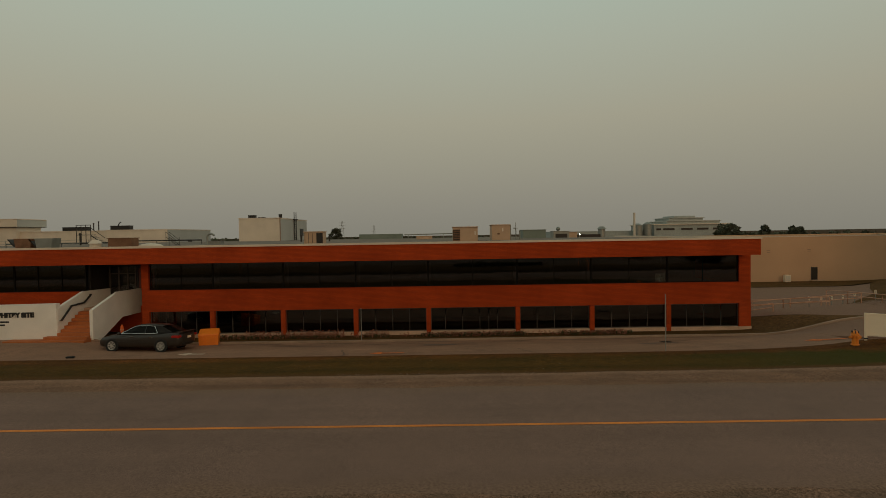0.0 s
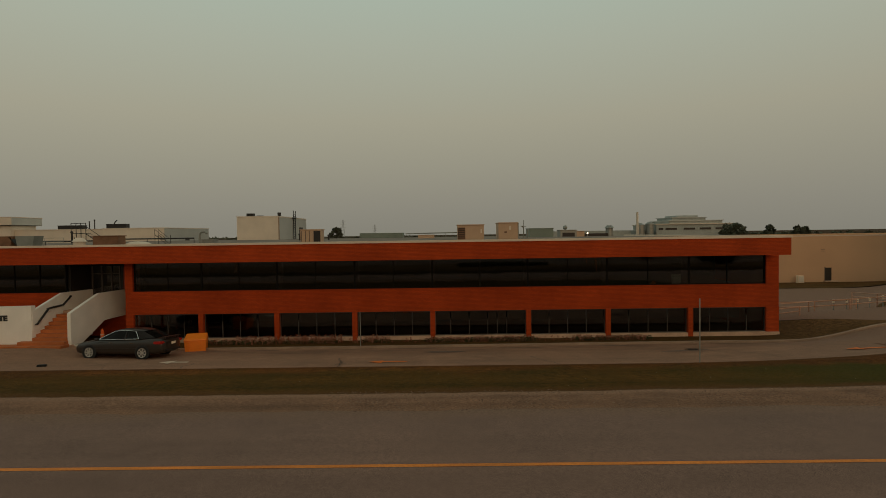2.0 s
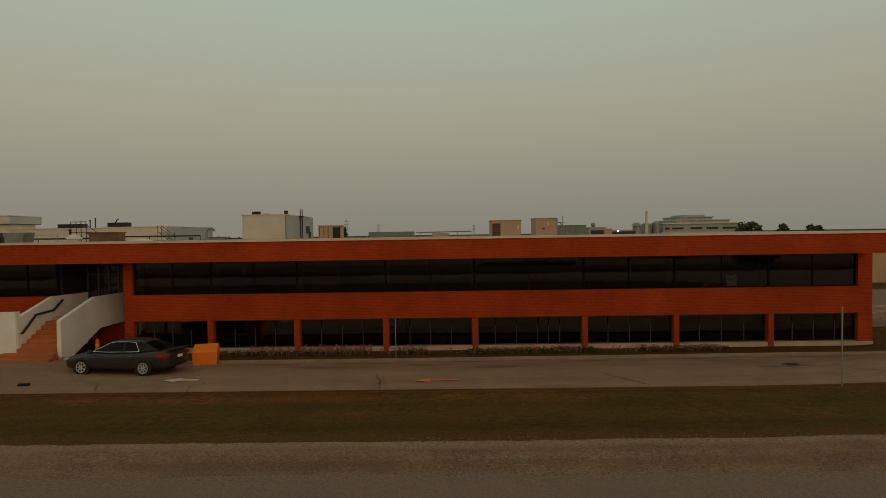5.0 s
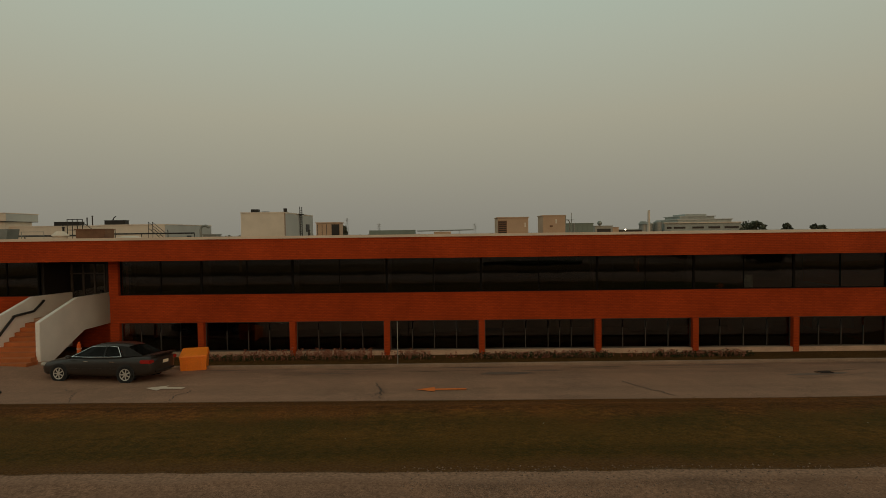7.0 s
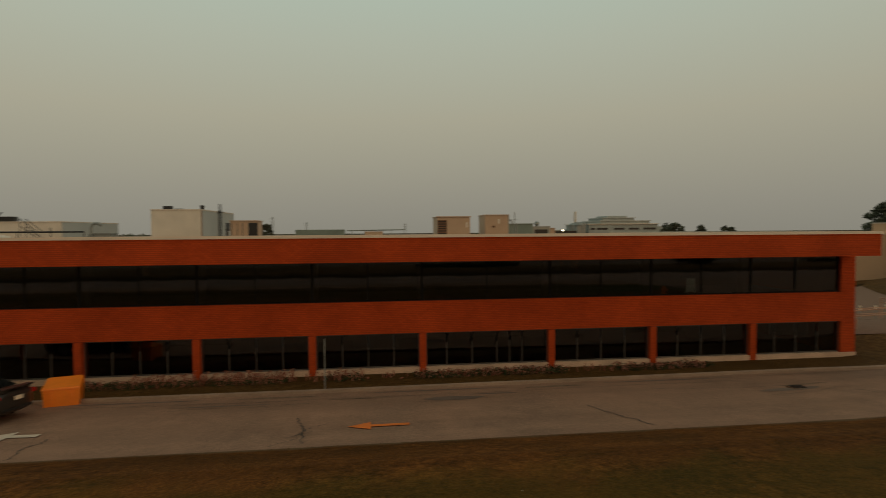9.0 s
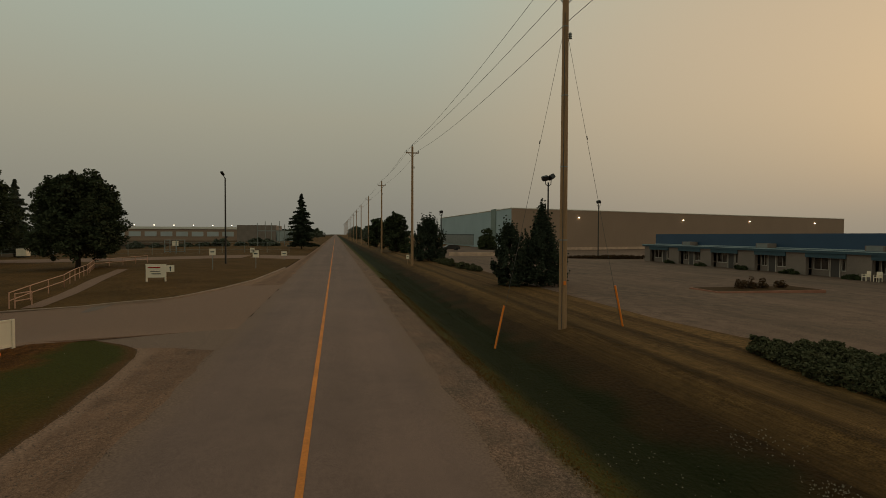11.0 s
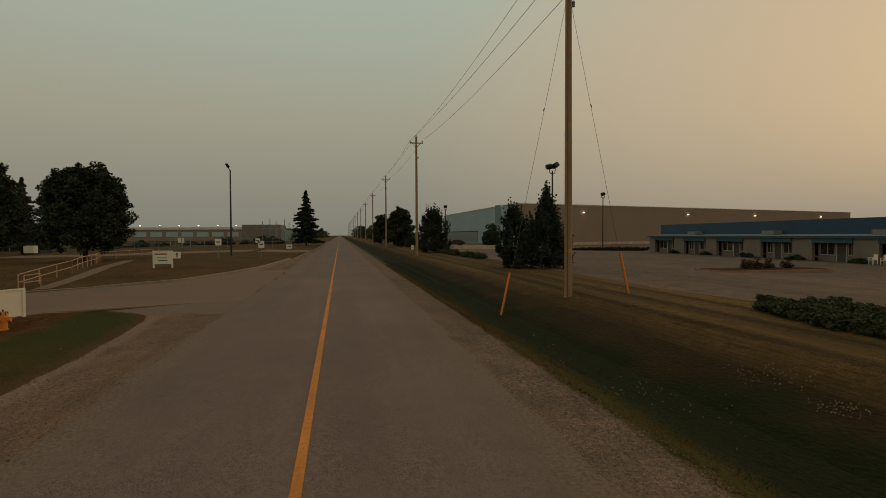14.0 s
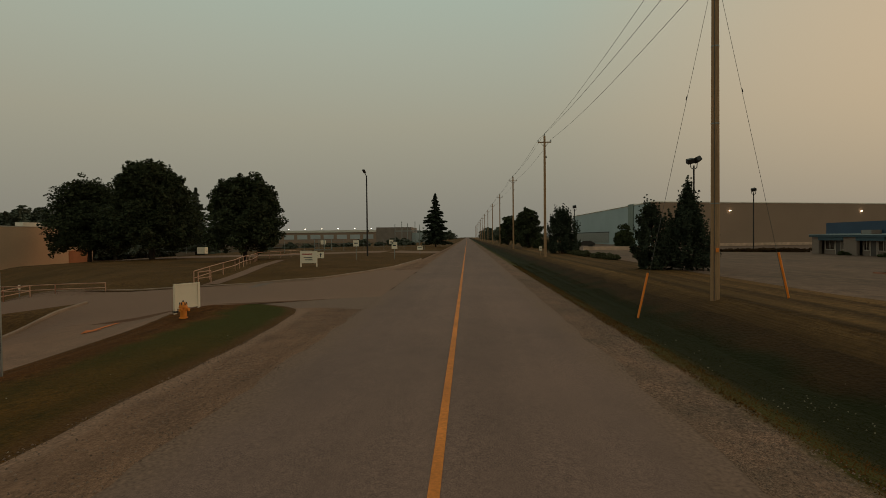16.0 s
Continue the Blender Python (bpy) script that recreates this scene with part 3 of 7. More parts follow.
def verge_north(x):        # grass against the lot
    return lerp_table([(-60, -9.3), (2, -9.25), (9.4, -9.65), (12, -10.3), (13.3, -10.8), (14.4, -11.7), (15.0, -12.9), (15.1, -13.7)], x) + wob(x, 3, 0.06)


def verge_south(x):        # grass against the gravel
    return lerp_table([(-60, -17.42), (-3, -17.38), (3, -17.25), (6, -17.18), (10, -16.9), (11.6, -16.6), (12.6, -16.25), (13.7, -15.4), (14.7, -14.4), (15.1, -13.9)], x) + wob(x, 5, 0.10) * (1 if x < 13 else 0.2)


vx = [v for v in near_x if -400 <= v <= 13] + [13.4, 13.8, 14.2, 14.5, 14.8, 15.0, 15.1]
flat("grass_verge", sheet(vx, verge_south, verge_north, 14, 0.012, 0.009), VERGE, "mown green and dry grass verge between road and lot", "grass")
flat("gravel_shoulder", sheet([v for v in near_x if v <= 12.5] + [12.9], lambda x: EDGE_N - 0.02 + wob(x, 2, 0.19), lambda x: verge_south(x) + 0.12, 10, 0.006), GRAVEL, "brown gravel shoulder beside the asphalt road", "gravel")
flat("gravel_shoulder", sheet(near_x, lambda x: -26.55 + wob(x, 8, 0.2), lambda x: EDGE_S + 0.02 + wob(x, 1, 0.19), 5, 0.006), SHOULDER, "grey-brown gravel shoulder above the ditch", "gravel")
flat("ditch", sheet(near_x, lambda x: -30.4 + wob(x, 9, 0.25), lambda x: -26.55 + wob(x, 8, 0.2), 12, 0.008), DITCH, "shallow grassy ditch with dark green grass", "ditch")


def lot_s_edge(x):
    return lerp_table([(-200, -45), (0, -43), (5, -40.2), (7, -38.4), (9.5, -36.7), (14, -36.1), (29, -36.3), (60, -37.5), (75, -39), (120, -40)], x)


flat("mown_lawn", sheet(near_x, lot_s_edge, lambda x: -30.4 + wob(x, 9, 0.25), 20, 0.008), LAWN, "dry brown lawn with mowing stripes", "grass")
flat("parking_lot", sheet([v for v in near_x if -130 < v < 190], lambda x: -140, lot_s_edge, 24, 0.0), SOUTH_LOT, "wide empty asphalt parking lot", "parking lot")


def kerb_line(x):          # lot against the lawn strip of the red building
    return lerp_table([(-200, -3.3), (-10, -3.15), (10, -2.75), (12.5, -2.85), (15, -2.75), (19, -2.45), (21.2, -2.2)], x)


def lot_low(x):
    return verge_north(x) - 0.10 if x < 15.1 else EDGE_N


def lot_high(x):
    return kerb_line(x) if x < 21.2 else lerp_table([(21.2, -2.2), (24.6, -2.6), (25.2, -6.5), (25.5, -9.8), (25.9, -12.7), (28.3, -14.2), (32, -15.35), (38.2, -16.45), (55, -17.4), (100, -17.9), (400, -18.1)], x)


def mouth_high(x):         # asphalt mouth of the lane against gravel and grass
    return lerp_table([(11.1, EDGE_N + 0.02), (11.8, -17.8), (12.4, -16.7), (12.7, verge_south(12.7) + 0.10)], x) + wob(x, 12, 0.25) * (x < 12.6) if x < 12.7 else verge_south(x) + 0.10


lx = [v for v in near_x if -400 <= v <= 15.05] + [15.1, 15.105] + [v for v in near_x if 15.2 <= v <= 34]
flat("gravel_shoulder", sheet([v for v in near_x if 34 <= v <= 900], lambda x: EDGE_N + wob(x, 2, 0.19), lot_high, 5, 0.006), GRAVEL, "brown gravel shoulder along the far grass", "gravel")
flat("access_lane", sheet(lx, lot_low, lot_high, 16, 0.004), LOT, "patched asphalt access lane with cracks", "asphalt")
flat("lane_mouth", sheet([11.1 + 0.1 * k for k in range(40)] + [15.1], lambda x: EDGE_N - 0.03 + wob(x, 2, 0.19), mouth_high, 8, 0.0105), ASPHALT, "worn asphalt mouth of the access lane", "asphalt")


def north_edge_w(y):
    return lerp_table([(-5, 21.3), (-2.1, 21.3), (5.5, 15.0), (40, 15.0)], y)


def north_edge_e(y):
    return lerp_table([(-5, 24.9), (-2, 24.8), (1, 25.4), (6, 26.5), (10, 28), (14, 31.5), (20, 38), (27, 45), (36, 52)], y)


verts, faces = [], []
ys = [y * 0.75 - 4.6 for y in range(55)]
for y in ys:
    for k in range(19):
        x = north_edge_w(y) + (north_edge_e(y) - north_edge_w(y)) * k / 18
        verts.append((x, y, ground_z(x, y) + 0.002))
for i in range(len(ys) - 1):
    for k in range(18):
        p = i * 19 + k
        faces.append((p, p + 1, p + 20, p + 19))
me = bpy.data.meshes.new("side_lot")
me.from_pydata(verts, [], faces)
flat("side_lot", me, LOT, "asphalt yard beside the red building", "asphalt")
flat("lawn_strip", sheet([v for v in near_x if -60 <= v <= 14] + [14.6], lambda x: kerb_line(x) + 0.16, lambda x: 0.1, 8, 0.02), GRASS, "narrow lawn strip below the brick facade", "grass")
verts, faces = [], []
for i in range(25):
    x = 14.6 + 6.5 * i / 24
    a, b = kerb_line(x) + 0.16, lerp_table([(14.6, 5.4), (21.1, -2.0)], x)
    for k in range(9):
        y = a + (b - a) * k / 8
        verts.append((x, y, ground_z(x, y) + 0.03))
for i in range(24):
    for k in range(8):
        p = i * 9 + k
        faces.append((p, p + 9, p + 10, p + 1))
me = bpy.data.meshes.new("grass_wedge")
me.from_pydata(verts, [], faces)
flat("grass_wedge", me, GRASS, "small dry grass wedge at the building's corner", "grass")
flat("grass_strip", sheet([28 + 2.0 * k for k in range(34)], lambda x: lerp_table([(28, 36.2), (44, 36.2), (50, 38), (95, 44)], x), lambda x: 48.0, 8, 0.012), GRASS, "grass strip along the beige wall", "grass")
flat("grass_mound", sheet([v for v in near_x if 24.5 <= v <= 900], lambda x: lot_high(x) + 0.12, lambda x: lerp_table([(24.5, -2.2), (25.4, 1.1), (26.5, 6), (28, 10), (31.5, 14), (38, 20), (43, 27), (50, 36), (60, 44), (400, 44)], x), 40, 0.03), GRASS, "low grass mound with trees beside the side road", "grass")


def ribbon(y0, y1, lift, x0, x1):
    verts, faces = [], []
    xs = [v for v in near_x if x0 <= v <= x1]
    for x in xs:
        for y in (y0, y1):
            verts.append((x, y, ground_z(x, y) + lift))
    for i in range(len(xs) - 1):
        faces.append((2 * i, 2 * i + 2, 2 * i + 3, 2 * i + 1))
    me = bpy.data.meshes.new("ribbon")
    me.from_pydata(verts, [], faces)
    return me


CENTRE_Y = -22.16
me = ribbon(CENTRE_Y - 0.058, CENTRE_Y + 0.058, 0.009, -200, 900)
flat("centre_line", me, YELLOW, "solid yellow centre line painted on asphalt", "road marking")

# kerb along the lawn strip
bm = bmesh.new()
kx = [v for v in near_x if -45 <= v <= 21]
prev = None
for x in kx:
    y = kerb_line(x)
    z = ground_z(x, y)
    ring = [bm.verts.new((x, y + dy, z + dz)) for dy, dz in ((0, -0.1), (0.02, 0.10), (0.14, 0.12), (0.16, -0.1))]
    if prev:
        for k in range(3):
            bm.faces.new((prev[k], ring[k], ring[k + 1], prev[k + 1]))
    prev = ring
solid("kerb", bm, KERB, "worn low concrete kerb along the lawn strip", "kerb", kind="structure")

# ---- red brick office building ----
ROOF_Z, FASCIA_LO, SILL_UP, BAND_LO, SILL_LOW, BASE_Z = 3.80, 2.80, 1.06, -0.30, -1.76, -2.15
WEST_END, EAST_END, FASCIA_Y = -62.0, 14.65, -1.55
office = thing("office_building", (0, 0, 0), "long two-storey red brick office building with dark ribbon windows", "building")
bm = bmesh.new()
bm_box(bm, -23.72, EAST_END, 0.0, 0.30, BAND_LO, SILL_UP)
bm_box(bm, WEST_END, -27.3, 0.0, 0.30, BAND_LO - 1.8, SILL_UP)
part("brick_band", bm, BRICK, office, "wide red brick band between the window rows")
part("fascia", box(WEST_END, 14.40, FASCIA_Y, FASCIA_Y + 0.25, FASCIA_LO, ROOF_Z - 0.04), BRICK, office, "overhanging red brick fascia")
part("fascia", box(14.10, 14.40, FASCIA_Y + 0.25, 1.2, FASCIA_LO, ROOF_Z - 0.04), BRICK, office)
part("soffit", box(WEST_END, 14.10, FASCIA_Y + 0.25, 1.0, FASCIA_LO + 0.02, FASCIA_LO + 0.10), DARK_METAL, office, "dark soffit below the fascia")
bm = bmesh.new()
bm_box(bm, WEST_END, 14.46, FASCIA_Y - 0.05, FASCIA_Y + 0.35, ROOF_Z - 0.04, ROOF_Z + 0.08)
bm_box(bm, 14.06, 14.46, FASCIA_Y + 0.35, 26.0, ROOF_Z - 0.04, ROOF_Z + 0.08)
part("coping", bm, COPING, office, "pale metal coping along the roof edge")
part("roof", box(WEST_END, 14.06, FASCIA_Y + 0.35, 26.0, ROOF_Z - 0.30, ROOF_Z - 0.06), ROOFING, office, "flat gravel roof")
part("side_wall", box(14.35, EAST_END - 0.002, 0.30, 26.0, BASE_Z, ROOF_Z - 0.30), BRICK, office)
part("corner_pier", box(13.92, EAST_END, 0.001, 0.30, SILL_UP, FASCIA_LO + 0.02), BRICK, office)
part("corner_pier", box(13.92, EAST_END, -0.02, 0.30, BASE_Z + 0.35, BAND_LO), BRICK, office)
part("base_course", box(-23.3, EAST_END + 0.02, -0.06, 0.28, BASE_Z - 0.2, SILL_LOW), CONCRETE, office, "pale stained concrete base course")
PIERS = [-19.26, -14.78, -10.19, -5.60, 0.02, 4.68, 9.48]
pier_me = to_mesh("pier", box(-0.14, 0.14, -0.10, 0.28, BASE_Z, BAND_LO), BRICK)
for x in PIERS:
    share("pier", pier_me, office, pose(x, 0, 0))
part("entrance_pier", box(-23.72, -23.26, -0.04, 0.30, SILL_UP, FASCIA_LO + 0.02), BRICK, office)
part("entrance_pier", box(-23.72, -23.26, -0.04, 0.30, BASE_Z, BAND_LO), BRICK, office)
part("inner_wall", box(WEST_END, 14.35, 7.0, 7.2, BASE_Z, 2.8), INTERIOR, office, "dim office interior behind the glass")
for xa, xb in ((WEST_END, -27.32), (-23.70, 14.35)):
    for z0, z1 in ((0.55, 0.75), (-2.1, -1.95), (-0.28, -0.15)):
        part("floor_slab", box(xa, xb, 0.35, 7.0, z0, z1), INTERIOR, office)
part("back_wall", box(WEST_END, EAST_END, 25.8, 26.0, BASE_Z - 0.6, ROOF_Z - 0.30), BRICK, office)
part("side_wall", box(WEST_END, WEST_END + 0.3, 0.30, 25.8, BASE_Z, ROOF_Z - 0.30), BRICK, office)


def ribbon_window(x0, x1, z0, z1, cuts, depth, low):
    """One bay of glazing: frame, panes between upright bars."""
    win = new("window")
    win.parent = office
    win.matrix_basis = pose(x0, depth, z0)
    wd, ht = x1 - x0, z1 - z0
    bm = bmesh.new()
    bm_box(bm, 0, wd, -0.02, 0.06, 0, 0.05)
    bm_box(bm, 0, wd, -0.02, 0.06, ht - 0.05, ht)
    bm_box(bm, 0, 0.05, -0.02, 0.06, 0.05, ht - 0.05)
    bm_box(bm, wd - 0.05, wd, -0.02, 0.06, 0.05, ht - 0.05)
    part("frame", bm, MULLION if low else FRAME_BLACK, win)
    for a, b in zip(cuts, cuts[1:]):
        part("pane", box(a * wd + 0.028, b * wd - 0.028, 0.015, 0.027, 0.05, ht - 0.05), GLASS, win)
    for c in cuts[1:-1]:
        part("mullion", box(c * wd - 0.017, c * wd + 0.017, -0.03, 0.05, 0.05, ht * 0.68 if low else ht - 0.05), MULLION if low else FRAME_BLACK, win)


edges = [-23.26] + PIERS + [13.92]
rng = random.Random(4)
for a, b in zip(edges, edges[1:]):
    n = 4 if b - a < 5 else 5
    low = [0, 0.25, 0.5, 0.75, 1] if n == 4 else [0, 0.17, 0.375, 0.58, 0.685, 0.79, 1]
    ribbon_window(a + 0.14 if a > -23 else a, b - 0.14 if b < 13.9 else b, SILL_LOW, BAND_LO, low, 0.16, True)
    ribbon_window(a if a > -23 else -23.26, b, SILL_UP, FASCIA_LO + 0.02, [0, 0.5, 1], 0.14, False)
for k in range(7):
    b = -27.3 - k * 4.6
    ribbon_window(b - 4.6, b, SILL_UP, FASCIA_LO + 0.02, [0, 0.33, 0.66, 1], 0.14, False)
column_me = to_mesh("column", box(-0.16, 0.16, 0.55, 0.9, 0.76, 2.8), mat("grey_column_paint", (0.16, 0.14, 0.12), 0.8, vary=0.15))
for x in PIERS:
    share("column", column_me, office, pose(x, 0, 0))
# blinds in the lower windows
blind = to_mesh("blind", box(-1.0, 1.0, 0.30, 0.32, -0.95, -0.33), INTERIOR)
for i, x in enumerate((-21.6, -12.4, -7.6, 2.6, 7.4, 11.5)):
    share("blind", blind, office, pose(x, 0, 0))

# entrance recess with a glazed door
ent = new("entrance")
ent.parent = office
part("side_wall", box(-27.3, -27.15, 0.31, 2.15, 0.0, 2.8), DARK_METAL, ent)
part("door_frame", box(-25.15, -25.05, 2.000, 2.100, 0.18, 2.5), DARK_METAL, ent)
part("door_frame", box(-23.95, -23.85, 2.000, 2.100, 0.18, 2.5), DARK_METAL, ent)
part("door_frame", box(-25.05, -23.95, 2.000, 2.100, 2.4, 2.5), DARK_METAL, ent)
part("door", box(-25.04, -23.96, 2.030, 2.070, 0.2, 2.39), mat("dark_red_door_paint", (0.16, 0.035, 0.020), 0.5, vary=0.2), ent, "dark red entrance door")
part("door_glass", box(-24.9, -24.1, 2.010, 2.025, 0.6, 2.2), GLASS, ent)
part("side_light", box(-27.05, -25.16, 2.030, 2.060, 0.2, 2.5), GLASS, ent)
for x in (-26.95, -26.35, -25.75, -25.22):
    part("mullion", box(x - 0.035, x + 0.035, 1.97, 2.06, 0.18, 2.5), MULLION, ent)
part("transom", box(-27.05, -25.18, 1.975, 2.055, 2.0, 2.06), MULLION, ent)
part("door_handle", rod((-24.02, 1.99, 1.0), (-24.02, 1.99, 1.4), 0.02), CHROME, ent)
part("landing", box(-26.92, -25.06, -0.75, 2.14, -0.10, 0.10), CONCRETE, ent)
part("lower_wall", box(-27.1, -23.74, 1.85, 2.10, -2.1, -0.12), BRICK, ent, "shaded brick wall below the landing")
part("recess_wall", box(-27.3, -23.72, 2.16, 2.31, -2.1, 2.8), DARK_METAL, ent)

# ---- entrance stairs and walls ----
stairs = thing("entrance_stairs", (-25.95, -3.1, -1.55), "orange brick steps between white side walls", "stairs")
SO = Vector((-25.95, -3.1, -1.55))


def slab_yz(outline, x0, x1, bevel=0.015):
    """An upright slab across the facade: outline of world (y, z), from x0 to x1."""
    bm = bmesh.new()
    a = [bm.verts.new(Vector((x0, y, z)) - SO) for y, z in outline]
    b = [bm.verts.new(Vector((x1, y, z)) - SO) for y, z in outline]
    bm.faces.new(a), bm.faces.new(b[::-1])
    for i in range(len(a)):
        bm.faces.new((a[i], b[i], b[(i + 1) % len(a)], a[(i + 1) % len(a)]))
    bmesh.ops.recalc_face_normals(bm, faces=bm.faces[:])
    if bevel:
        bmesh.ops.bevel(bm, geom=bm.edges[:], offset=bevel, segments=2, affect="EDGES")
    return bm


part("side_wall", slab_yz([(-3.12, -1.75), (-2.45, -1.75), (-2.2, -1.50), (-0.2, -0.56), (2.14, -0.56), (2.14, 1.03), (-0.63, 1.07), (-3.1, 0.27)], -25.05, -24.85), WHITE_WALL, stairs, "white stucco stair wall with sloping top")
part("side_wall", slab_yz([(-3.05, -1.75), (2.14, -1.75), (2.14, 1.06), (-0.7, 1.13), (-3.05, 0.37)], -27.13, -26.93), WHITE_WALL, stairs, "white stucco stair wall with sloping top")
part("under_wall", slab_yz([(-2.1, -1.9), (0.6, -1.9), (0.6, -0.12), (-0.3, -0.62), (-2.1, -1.52)], -26.92, -26.6, 0), BRICK, stairs, "shaded brick wall below the stairs")
N_STEP = 9
for k in range(N_STEP):
    y0, z1 = -3.78 + 0.31 * k, -1.36 + 0.165 * k
    xl, xr = ((-29.6, -24.95) if k == 0 else (-27.5, -25.0) if k == 1 else (-26.92, -25.06))
    yb = (-3.12 if k < 2 else y0 + 0.42)
    bm = bmesh.new()
    bm_box(bm, xl - SO.x, xr - SO.x, y0 - SO.y, yb - SO.y, (-1.75 if k < 2 else z1 - 0.28) - SO.z, z1 - SO.z)
    bmesh.ops.bevel(bm, geom=bm.edges[:], offset=0.012, segments=1, affect="EDGES")
    part("step", bm, STEP_BRICK, stairs)
bm = bmesh.new()
hr = [Vector((-26.82, y, z)) - SO for y, z in ((-2.88, -0.34), (-2.0, 0.40), (-0.84, 0.46), (-0.18, 0.89))]
bm_path(bm, hr, 0.055, 10)
part("handrail", bm, BLACK, stairs, "black stepped handrail", smooth=True)
bm = bmesh.new()
for p in hr:
    bm_rod(bm, p, p + Vector((-0.12, 0, 0)), 0.02)
part("bracket", bm, BLACK, stairs)

signwall = thing("sign_wall", (-26.95, -2.95, -1.60), "white stucco wall with black lettering beside the stairs", "sign wall")
part("wall", prism([(-9, -0.15), (-0.2, -0.15), (-0.2, 2.27), (-9, 2.16)], -0.15, 0.15), WHITE_WALL, signwall)
part("wall_end", prism([(-0.198, -0.15), (-0.004, -0.15), (-0.004, 2.28), (-0.198, 2.27)], -0.148, 0.148), WHITE_WALL, signwall)
part("plinth", box(-9, -2.66, -0.40, -0.152, -0.15, 0.10), CONCRETE, signwall, "low concrete plinth")


def lettering(name, text, size, at, material, parent, depth=0.02, align="RIGHT", rx=90):
    cu = bpy.data.curves.new(name, "FONT")
    cu.body, cu.size, cu.align_x, cu.extrude = text, size, align, depth
    cu.offset = 0.02 * size / 0.3
    tmp = bpy.data.objects.new(name, cu)
    me = bpy.data.meshes.new_from_object(tmp)
    bpy.data.objects.remove(tmp)
    me.name = name
    me.materials.append(material)
    ob = new(name, me)
    ob.parent = parent
    ob.matrix_basis = pose(*at, rx, 0, 0)
    return ob


word = lettering("lettering", "WHITBY SITE", 0.37, (-1.30, -0.165, 1.52), BLACK, signwall)
word.scale = (1.06, 1, 1)
for i, (z, l0, l1) in enumerate(((1.21, -3.75, -2.76), (1.03, -3.75, -3.0))):
    part("text_bar", box(l0, l1, -0.17, -0.152, z, z + 0.09), BLACK, signwall)

# ---- beige building behind ----
beige = thing("beige_building", (30, 48, -3.45), "long low beige block building with a dark door", "building")
part("wall", box(0, 62, 0, 0.3, -0.3, 6.55), BEIGE, beige)
part("wall", box(61.7, 62, 0.3, 40, -0.3, 6.55), BEIGE, beige)
part("wall", box(0, 0.3, 0.3, 40, -0.3, 6.55), BEIGE, beige)
part("wall", box(0.3, 61.7, 39.7, 40, -0.3, 6.55), BEIGE, beige)
part("roof", box(0.3, 61.7, 0.3, 39.7, 6.0, 6.2), ROOFING, beige)
part("coping", box(-0.05, 62.05, -0.05, 0.35, 6.55, 6.68), COPING, beige)
d = part("door", box(20.5, 21.4, -0.05, 0.02, 0.0, 1.95), DARK_METAL, beige, "dark brown steel door")
part("door_frame", box(20.42, 20.5, -0.06, 0.02, 0, 2.03), MULLION, d)
gd = part("garage_door", box(56.0, 60.9, -0.10, 0.0, -0.02, 4.2), FADED_DOOR, beige, "faded orange overhead door")
for k in range(5):
    part("door_panel", box(56.1, 60.8, -0.13, -0.101, 0.05 + k * 0.82, 0.80 + k * 0.82, 0.01), FADED_DOOR, gd)
part("door_step", box(20.2, 22.2, -0.5, -0.001, -0.1, 0.06), CONCRETE, beige)
for x, z in ((13.8, 4.55), (13.8, 4.25), (19.9, 4.6), (19.9, 4.35), (41, 4.5), (41, 4.2)):
    part("wall_vent", box(x, x + 0.5, -0.04, -0.001, z, z + 0.07), BROWN_CLAD, beige)
part("upper_hall", box(35.5, 62.2, -0.06, 2.2, -0.3, 8.2), BEIGE, beige, "taller beige hall part")
part("upper_coping", box(35.4, 62.3, -0.12, 2.3, 8.2, 8.34), COPING, beige)
part("rooftop_duct", box(47, 51, 0.6, 1.9, 8.34, 9.0), WHITE_METAL, beige)

# ---- roofscape behind the office ----


def roof_box(name, x0, x1, y0, y1, z0, z1, m, label, cat="roof unit", door=None, rim=True):
    t = thing(name, ((x0 + x1) / 2, y0, z0), label, cat)
    w = (x1 - x0) / 2
    part("body", box(-w, w, 0, y1 - y0, 0, z1 - z0, 0.02), m, t)
    if rim:
        part("cap", box(-w - 0.05, w + 0.05, -0.05, y1 - y0 + 0.05, z1 - z0, z1 - z0 + 0.06), m, t)
    if door:
        part("door", box(-w + door[0], -w + door[1], -0.03, 0.02, 0.05, (z1 - z0) * door[2]), door[3], t)
    return t


def tall_hall(name, x0, x1, y0, y1, z1, m, label):
    t = thing(name, ((x0 + x1) / 2, y0, -3.7), label, "building")
    w, h = (x1 - x0) / 2, z1 + 3.7
    part("wall", box(-w, w, 0, y1 - y0, 0, h, 0.03), m, t)
    part("parapet", box(-w - 0.1, w + 0.1, -0.1, y1 - y0 + 0.1, h, h + 0.18), m, t)
    return t


t = roof_box("penthouse_unit", -3.88, -1.86, 10, 12.6, 3.74, 4.86, BEIGE_METAL, "tan painted metal rooftop unit with louvred end")
part("louvre", box(-1.0, -0.42, -0.03, 0.0, 0.05, 0.95), RUST, t, "dark rusty louvre")
for k in range(6):
    part("slat", box(-0.97, -0.45, -0.05, -0.031, 0.12 + k * 0.14, 0.18 + k * 0.14), DARK_METAL, t)
part("vent", box(0.75, 0.85, -0.04, 0.0, 0.5, 0.8), WHITE_METAL, t)
t = roof_box("penthouse_unit", -0.55, 1.0, 12, 14.2, 3.74, 5.02, BEIGE_METAL, "taller tan painted metal rooftop unit")
part("vent", box(0.1, 0.2, -0.04, 0.0, 0.75, 1.05), WHITE_METAL, t)
part("hatch", box(-0.3, -0.1, -0.04, 0.0, 0.5, 0.62), RUST, t)
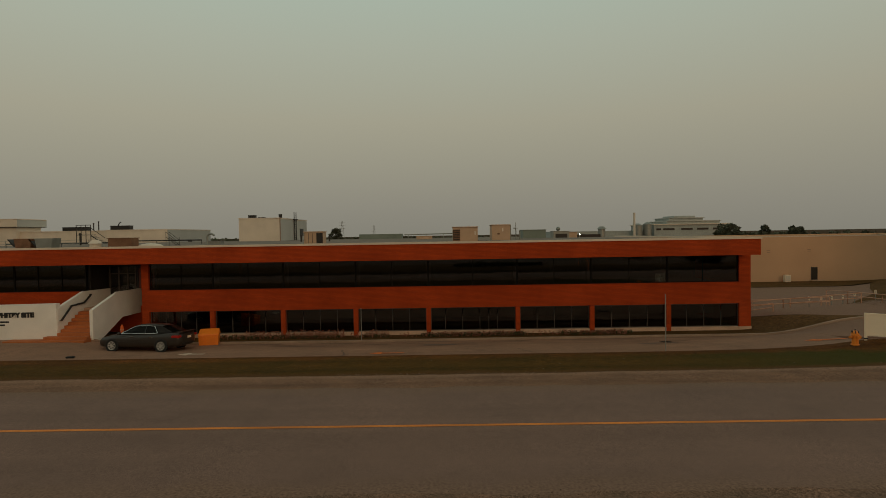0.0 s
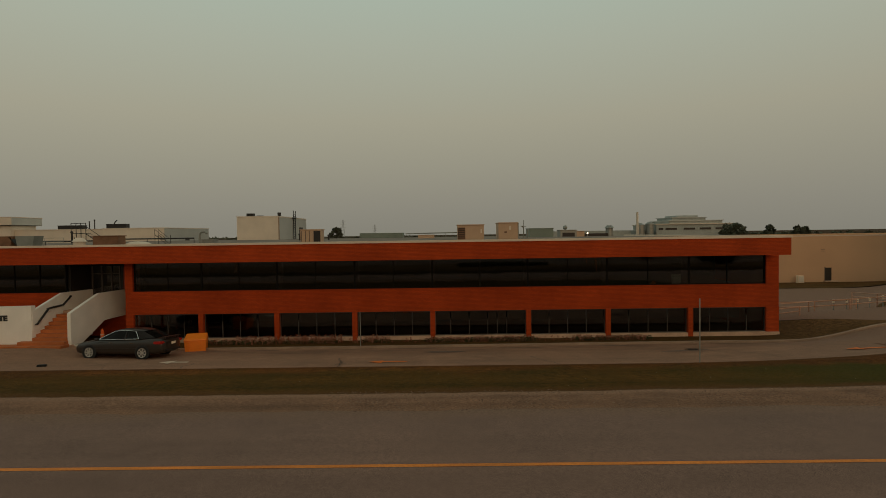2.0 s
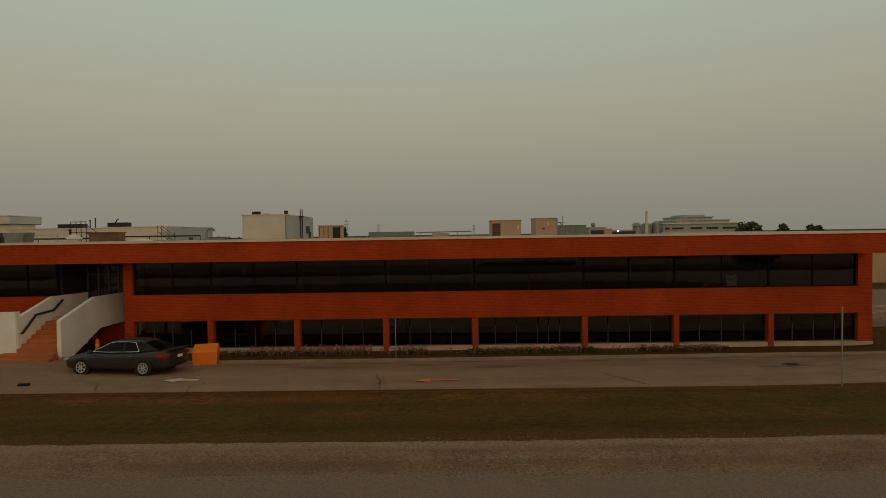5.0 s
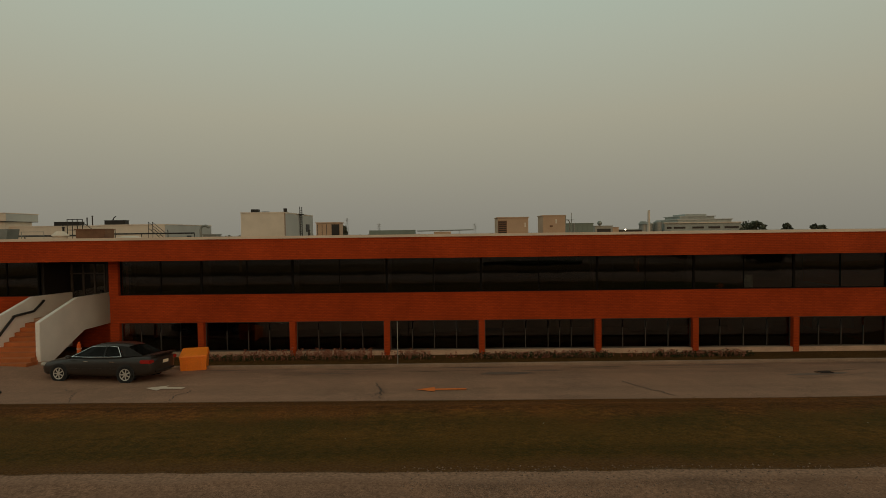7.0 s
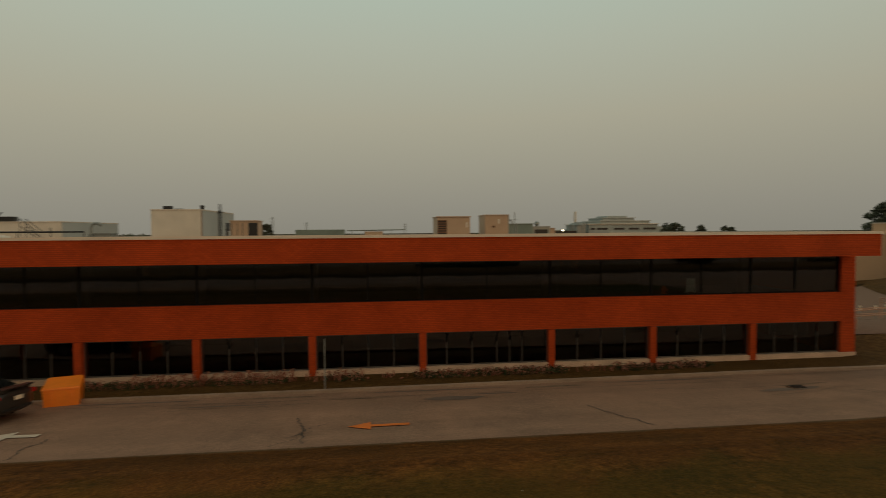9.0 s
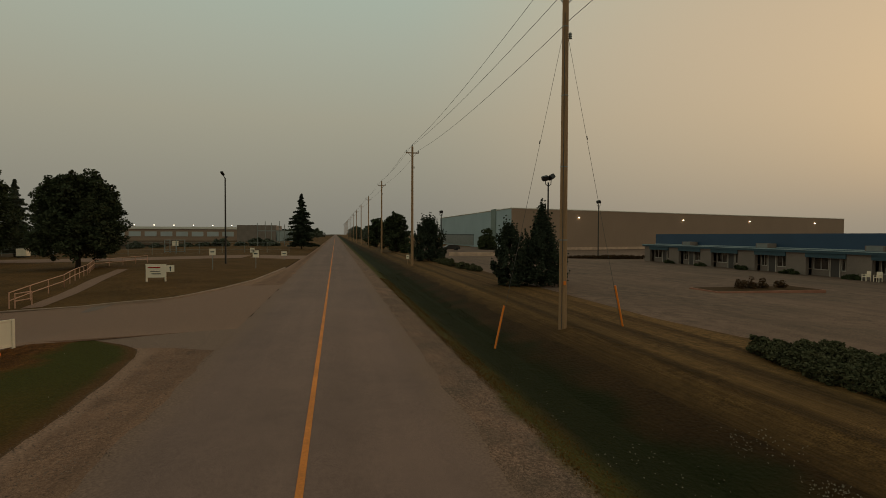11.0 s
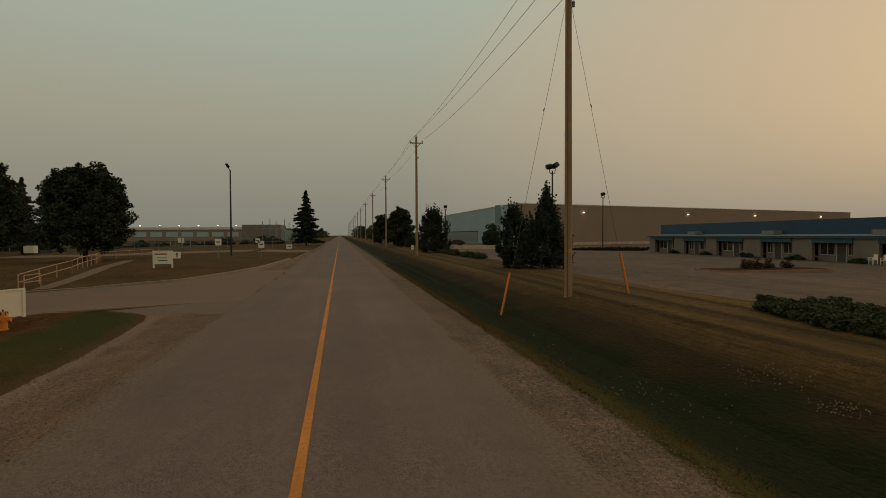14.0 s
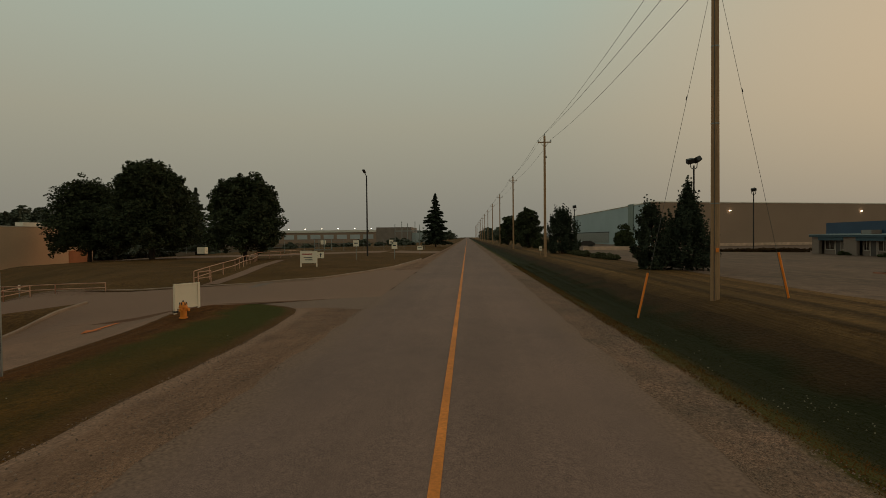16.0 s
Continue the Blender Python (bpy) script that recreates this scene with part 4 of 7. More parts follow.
part("ladder", box(0.80, 0.87, 0.1, 0.5, 0, 1.3), GREY_METAL, t)
bm = bmesh.new()
bm_path(bm, [(0, 0, 0), (0, 0, 1.2), (-0.1, 0, 1.42), (-0.32, 0, 1.44)], 0.06)
bm_rod(bm, (0.5, 0.3, 0), (0.5, 0.3, 1.1), 0.09)
solid("roof_pipe", bm, GREY_METAL, "bent galvanised roof pipe", "pipe", at=pose(1.75, 14, 3.74) @ Matrix.Scale(0.72, 4))
bm = bmesh.new()
bm_rod(bm, (0, 0, 0), (0, 0, 1.5), 0.025)
bm_rod(bm, (-0.2, 0, 1.0), (0.2, 0, 1.0), 0.015)
solid("mast", bm, GREY_METAL, "thin grey steel rooftop mast", "mast", at=pose(1.55, 12.5, 3.74))
t = roof_box("chiller_unit", 3.9, 6.4, 25, 27.5, 3.4, 4.62, GREEN_METAL, "grey-green rooftop chiller unit")
for k in range(5):
    part("panel", box(-1.15 + k * 0.46, -0.75 + k * 0.46, -0.03, 0.0, 0.3, 1.1), GREEN_METAL, t)
t = roof_box("air_handler", 9.2, 11.2, 35, 37, 3.3, 4.45, GREY_METAL, "grey air handler with a ball ventilator", door=(0.25, 1.75, 0.75, DARK_METAL))
bm = bmesh.new()
bmesh.ops.create_icosphere(bm, subdivisions=2, radius=0.28, matrix=Matrix.Translation((-0.2, 1, 1.5)))
bm_rod(bm, (-0.2, 1, 1.1), (-0.2, 1, 1.4), 0.12)
part("ventilator", bm, GREY_METAL, t, smooth=True)
roof_box("roof_unit", 11.9, 13.4, 40, 42, 3.2, 4.3, BEIGE_METAL, "small tan metal rooftop unit")
t = roof_box("dark_duct", 14.2, 18.0, 45, 46, 3.2, 4.0, DARK_METAL, "long dark rooftop duct", rim=False)
bm = bmesh.new()
bm_rod(bm, (0, 0, 0), (0, 0, 1.7), 0.55, 0.5, 14)
bm_rod(bm, (0, 0, 1.7), (0, 0, 2.1), 0.7, 0.35, 14)
solid("exhaust_stack", bm, GREY_METAL, "squat galvanised exhaust stack", "exhaust", at=pose(18.3, 45.5, 3.0))
bm = bmesh.new()
bmesh.ops.create_icosphere(bm, subdivisions=2, radius=0.08)
solid("roof_lamp", bm, LIT, "small lit rooftop floodlight", "lamp", at=pose(12.25, 33.9, 4.05), smooth=True)
bm = bmesh.new()
bm_rod(bm, (0, 0, 0), (0, 0, 0.55), 0.03)
solid("lamp_stem", bm, GREY_METAL, "short galvanised lamp stem", "lamp stem", at=pose(12.25, 34.0, 3.45))
plant = thing("plant_hall", (-20, 27, -3.0), "low factory hall behind the office", "building")
part("wall", box(-62, 32, 0, 70, 0, 6.3), FAR_GREY, plant)
part("roof", box(-62.2, 32.2, -0.2, 70.2, 6.3, 6.5), ROOFING, plant)
t = thing("white_hall", (-121.87, 91.2, -3.7), "white flat-roofed factory hall with overhanging top", "building")
part("wall", box(-18.1, 17.4, 0.6, 8.4, 0, 11.3), WHITE_METAL, t)
part("upper_storey", box(-18.13, 18.13, 0, 9.4, 11.3, 13.0, 0.03), WHITE_METAL, t, "overhanging pale upper storey")
# thin grey sheet: the side's cooler shade put into its colour
part("side_cladding", box(18.13, 18.18, 0.05, 9.35, 11.32, 12.98), GREY_CLAD, t, "side face greyed to show it turned from the warm light")
# soffit slab coloured dark to draw the shadow band below the overhang
part("soffit", box(-18.1, 18.1, 0.05, 9.3, 11.2, 11.296), DARK_METAL, t, "underside of the overhang, coloured dark for its shadow")
part("coping", box(-18.2, 18.25, -0.08, 9.48, 13.004, 13.15), COPING, t)
t = tall_hall("white_hall", -150, -81.3, 93.0, 115, 6.3, WHITE_METAL, "long white factory hall")
t = tall_hall("white_hall", -81.2, -67.5, 88.5, 111, 6.32, WHITE_METAL, "white metal-clad hall with side greyed for shade")
# grey sheet over the white side stands for its shade
part("side_cladding", box(6.86, 6.92, 0.1, 22.4, 0.1, 9.97), GREY_CLAD, t, "side face greyed to show it turned from the warm light")
part("door", box(6.93, 6.97, 9.5, 11.6, 5.6, 7.7), DARK_METAL, t)
tower = tall_hall("tower_block", -48.0, -39.4, 80, 102, 8.2, WHITE_METAL, "cream metal-clad plant tower with ladder")
# tower side likewise greyed by a sheet, shade as colour
part("side_cladding", box(4.31, 4.36, 0.1, 21.9, 0.1, 11.8), GREY_CLAD, tower, "side face greyed to show it turned from the warm light")
part("corner_trim", box(4.30, 4.42, -0.03, 0.25, 0, 12.0), BROWN_CLAD, tower)
for y in (10.0, 11.6):
    part("ladder", rod((4.6, y, 6), (4.6, y, 13.6), 0.09, 0.09, 6), DARK_METAL, tower)
for k in range(14):
    part("rung", rod((4.6, 10.0, 6.3 + k * 0.5), (4.6, 11.6, 6.3 + k * 0.5), 0.05, 0.05, 5), DARK_METAL, tower)
part("ladder_cage", box(4.4, 5.0, 9.7, 11.9, 11.9, 12.05), DARK_METAL, tower)
for x in (-3.0, -2.45, -1.95):
    part("roof_fan", box(x, x + 0.42, 2, 3, 12.08, 12.75), DARK_METAL, tower)
part("roof_duct", box(-0.9, 0.4, 2, 3, 12.08, 12.28), DARK_METAL, tower)
part("roof_cap", rod((3.6, 3, 12.08), (3.6, 3, 12.9), 0.35, 0.4, 10), DARK_METAL, tower)
part("side_louvre", box(4.37, 4.45, 15.5, 18.5, 8.2, 9.9), DARK_METAL, tower)
part("side_platform", box(4.37, 5.6, 13.0, 17.5, 6.6, 6.75), DARK_METAL, tower)
for y in (13.2, 15.2, 17.3):
    part("platform_post", rod((5.5, y, 6.75), (5.5, y, 7.9), 0.07, 0.07, 5), GREY_METAL, tower)
t = roof_box("cooling_unit", -15.95, -14.4, 9.8, 11, 3.72, 4.66, BEIGE_METAL, "cream cooling unit with dark louvre")
part("louvre", box(0.25, 0.76, -0.05, 0, 0.05, 0.86), DARK_METAL, t)
for k in range(3):
    part("seam", box(-0.7 + k * 0.3, -0.67 + k * 0.3, -0.03, 0, 0.05, 0.86), MULLION, t)
bm = bmesh.new()
bmesh.ops.create_uvsphere(bm, u_segments=20, v_segments=10, radius=1.0, matrix=Matrix.Diagonal((0.95, 0.8, 0.26, 1)))
solid("roof_dome", bm, WHITE_METAL, "low pale domed skylight on the roof", "skylight", at=pose(-27.55, 8.2, 3.72), smooth=True)
for x0, x1, y, z in ((-42, -32.5, 12, 4.05), (-36, -27.5, 17, 4.15)):
    bm = bmesh.new()
    bm_rod(bm, (x0, y, z), (x1, y, z), 0.06)
    for k in range(5):
        xx = x0 + (x1 - x0) * k / 4
        bm_rod(bm, (xx, y, 3.7), (xx, y, z + 0.3 * (k % 2)), 0.03)
    solid("pipe_run", bm, DARK_METAL, "dark low pipe run on short roof stands", "pipe")
roof_box("container_unit", -24.3, -14.6, 90, 94, 3.5, 4.6, GREEN_METAL, "long grey-green rooftop container", rim=False)
roof_box("roof_unit", -9.6, -6.9, 60, 62, 3.5, 4.05, BEIGE_METAL, "small tan metal rooftop unit")
bm = bmesh.new()
bm_rod(bm, (-14, 90, 4.35), (-2, 90, 4.5), 0.12)
for x in (-13, -9, -5):
    bm_rod(bm, (x, 90, 3.4), (x, 90, 4.4), 0.06)
solid("pipe_run", bm, GREY_METAL, "long raised rooftop pipe run", "pipe")
# walkway with stair on the roof
cat = thing("roof_walkway", (-82.4, 80, 3.1), "grey steel roof walkway with railings and stair", "walkway")
cat.scale = (1.42, 1.42, 1.42)
part("deck", box(0, 2.2, 0, 1.2, 1.55, 1.63), DARK_METAL, cat)
for x in (0.03, 0.75, 1.45, 2.17):
    part("post", rod((x, 0.03, 0), (x, 0.03, 3.1), 0.05), DARK_METAL, cat)
for z in (2.35, 3.05):
    part("rail", rod((0, 0.03, z), (2.2, 0.03, z), 0.045), DARK_METAL, cat)
for k in range(7):
    part("step", box(2.2 + k * 0.3, 2.5 + k * 0.3, 0, 1.0, 1.35 - k * 0.21, 1.40 - k * 0.21), DARK_METAL, cat)
part("stringer", rod((2.2, 0.02, 1.5), (4.3, 0.02, 0.05), 0.06), DARK_METAL, cat)
part("rail", rod((2.2, 0.02, 2.6), (4.3, 0.02, 1.1), 0.045), DARK_METAL, cat)
for x0 in (-37.5, -35.9):
    t = thing("flared_exhaust", (x0, 7, 3.72), "rusty flared rooftop exhaust housing", "roof unit")
    part("housing", prism([(0.4, 0), (1.9, 0), (2.1, 1.05), (0.2, 1.05)], 0, 1.3), RUST if x0 < -37 else GREY_METAL, t)
    t.scale = (0.73, 0.73, 0.73)
    part("hood", prism([(-0.5, 1.0), (0.2, 0.2), (0.3, 0.2), (-0.3, 1.0)], 0, 1.3), DARK_METAL, t)
bm = bmesh.new()
bm_rod(bm, (0, 0, 0), (0, 0, 0.5), 0.65, 0.65, 16)
bm_rod(bm, (0, 0, 0.5), (0, 0, 0.95), 0.8, 0.35, 16)
solid("dome_vent", bm, WHITE_METAL, "white domed roof ventilator", "ventilator", at=pose(-31.1, 7, 3.72) @ Matrix.Scale(0.62, 4))
roof_box("rusty_unit", -30.15, -28.35, 7, 8.0, 3.72, 4.38, RUST, "rust-brown metal rooftop housing")
t = roof_box("dark_unit", -81.0, -76.6, 89.5, 91, 6.5, 7.4, DARK_METAL, "dark low rooftop condenser unit")
bm = bmesh.new()
bm_path(bm, [(-0.4, 0, 0.9), (-0.1, 0, 1.5), (0.3, 0, 1.75)], 0.12, 8)
part("elbow_pipe", bm, DARK_METAL, t)
roof_box("dark_unit", -94.6, -89.0, 93.2, 95, 6.48, 7.3, DARK_METAL, "dark low rooftop condenser unit")
t = roof_box("roof_unit", -26.2, -25.2, 15.7, 16.6, 3.72, 3.98, GREY_METAL, "small grey metal rooftop unit")
bm = bmesh.new()
bm_path(bm, [(0, 0, 0), (0, 0, 0.9), (0.15, 0, 1.15), (0.5, 0, 1.2), (0.8, 0, 1.0)], 0.11, 10)
solid("gooseneck", bm, GREY_METAL, "bent gooseneck roof pipe", "pipe", at=pose(-26.3, 15.5, 3.72) @ Matrix.Scale(0.82, 4))
for x, y, h in ((-54.5, 40, 1.6), (-87.4, 93.5, 4.6), (-86.2, 93.5, 5.0), (-22.5, 40, 1.0), (-20.8, 42, 0.7), (-25.3, 44, 0.9)):
    bm = bmesh.new()
    bm_rod(bm, (0, 0, 0), (0, 0, h), 0.12)
    bm_rod(bm, (0, 0, h), (0, 0, h + 0.2), 0.2, 0.14)
    solid("vent_pipe", bm, DARK_METAL, "dark rooftop vent pipe", "pipe", at=pose(x, y, 3.45))
rail = thing("roof_railing", (-41.5, 9.5, 3.72), "thin grey railing along the roof plant", "railing")
for k in range(6):
    part("post", rod((k * 1.5, 0, 0), (k * 1.5, 0, 0.62), 0.018, 0.018, 6), GREY_METAL, rail)
for z in (0.32, 0.6):
    part("rail", rod((0, 0, z), (7.5, 0, z), 0.016, 0.016, 6), GREY_METAL, rail)
for x, y, n in ((-26.95, 9.4, 5),):
    lad = thing("roof_ladder", (x, y, 3.72), "small steel step ladder with rails on the roof", "ladder")
    for s in (0, 0.5):
        part("stringer", rod((0, s, 0.75), (0.9, s, 0), 0.02, 0.02, 6), DARK_METAL, lad)
        part("handrail", rod((0, s, 1.15), (0.9, s, 0.4), 0.018, 0.018, 6), DARK_METAL, lad)
        part("post", rod((0, s, 0), (0, s, 1.15), 0.018, 0.018, 6), DARK_METAL, lad)
    for k in range(n):
        part("step", box(0.12 + k * 0.16, 0.24 + k * 0.16, 0.0, 0.5, 0.62 - k * 0.13, 0.645 - k * 0.13), DARK_METAL, lad)
# far works
works = thing("far_works", (210, 450, -3.6), "far grey factory paled by haze, with stepped roofs and stack", "factory")
part("hall", box(-30, 36, 0, 60, 0, 13.2), FAR_GREY, works)
part("roof_slab", box(-31, 37, -1, 61, 13.2, 14.0), WHITE_METAL, works)
part("roof_house", box(-17, 30, 4, 50, 14.0, 16.2), FAR_GREY, works)
part("roof_slab", box(-18, 31, 3, 51, 16.2, 16.9), GREY_CLAD, works)
part("roof_house", box(-14, 16, 6, 40, 16.9, 19.0), FAR_GREY, works)
part("roof_slab", box(-15, 17, 5, 41, 19.0, 19.6), GREY_CLAD, works)
part("roof_house", box(-9, 10, 8, 34, 19.6, 21.2), FAR_GREY, works)
for x0, x1 in ((-28, -24), (-22, -12), (-6, 4), (8, 18), (22, 34)):
    part("window_band", box(x0, x1, -0.3, 0, 8.5, 10.2), DARK_METAL, works)
part("wing", box(36.1, 50, 10, 50, 0, 11.4), FAR_GREY, works)
part("wing", box(-120, -30.1, 5, 50, 0, 8.6), FAR_GREY, works)
for x, r, h in ((-36, 3.6, 14.2), (-44.5, 4.0, 13.2)):
    bm = bmesh.new()
    bm_rod(bm, (x, 0, 0), (x, 0, h), r, r, 18)
    bm_rod(bm, (x, 0, h), (x, 0, h + 1.6), r, r * 0.3, 18)
    part("silo", bm, GREY_METAL, works, "grey round silo", smooth=False)
part("stack", rod((-116.5, -200, 0), (-116.5, -200, 17.6), 0.7, 0.6, 12), WHITE_METAL, works)

# ---- plants ----


def leaf_cloud(verts, faces, centre, radius, count, size, rng, squash=1.0, shell=0.45):
    """Many single leaves through a rounded clump, denser towards its skin."""
    cx, cy, cz = centre
    for _ in range(count):
        u, a = rng.uniform(-1, 1), rng.uniform(0, math.tau)
        r = radius * (shell + (1 - shell) * rng.random()) ** 0.6 * rng.uniform(0.75, 1.05)
        q = math.sqrt(1 - u * u)
        p = Vector((cx + r * q * math.cos(a), cy + r * q * math.sin(a), cz + r * u * squash))
        d1 = Vector((rng.gauss(0, 1), rng.gauss(0, 1), rng.gauss(0, 0.6))).normalized()
        d2 = d1.cross(Vector((rng.gauss(0, 1), rng.gauss(0, 1), rng.gauss(0, 1)))).normalized()
        s = size * rng.uniform(0.6, 1.3)
        i = len(verts)
        verts += [p - d1 * s, p + d2 * s * 0.55, p + d1 * s, p - d2 * s * 0.55]
        faces.append((i, i + 1, i + 2, i + 3))


def raw(name, verts, faces, material):
    me = bpy.data.meshes.new(name)
    me.from_pydata([tuple(v) for v in verts], [], faces)
    me.materials.append(material)
    return me


def broadleaf(x, y, h, w, seed, label, clumps=64, leaves=230, size=0.2, low=0.22, material=None, group="maples on the mound", category="tree"):
    """A maple: tapered trunk, limbs, crown of leaf clumps with gaps and a ragged outline."""
    rng = random.Random(seed)
    z = ground_z(x, y) - 0.05
    t = thing("tree", (x, y, z), label, category, group)
    bm = bmesh.new()
    fork = h * 0.2
    bm_rod(bm, (0, 0, -0.2), (0.05, 0, fork * 0.5), h * 0.030, h * 0.023, 10)
    bm_rod(bm, (0.05, 0, fork * 0.5), (0, 0.05, fork), h * 0.023, h * 0.021, 10)
    bm_rod(bm, (0, 0.05, fork), (0, 0, h * 0.62), h * 0.021, h * 0.008, 8)
    verts, faces = [], []
    for k in range(clumps):
        a, u = k * 2.39996 + rng.uniform(-0.4, 0.4), (k + 0.5) / clumps
        zz = low + (0.92 - low) * u
        prof = (1 - u) ** 0.40 * min(1.0, 0.80 + 0.9 * u) + 0.10
        rr = w / 2 * prof * rng.uniform(0.62, 0.90)
        if k % 4 == 3:
            rr *= 0.35
        c = Vector((rr * math.cos(a), rr * math.sin(a), h * zz))
        cr = w * rng.uniform(0.105, 0.165)
        if rng.random() < 0.6:
            s0 = Vector((0, 0, min(h * 0.55, fork + (c.z - fork) * 0.45)))
            bm_rod(bm, s0, c, h * 0.009, h * 0.003, 6)
        leaf_cloud(verts, faces, c, cr, leaves, size, rng, 0.75)
        for _ in range(3):
            d = Vector((rng.gauss(0, 1), rng.gauss(0, 1), rng.gauss(0, 0.7))).normalized() * cr * 1.05
            leaf_cloud(verts, faces, c + d, cr * 0.35, leaves // 9, size, rng, 0.8)
    part("trunk", bm, BARK, t, "dark trunk with spreading limbs")
    ob = new("crown", raw("crown", verts, faces, material or MAPLE))
    ob.parent = t
    return t


def conifer(x, y, h, w, seed, label, group="", whorls=20, size=0.22, material=None, base=0.10, category="tree", dense=1.0):
    """A spruce: straight stem, drooping whorls of branches with needle sprays."""
    rng = random.Random(seed)
    t = thing("conifer", (x, y, ground_z(x, y) - 0.05), label, category, group)
    bm = bmesh.new()
    bm_rod(bm, (0, 0, -0.2), (0, 0, h * 0.97), h * 0.016, h * 0.002, 8)
    verts, faces = [], []
    for k in range(whorls):
        u = k / (whorls - 1)
        zz = h * (base + (0.98 - base) * u) + rng.uniform(-0.15, 0.15)
        ln = w / 2 * (1 - u) ** 0.85 * rng.uniform(0.6, 1.12) + 0.12
        for b in range(6):
            a = b * math.tau / 6 + k * 0.7 + rng.uniform(-0.3, 0.3)
            l2 = ln * rng.uniform(0.5, 1.2)
            zz = h * (base + (0.98 - base) * u) + rng.uniform(-0.55, 0.55) * h / whorls
            tip = Vector((l2 * math.cos(a), l2 * math.sin(a), zz - l2 * 0.22 + (0.1 * l2)))
            bm_rod(bm, (0, 0, zz), tip, h * 0.003, h * 0.001, 5, cap=False)
            for j in range(max(2, int(l2 / 0.3))):
                f = (j + 0.6) / max(2, int(l2 / 0.3))
                p = Vector((0, 0, zz)).lerp(tip, f)
                leaf_cloud(verts, faces, p, 0.10 + 0.16 * l2 * (1.1 - f), int(16 * dense), size, rng, 0.6)
    part("trunk", bm, BARK, t)
    ob = new("crown", raw("crown", verts, faces, material or CONIFER))
    ob.parent = t
    return t


def bush(x, y, w, d, h, seed, label, material, group="", clumps=26, leaves=120, size=0.12, category="shrub", spread=False):
    rng = random.Random(seed)
    t = thing("shrub", (x, y, ground_z(x, y) - 0.03), label, category, group)
    bm = bmesh.new()
    verts, faces = [], []
    for k in range(clumps):
        a, r = rng.uniform(0, math.tau), math.sqrt(rng.random())
        px, py = r * math.cos(a) * w / 2, r * math.sin(a) * d / 2
        top = h * (1 - 0.75 * r ** 2) if not spread else h * rng.uniform(0.5, 0.95)
        pz = top * rng.uniform(0.45, 0.95)
        bm_rod(bm, (px - px / w * 0.5, py - py / d * 0.5, -0.1), (px, py, pz), 0.03, 0.008, 5, cap=False)
        leaf_cloud(verts, faces, (px, py, pz), (0.05 + h * 0.22) if spread else min(w, d, h * 1.3) * 0.2 + 0.08, leaves, size, rng, 0.7)
        leaf_cloud(verts, faces, (px * 0.95, py * 0.95, pz * 0.4), min(w, d, h) * 0.18 + 0.06, leaves // 2, size, rng, 0.8)
    part("stems", bm, BARK, t)
    ob = new("foliage", raw("foliage", verts, faces, material))
    ob.parent = t
    return t


broadleaf(58.0, 4.56, 10.3, 9.8, 11, "large dark green maple with a broad crown", clumps=84, leaves=430, size=0.17, low=0.20)
broadleaf(73.0, 25.1, 15.0, 12.8, 12, "largest dark green maple with dense round crown", clumps=96, leaves=430, size=0.22, low=0.16)
broadleaf(77.0, 37.66, 13.1, 12.6, 13, "dark green maple with low spreading branches", clumps=84, leaves=330, size=0.21, low=0.17)
# these two spruces take the haze-paled far leaf colour
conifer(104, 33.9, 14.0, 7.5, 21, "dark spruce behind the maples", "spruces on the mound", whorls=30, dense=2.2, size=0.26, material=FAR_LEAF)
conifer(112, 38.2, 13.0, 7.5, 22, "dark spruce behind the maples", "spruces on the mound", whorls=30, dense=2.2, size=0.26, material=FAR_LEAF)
conifer(127, -14.7, 13.2, 8.6, 23, "tall ragged spruce beside the road", size=0.26, whorls=26, dense=2.2)

# ---- utility poles and wires ----
POLE_X = [12.5 + 42 * k for k in range(14)]
POLE_TOP = 13.9


def pole_at(x):
    y = -31.25
    return x, y, ground_z(x, y)


def utility_pole(x):
    px, py, pz = pole_at(x)
    t = thing("utility_pole", (px, py, pz), "weathered wooden utility pole with crossarm and insulators", "utility pole", "poles along the road")
    part("pole", rod((0, 0, -0.4), (0, 0, POLE_TOP - 0.24 - pz), 0.158, 0.115, 14), WOOD_POLE, t, smooth=False)
    zt = POLE_TOP - pz
    part("crossarm", box(-0.05, 0.05, -0.75, 0.75, zt - 1.02, zt - 0.90, 0.01), WOOD_POLE, t)
    for yy, zz in ((-0.7, zt - 0.9), (0.7, zt - 0.9), (-0.2, zt - 2.72), (0.0, zt - 0.24)):
        bm = bmesh.new()
        for q in range(3):
            bm_rod(bm, (0, yy, zz + q * 0.08), (0, yy, zz + q * 0.08 + 0.06), 0.07, 0.045, 10)
        part("insulator", bm, GREY_METAL, t)
    part("brace", rod((0, -0.5, zt - 0.97), (0, 0, zt - 1.5), 0.02), GREY_METAL, t)
    part("brace", rod((0, 0.5, zt - 0.97), (0, 0, zt - 1.5), 0.02), GREY_METAL, t)
    return t


for x in [-29.5] + POLE_X:
    t = utility_pole(x)
    if x == POLE_X[0]:
        part("tag", box(-0.19, -0.165, -0.05, 0.05, 1.7, 1.85), ORANGE, t, "small orange tag")
        part("ground_wire", rod((-0.15, 0.1, 0), (-0.11, 0.07, 12), 0.012), STEEL_WIRE, t)
        for zz in (3.4, 6.2, 8.9, 11.5):
            bm = bmesh.new()
            bm_rod(bm, (0, 0, zz), (0, 0, zz + 0.04), 0.164 - zz * 0.003, 0.164 - zz * 0.003, 14)
            part("band", bm, GREY_METAL, t)


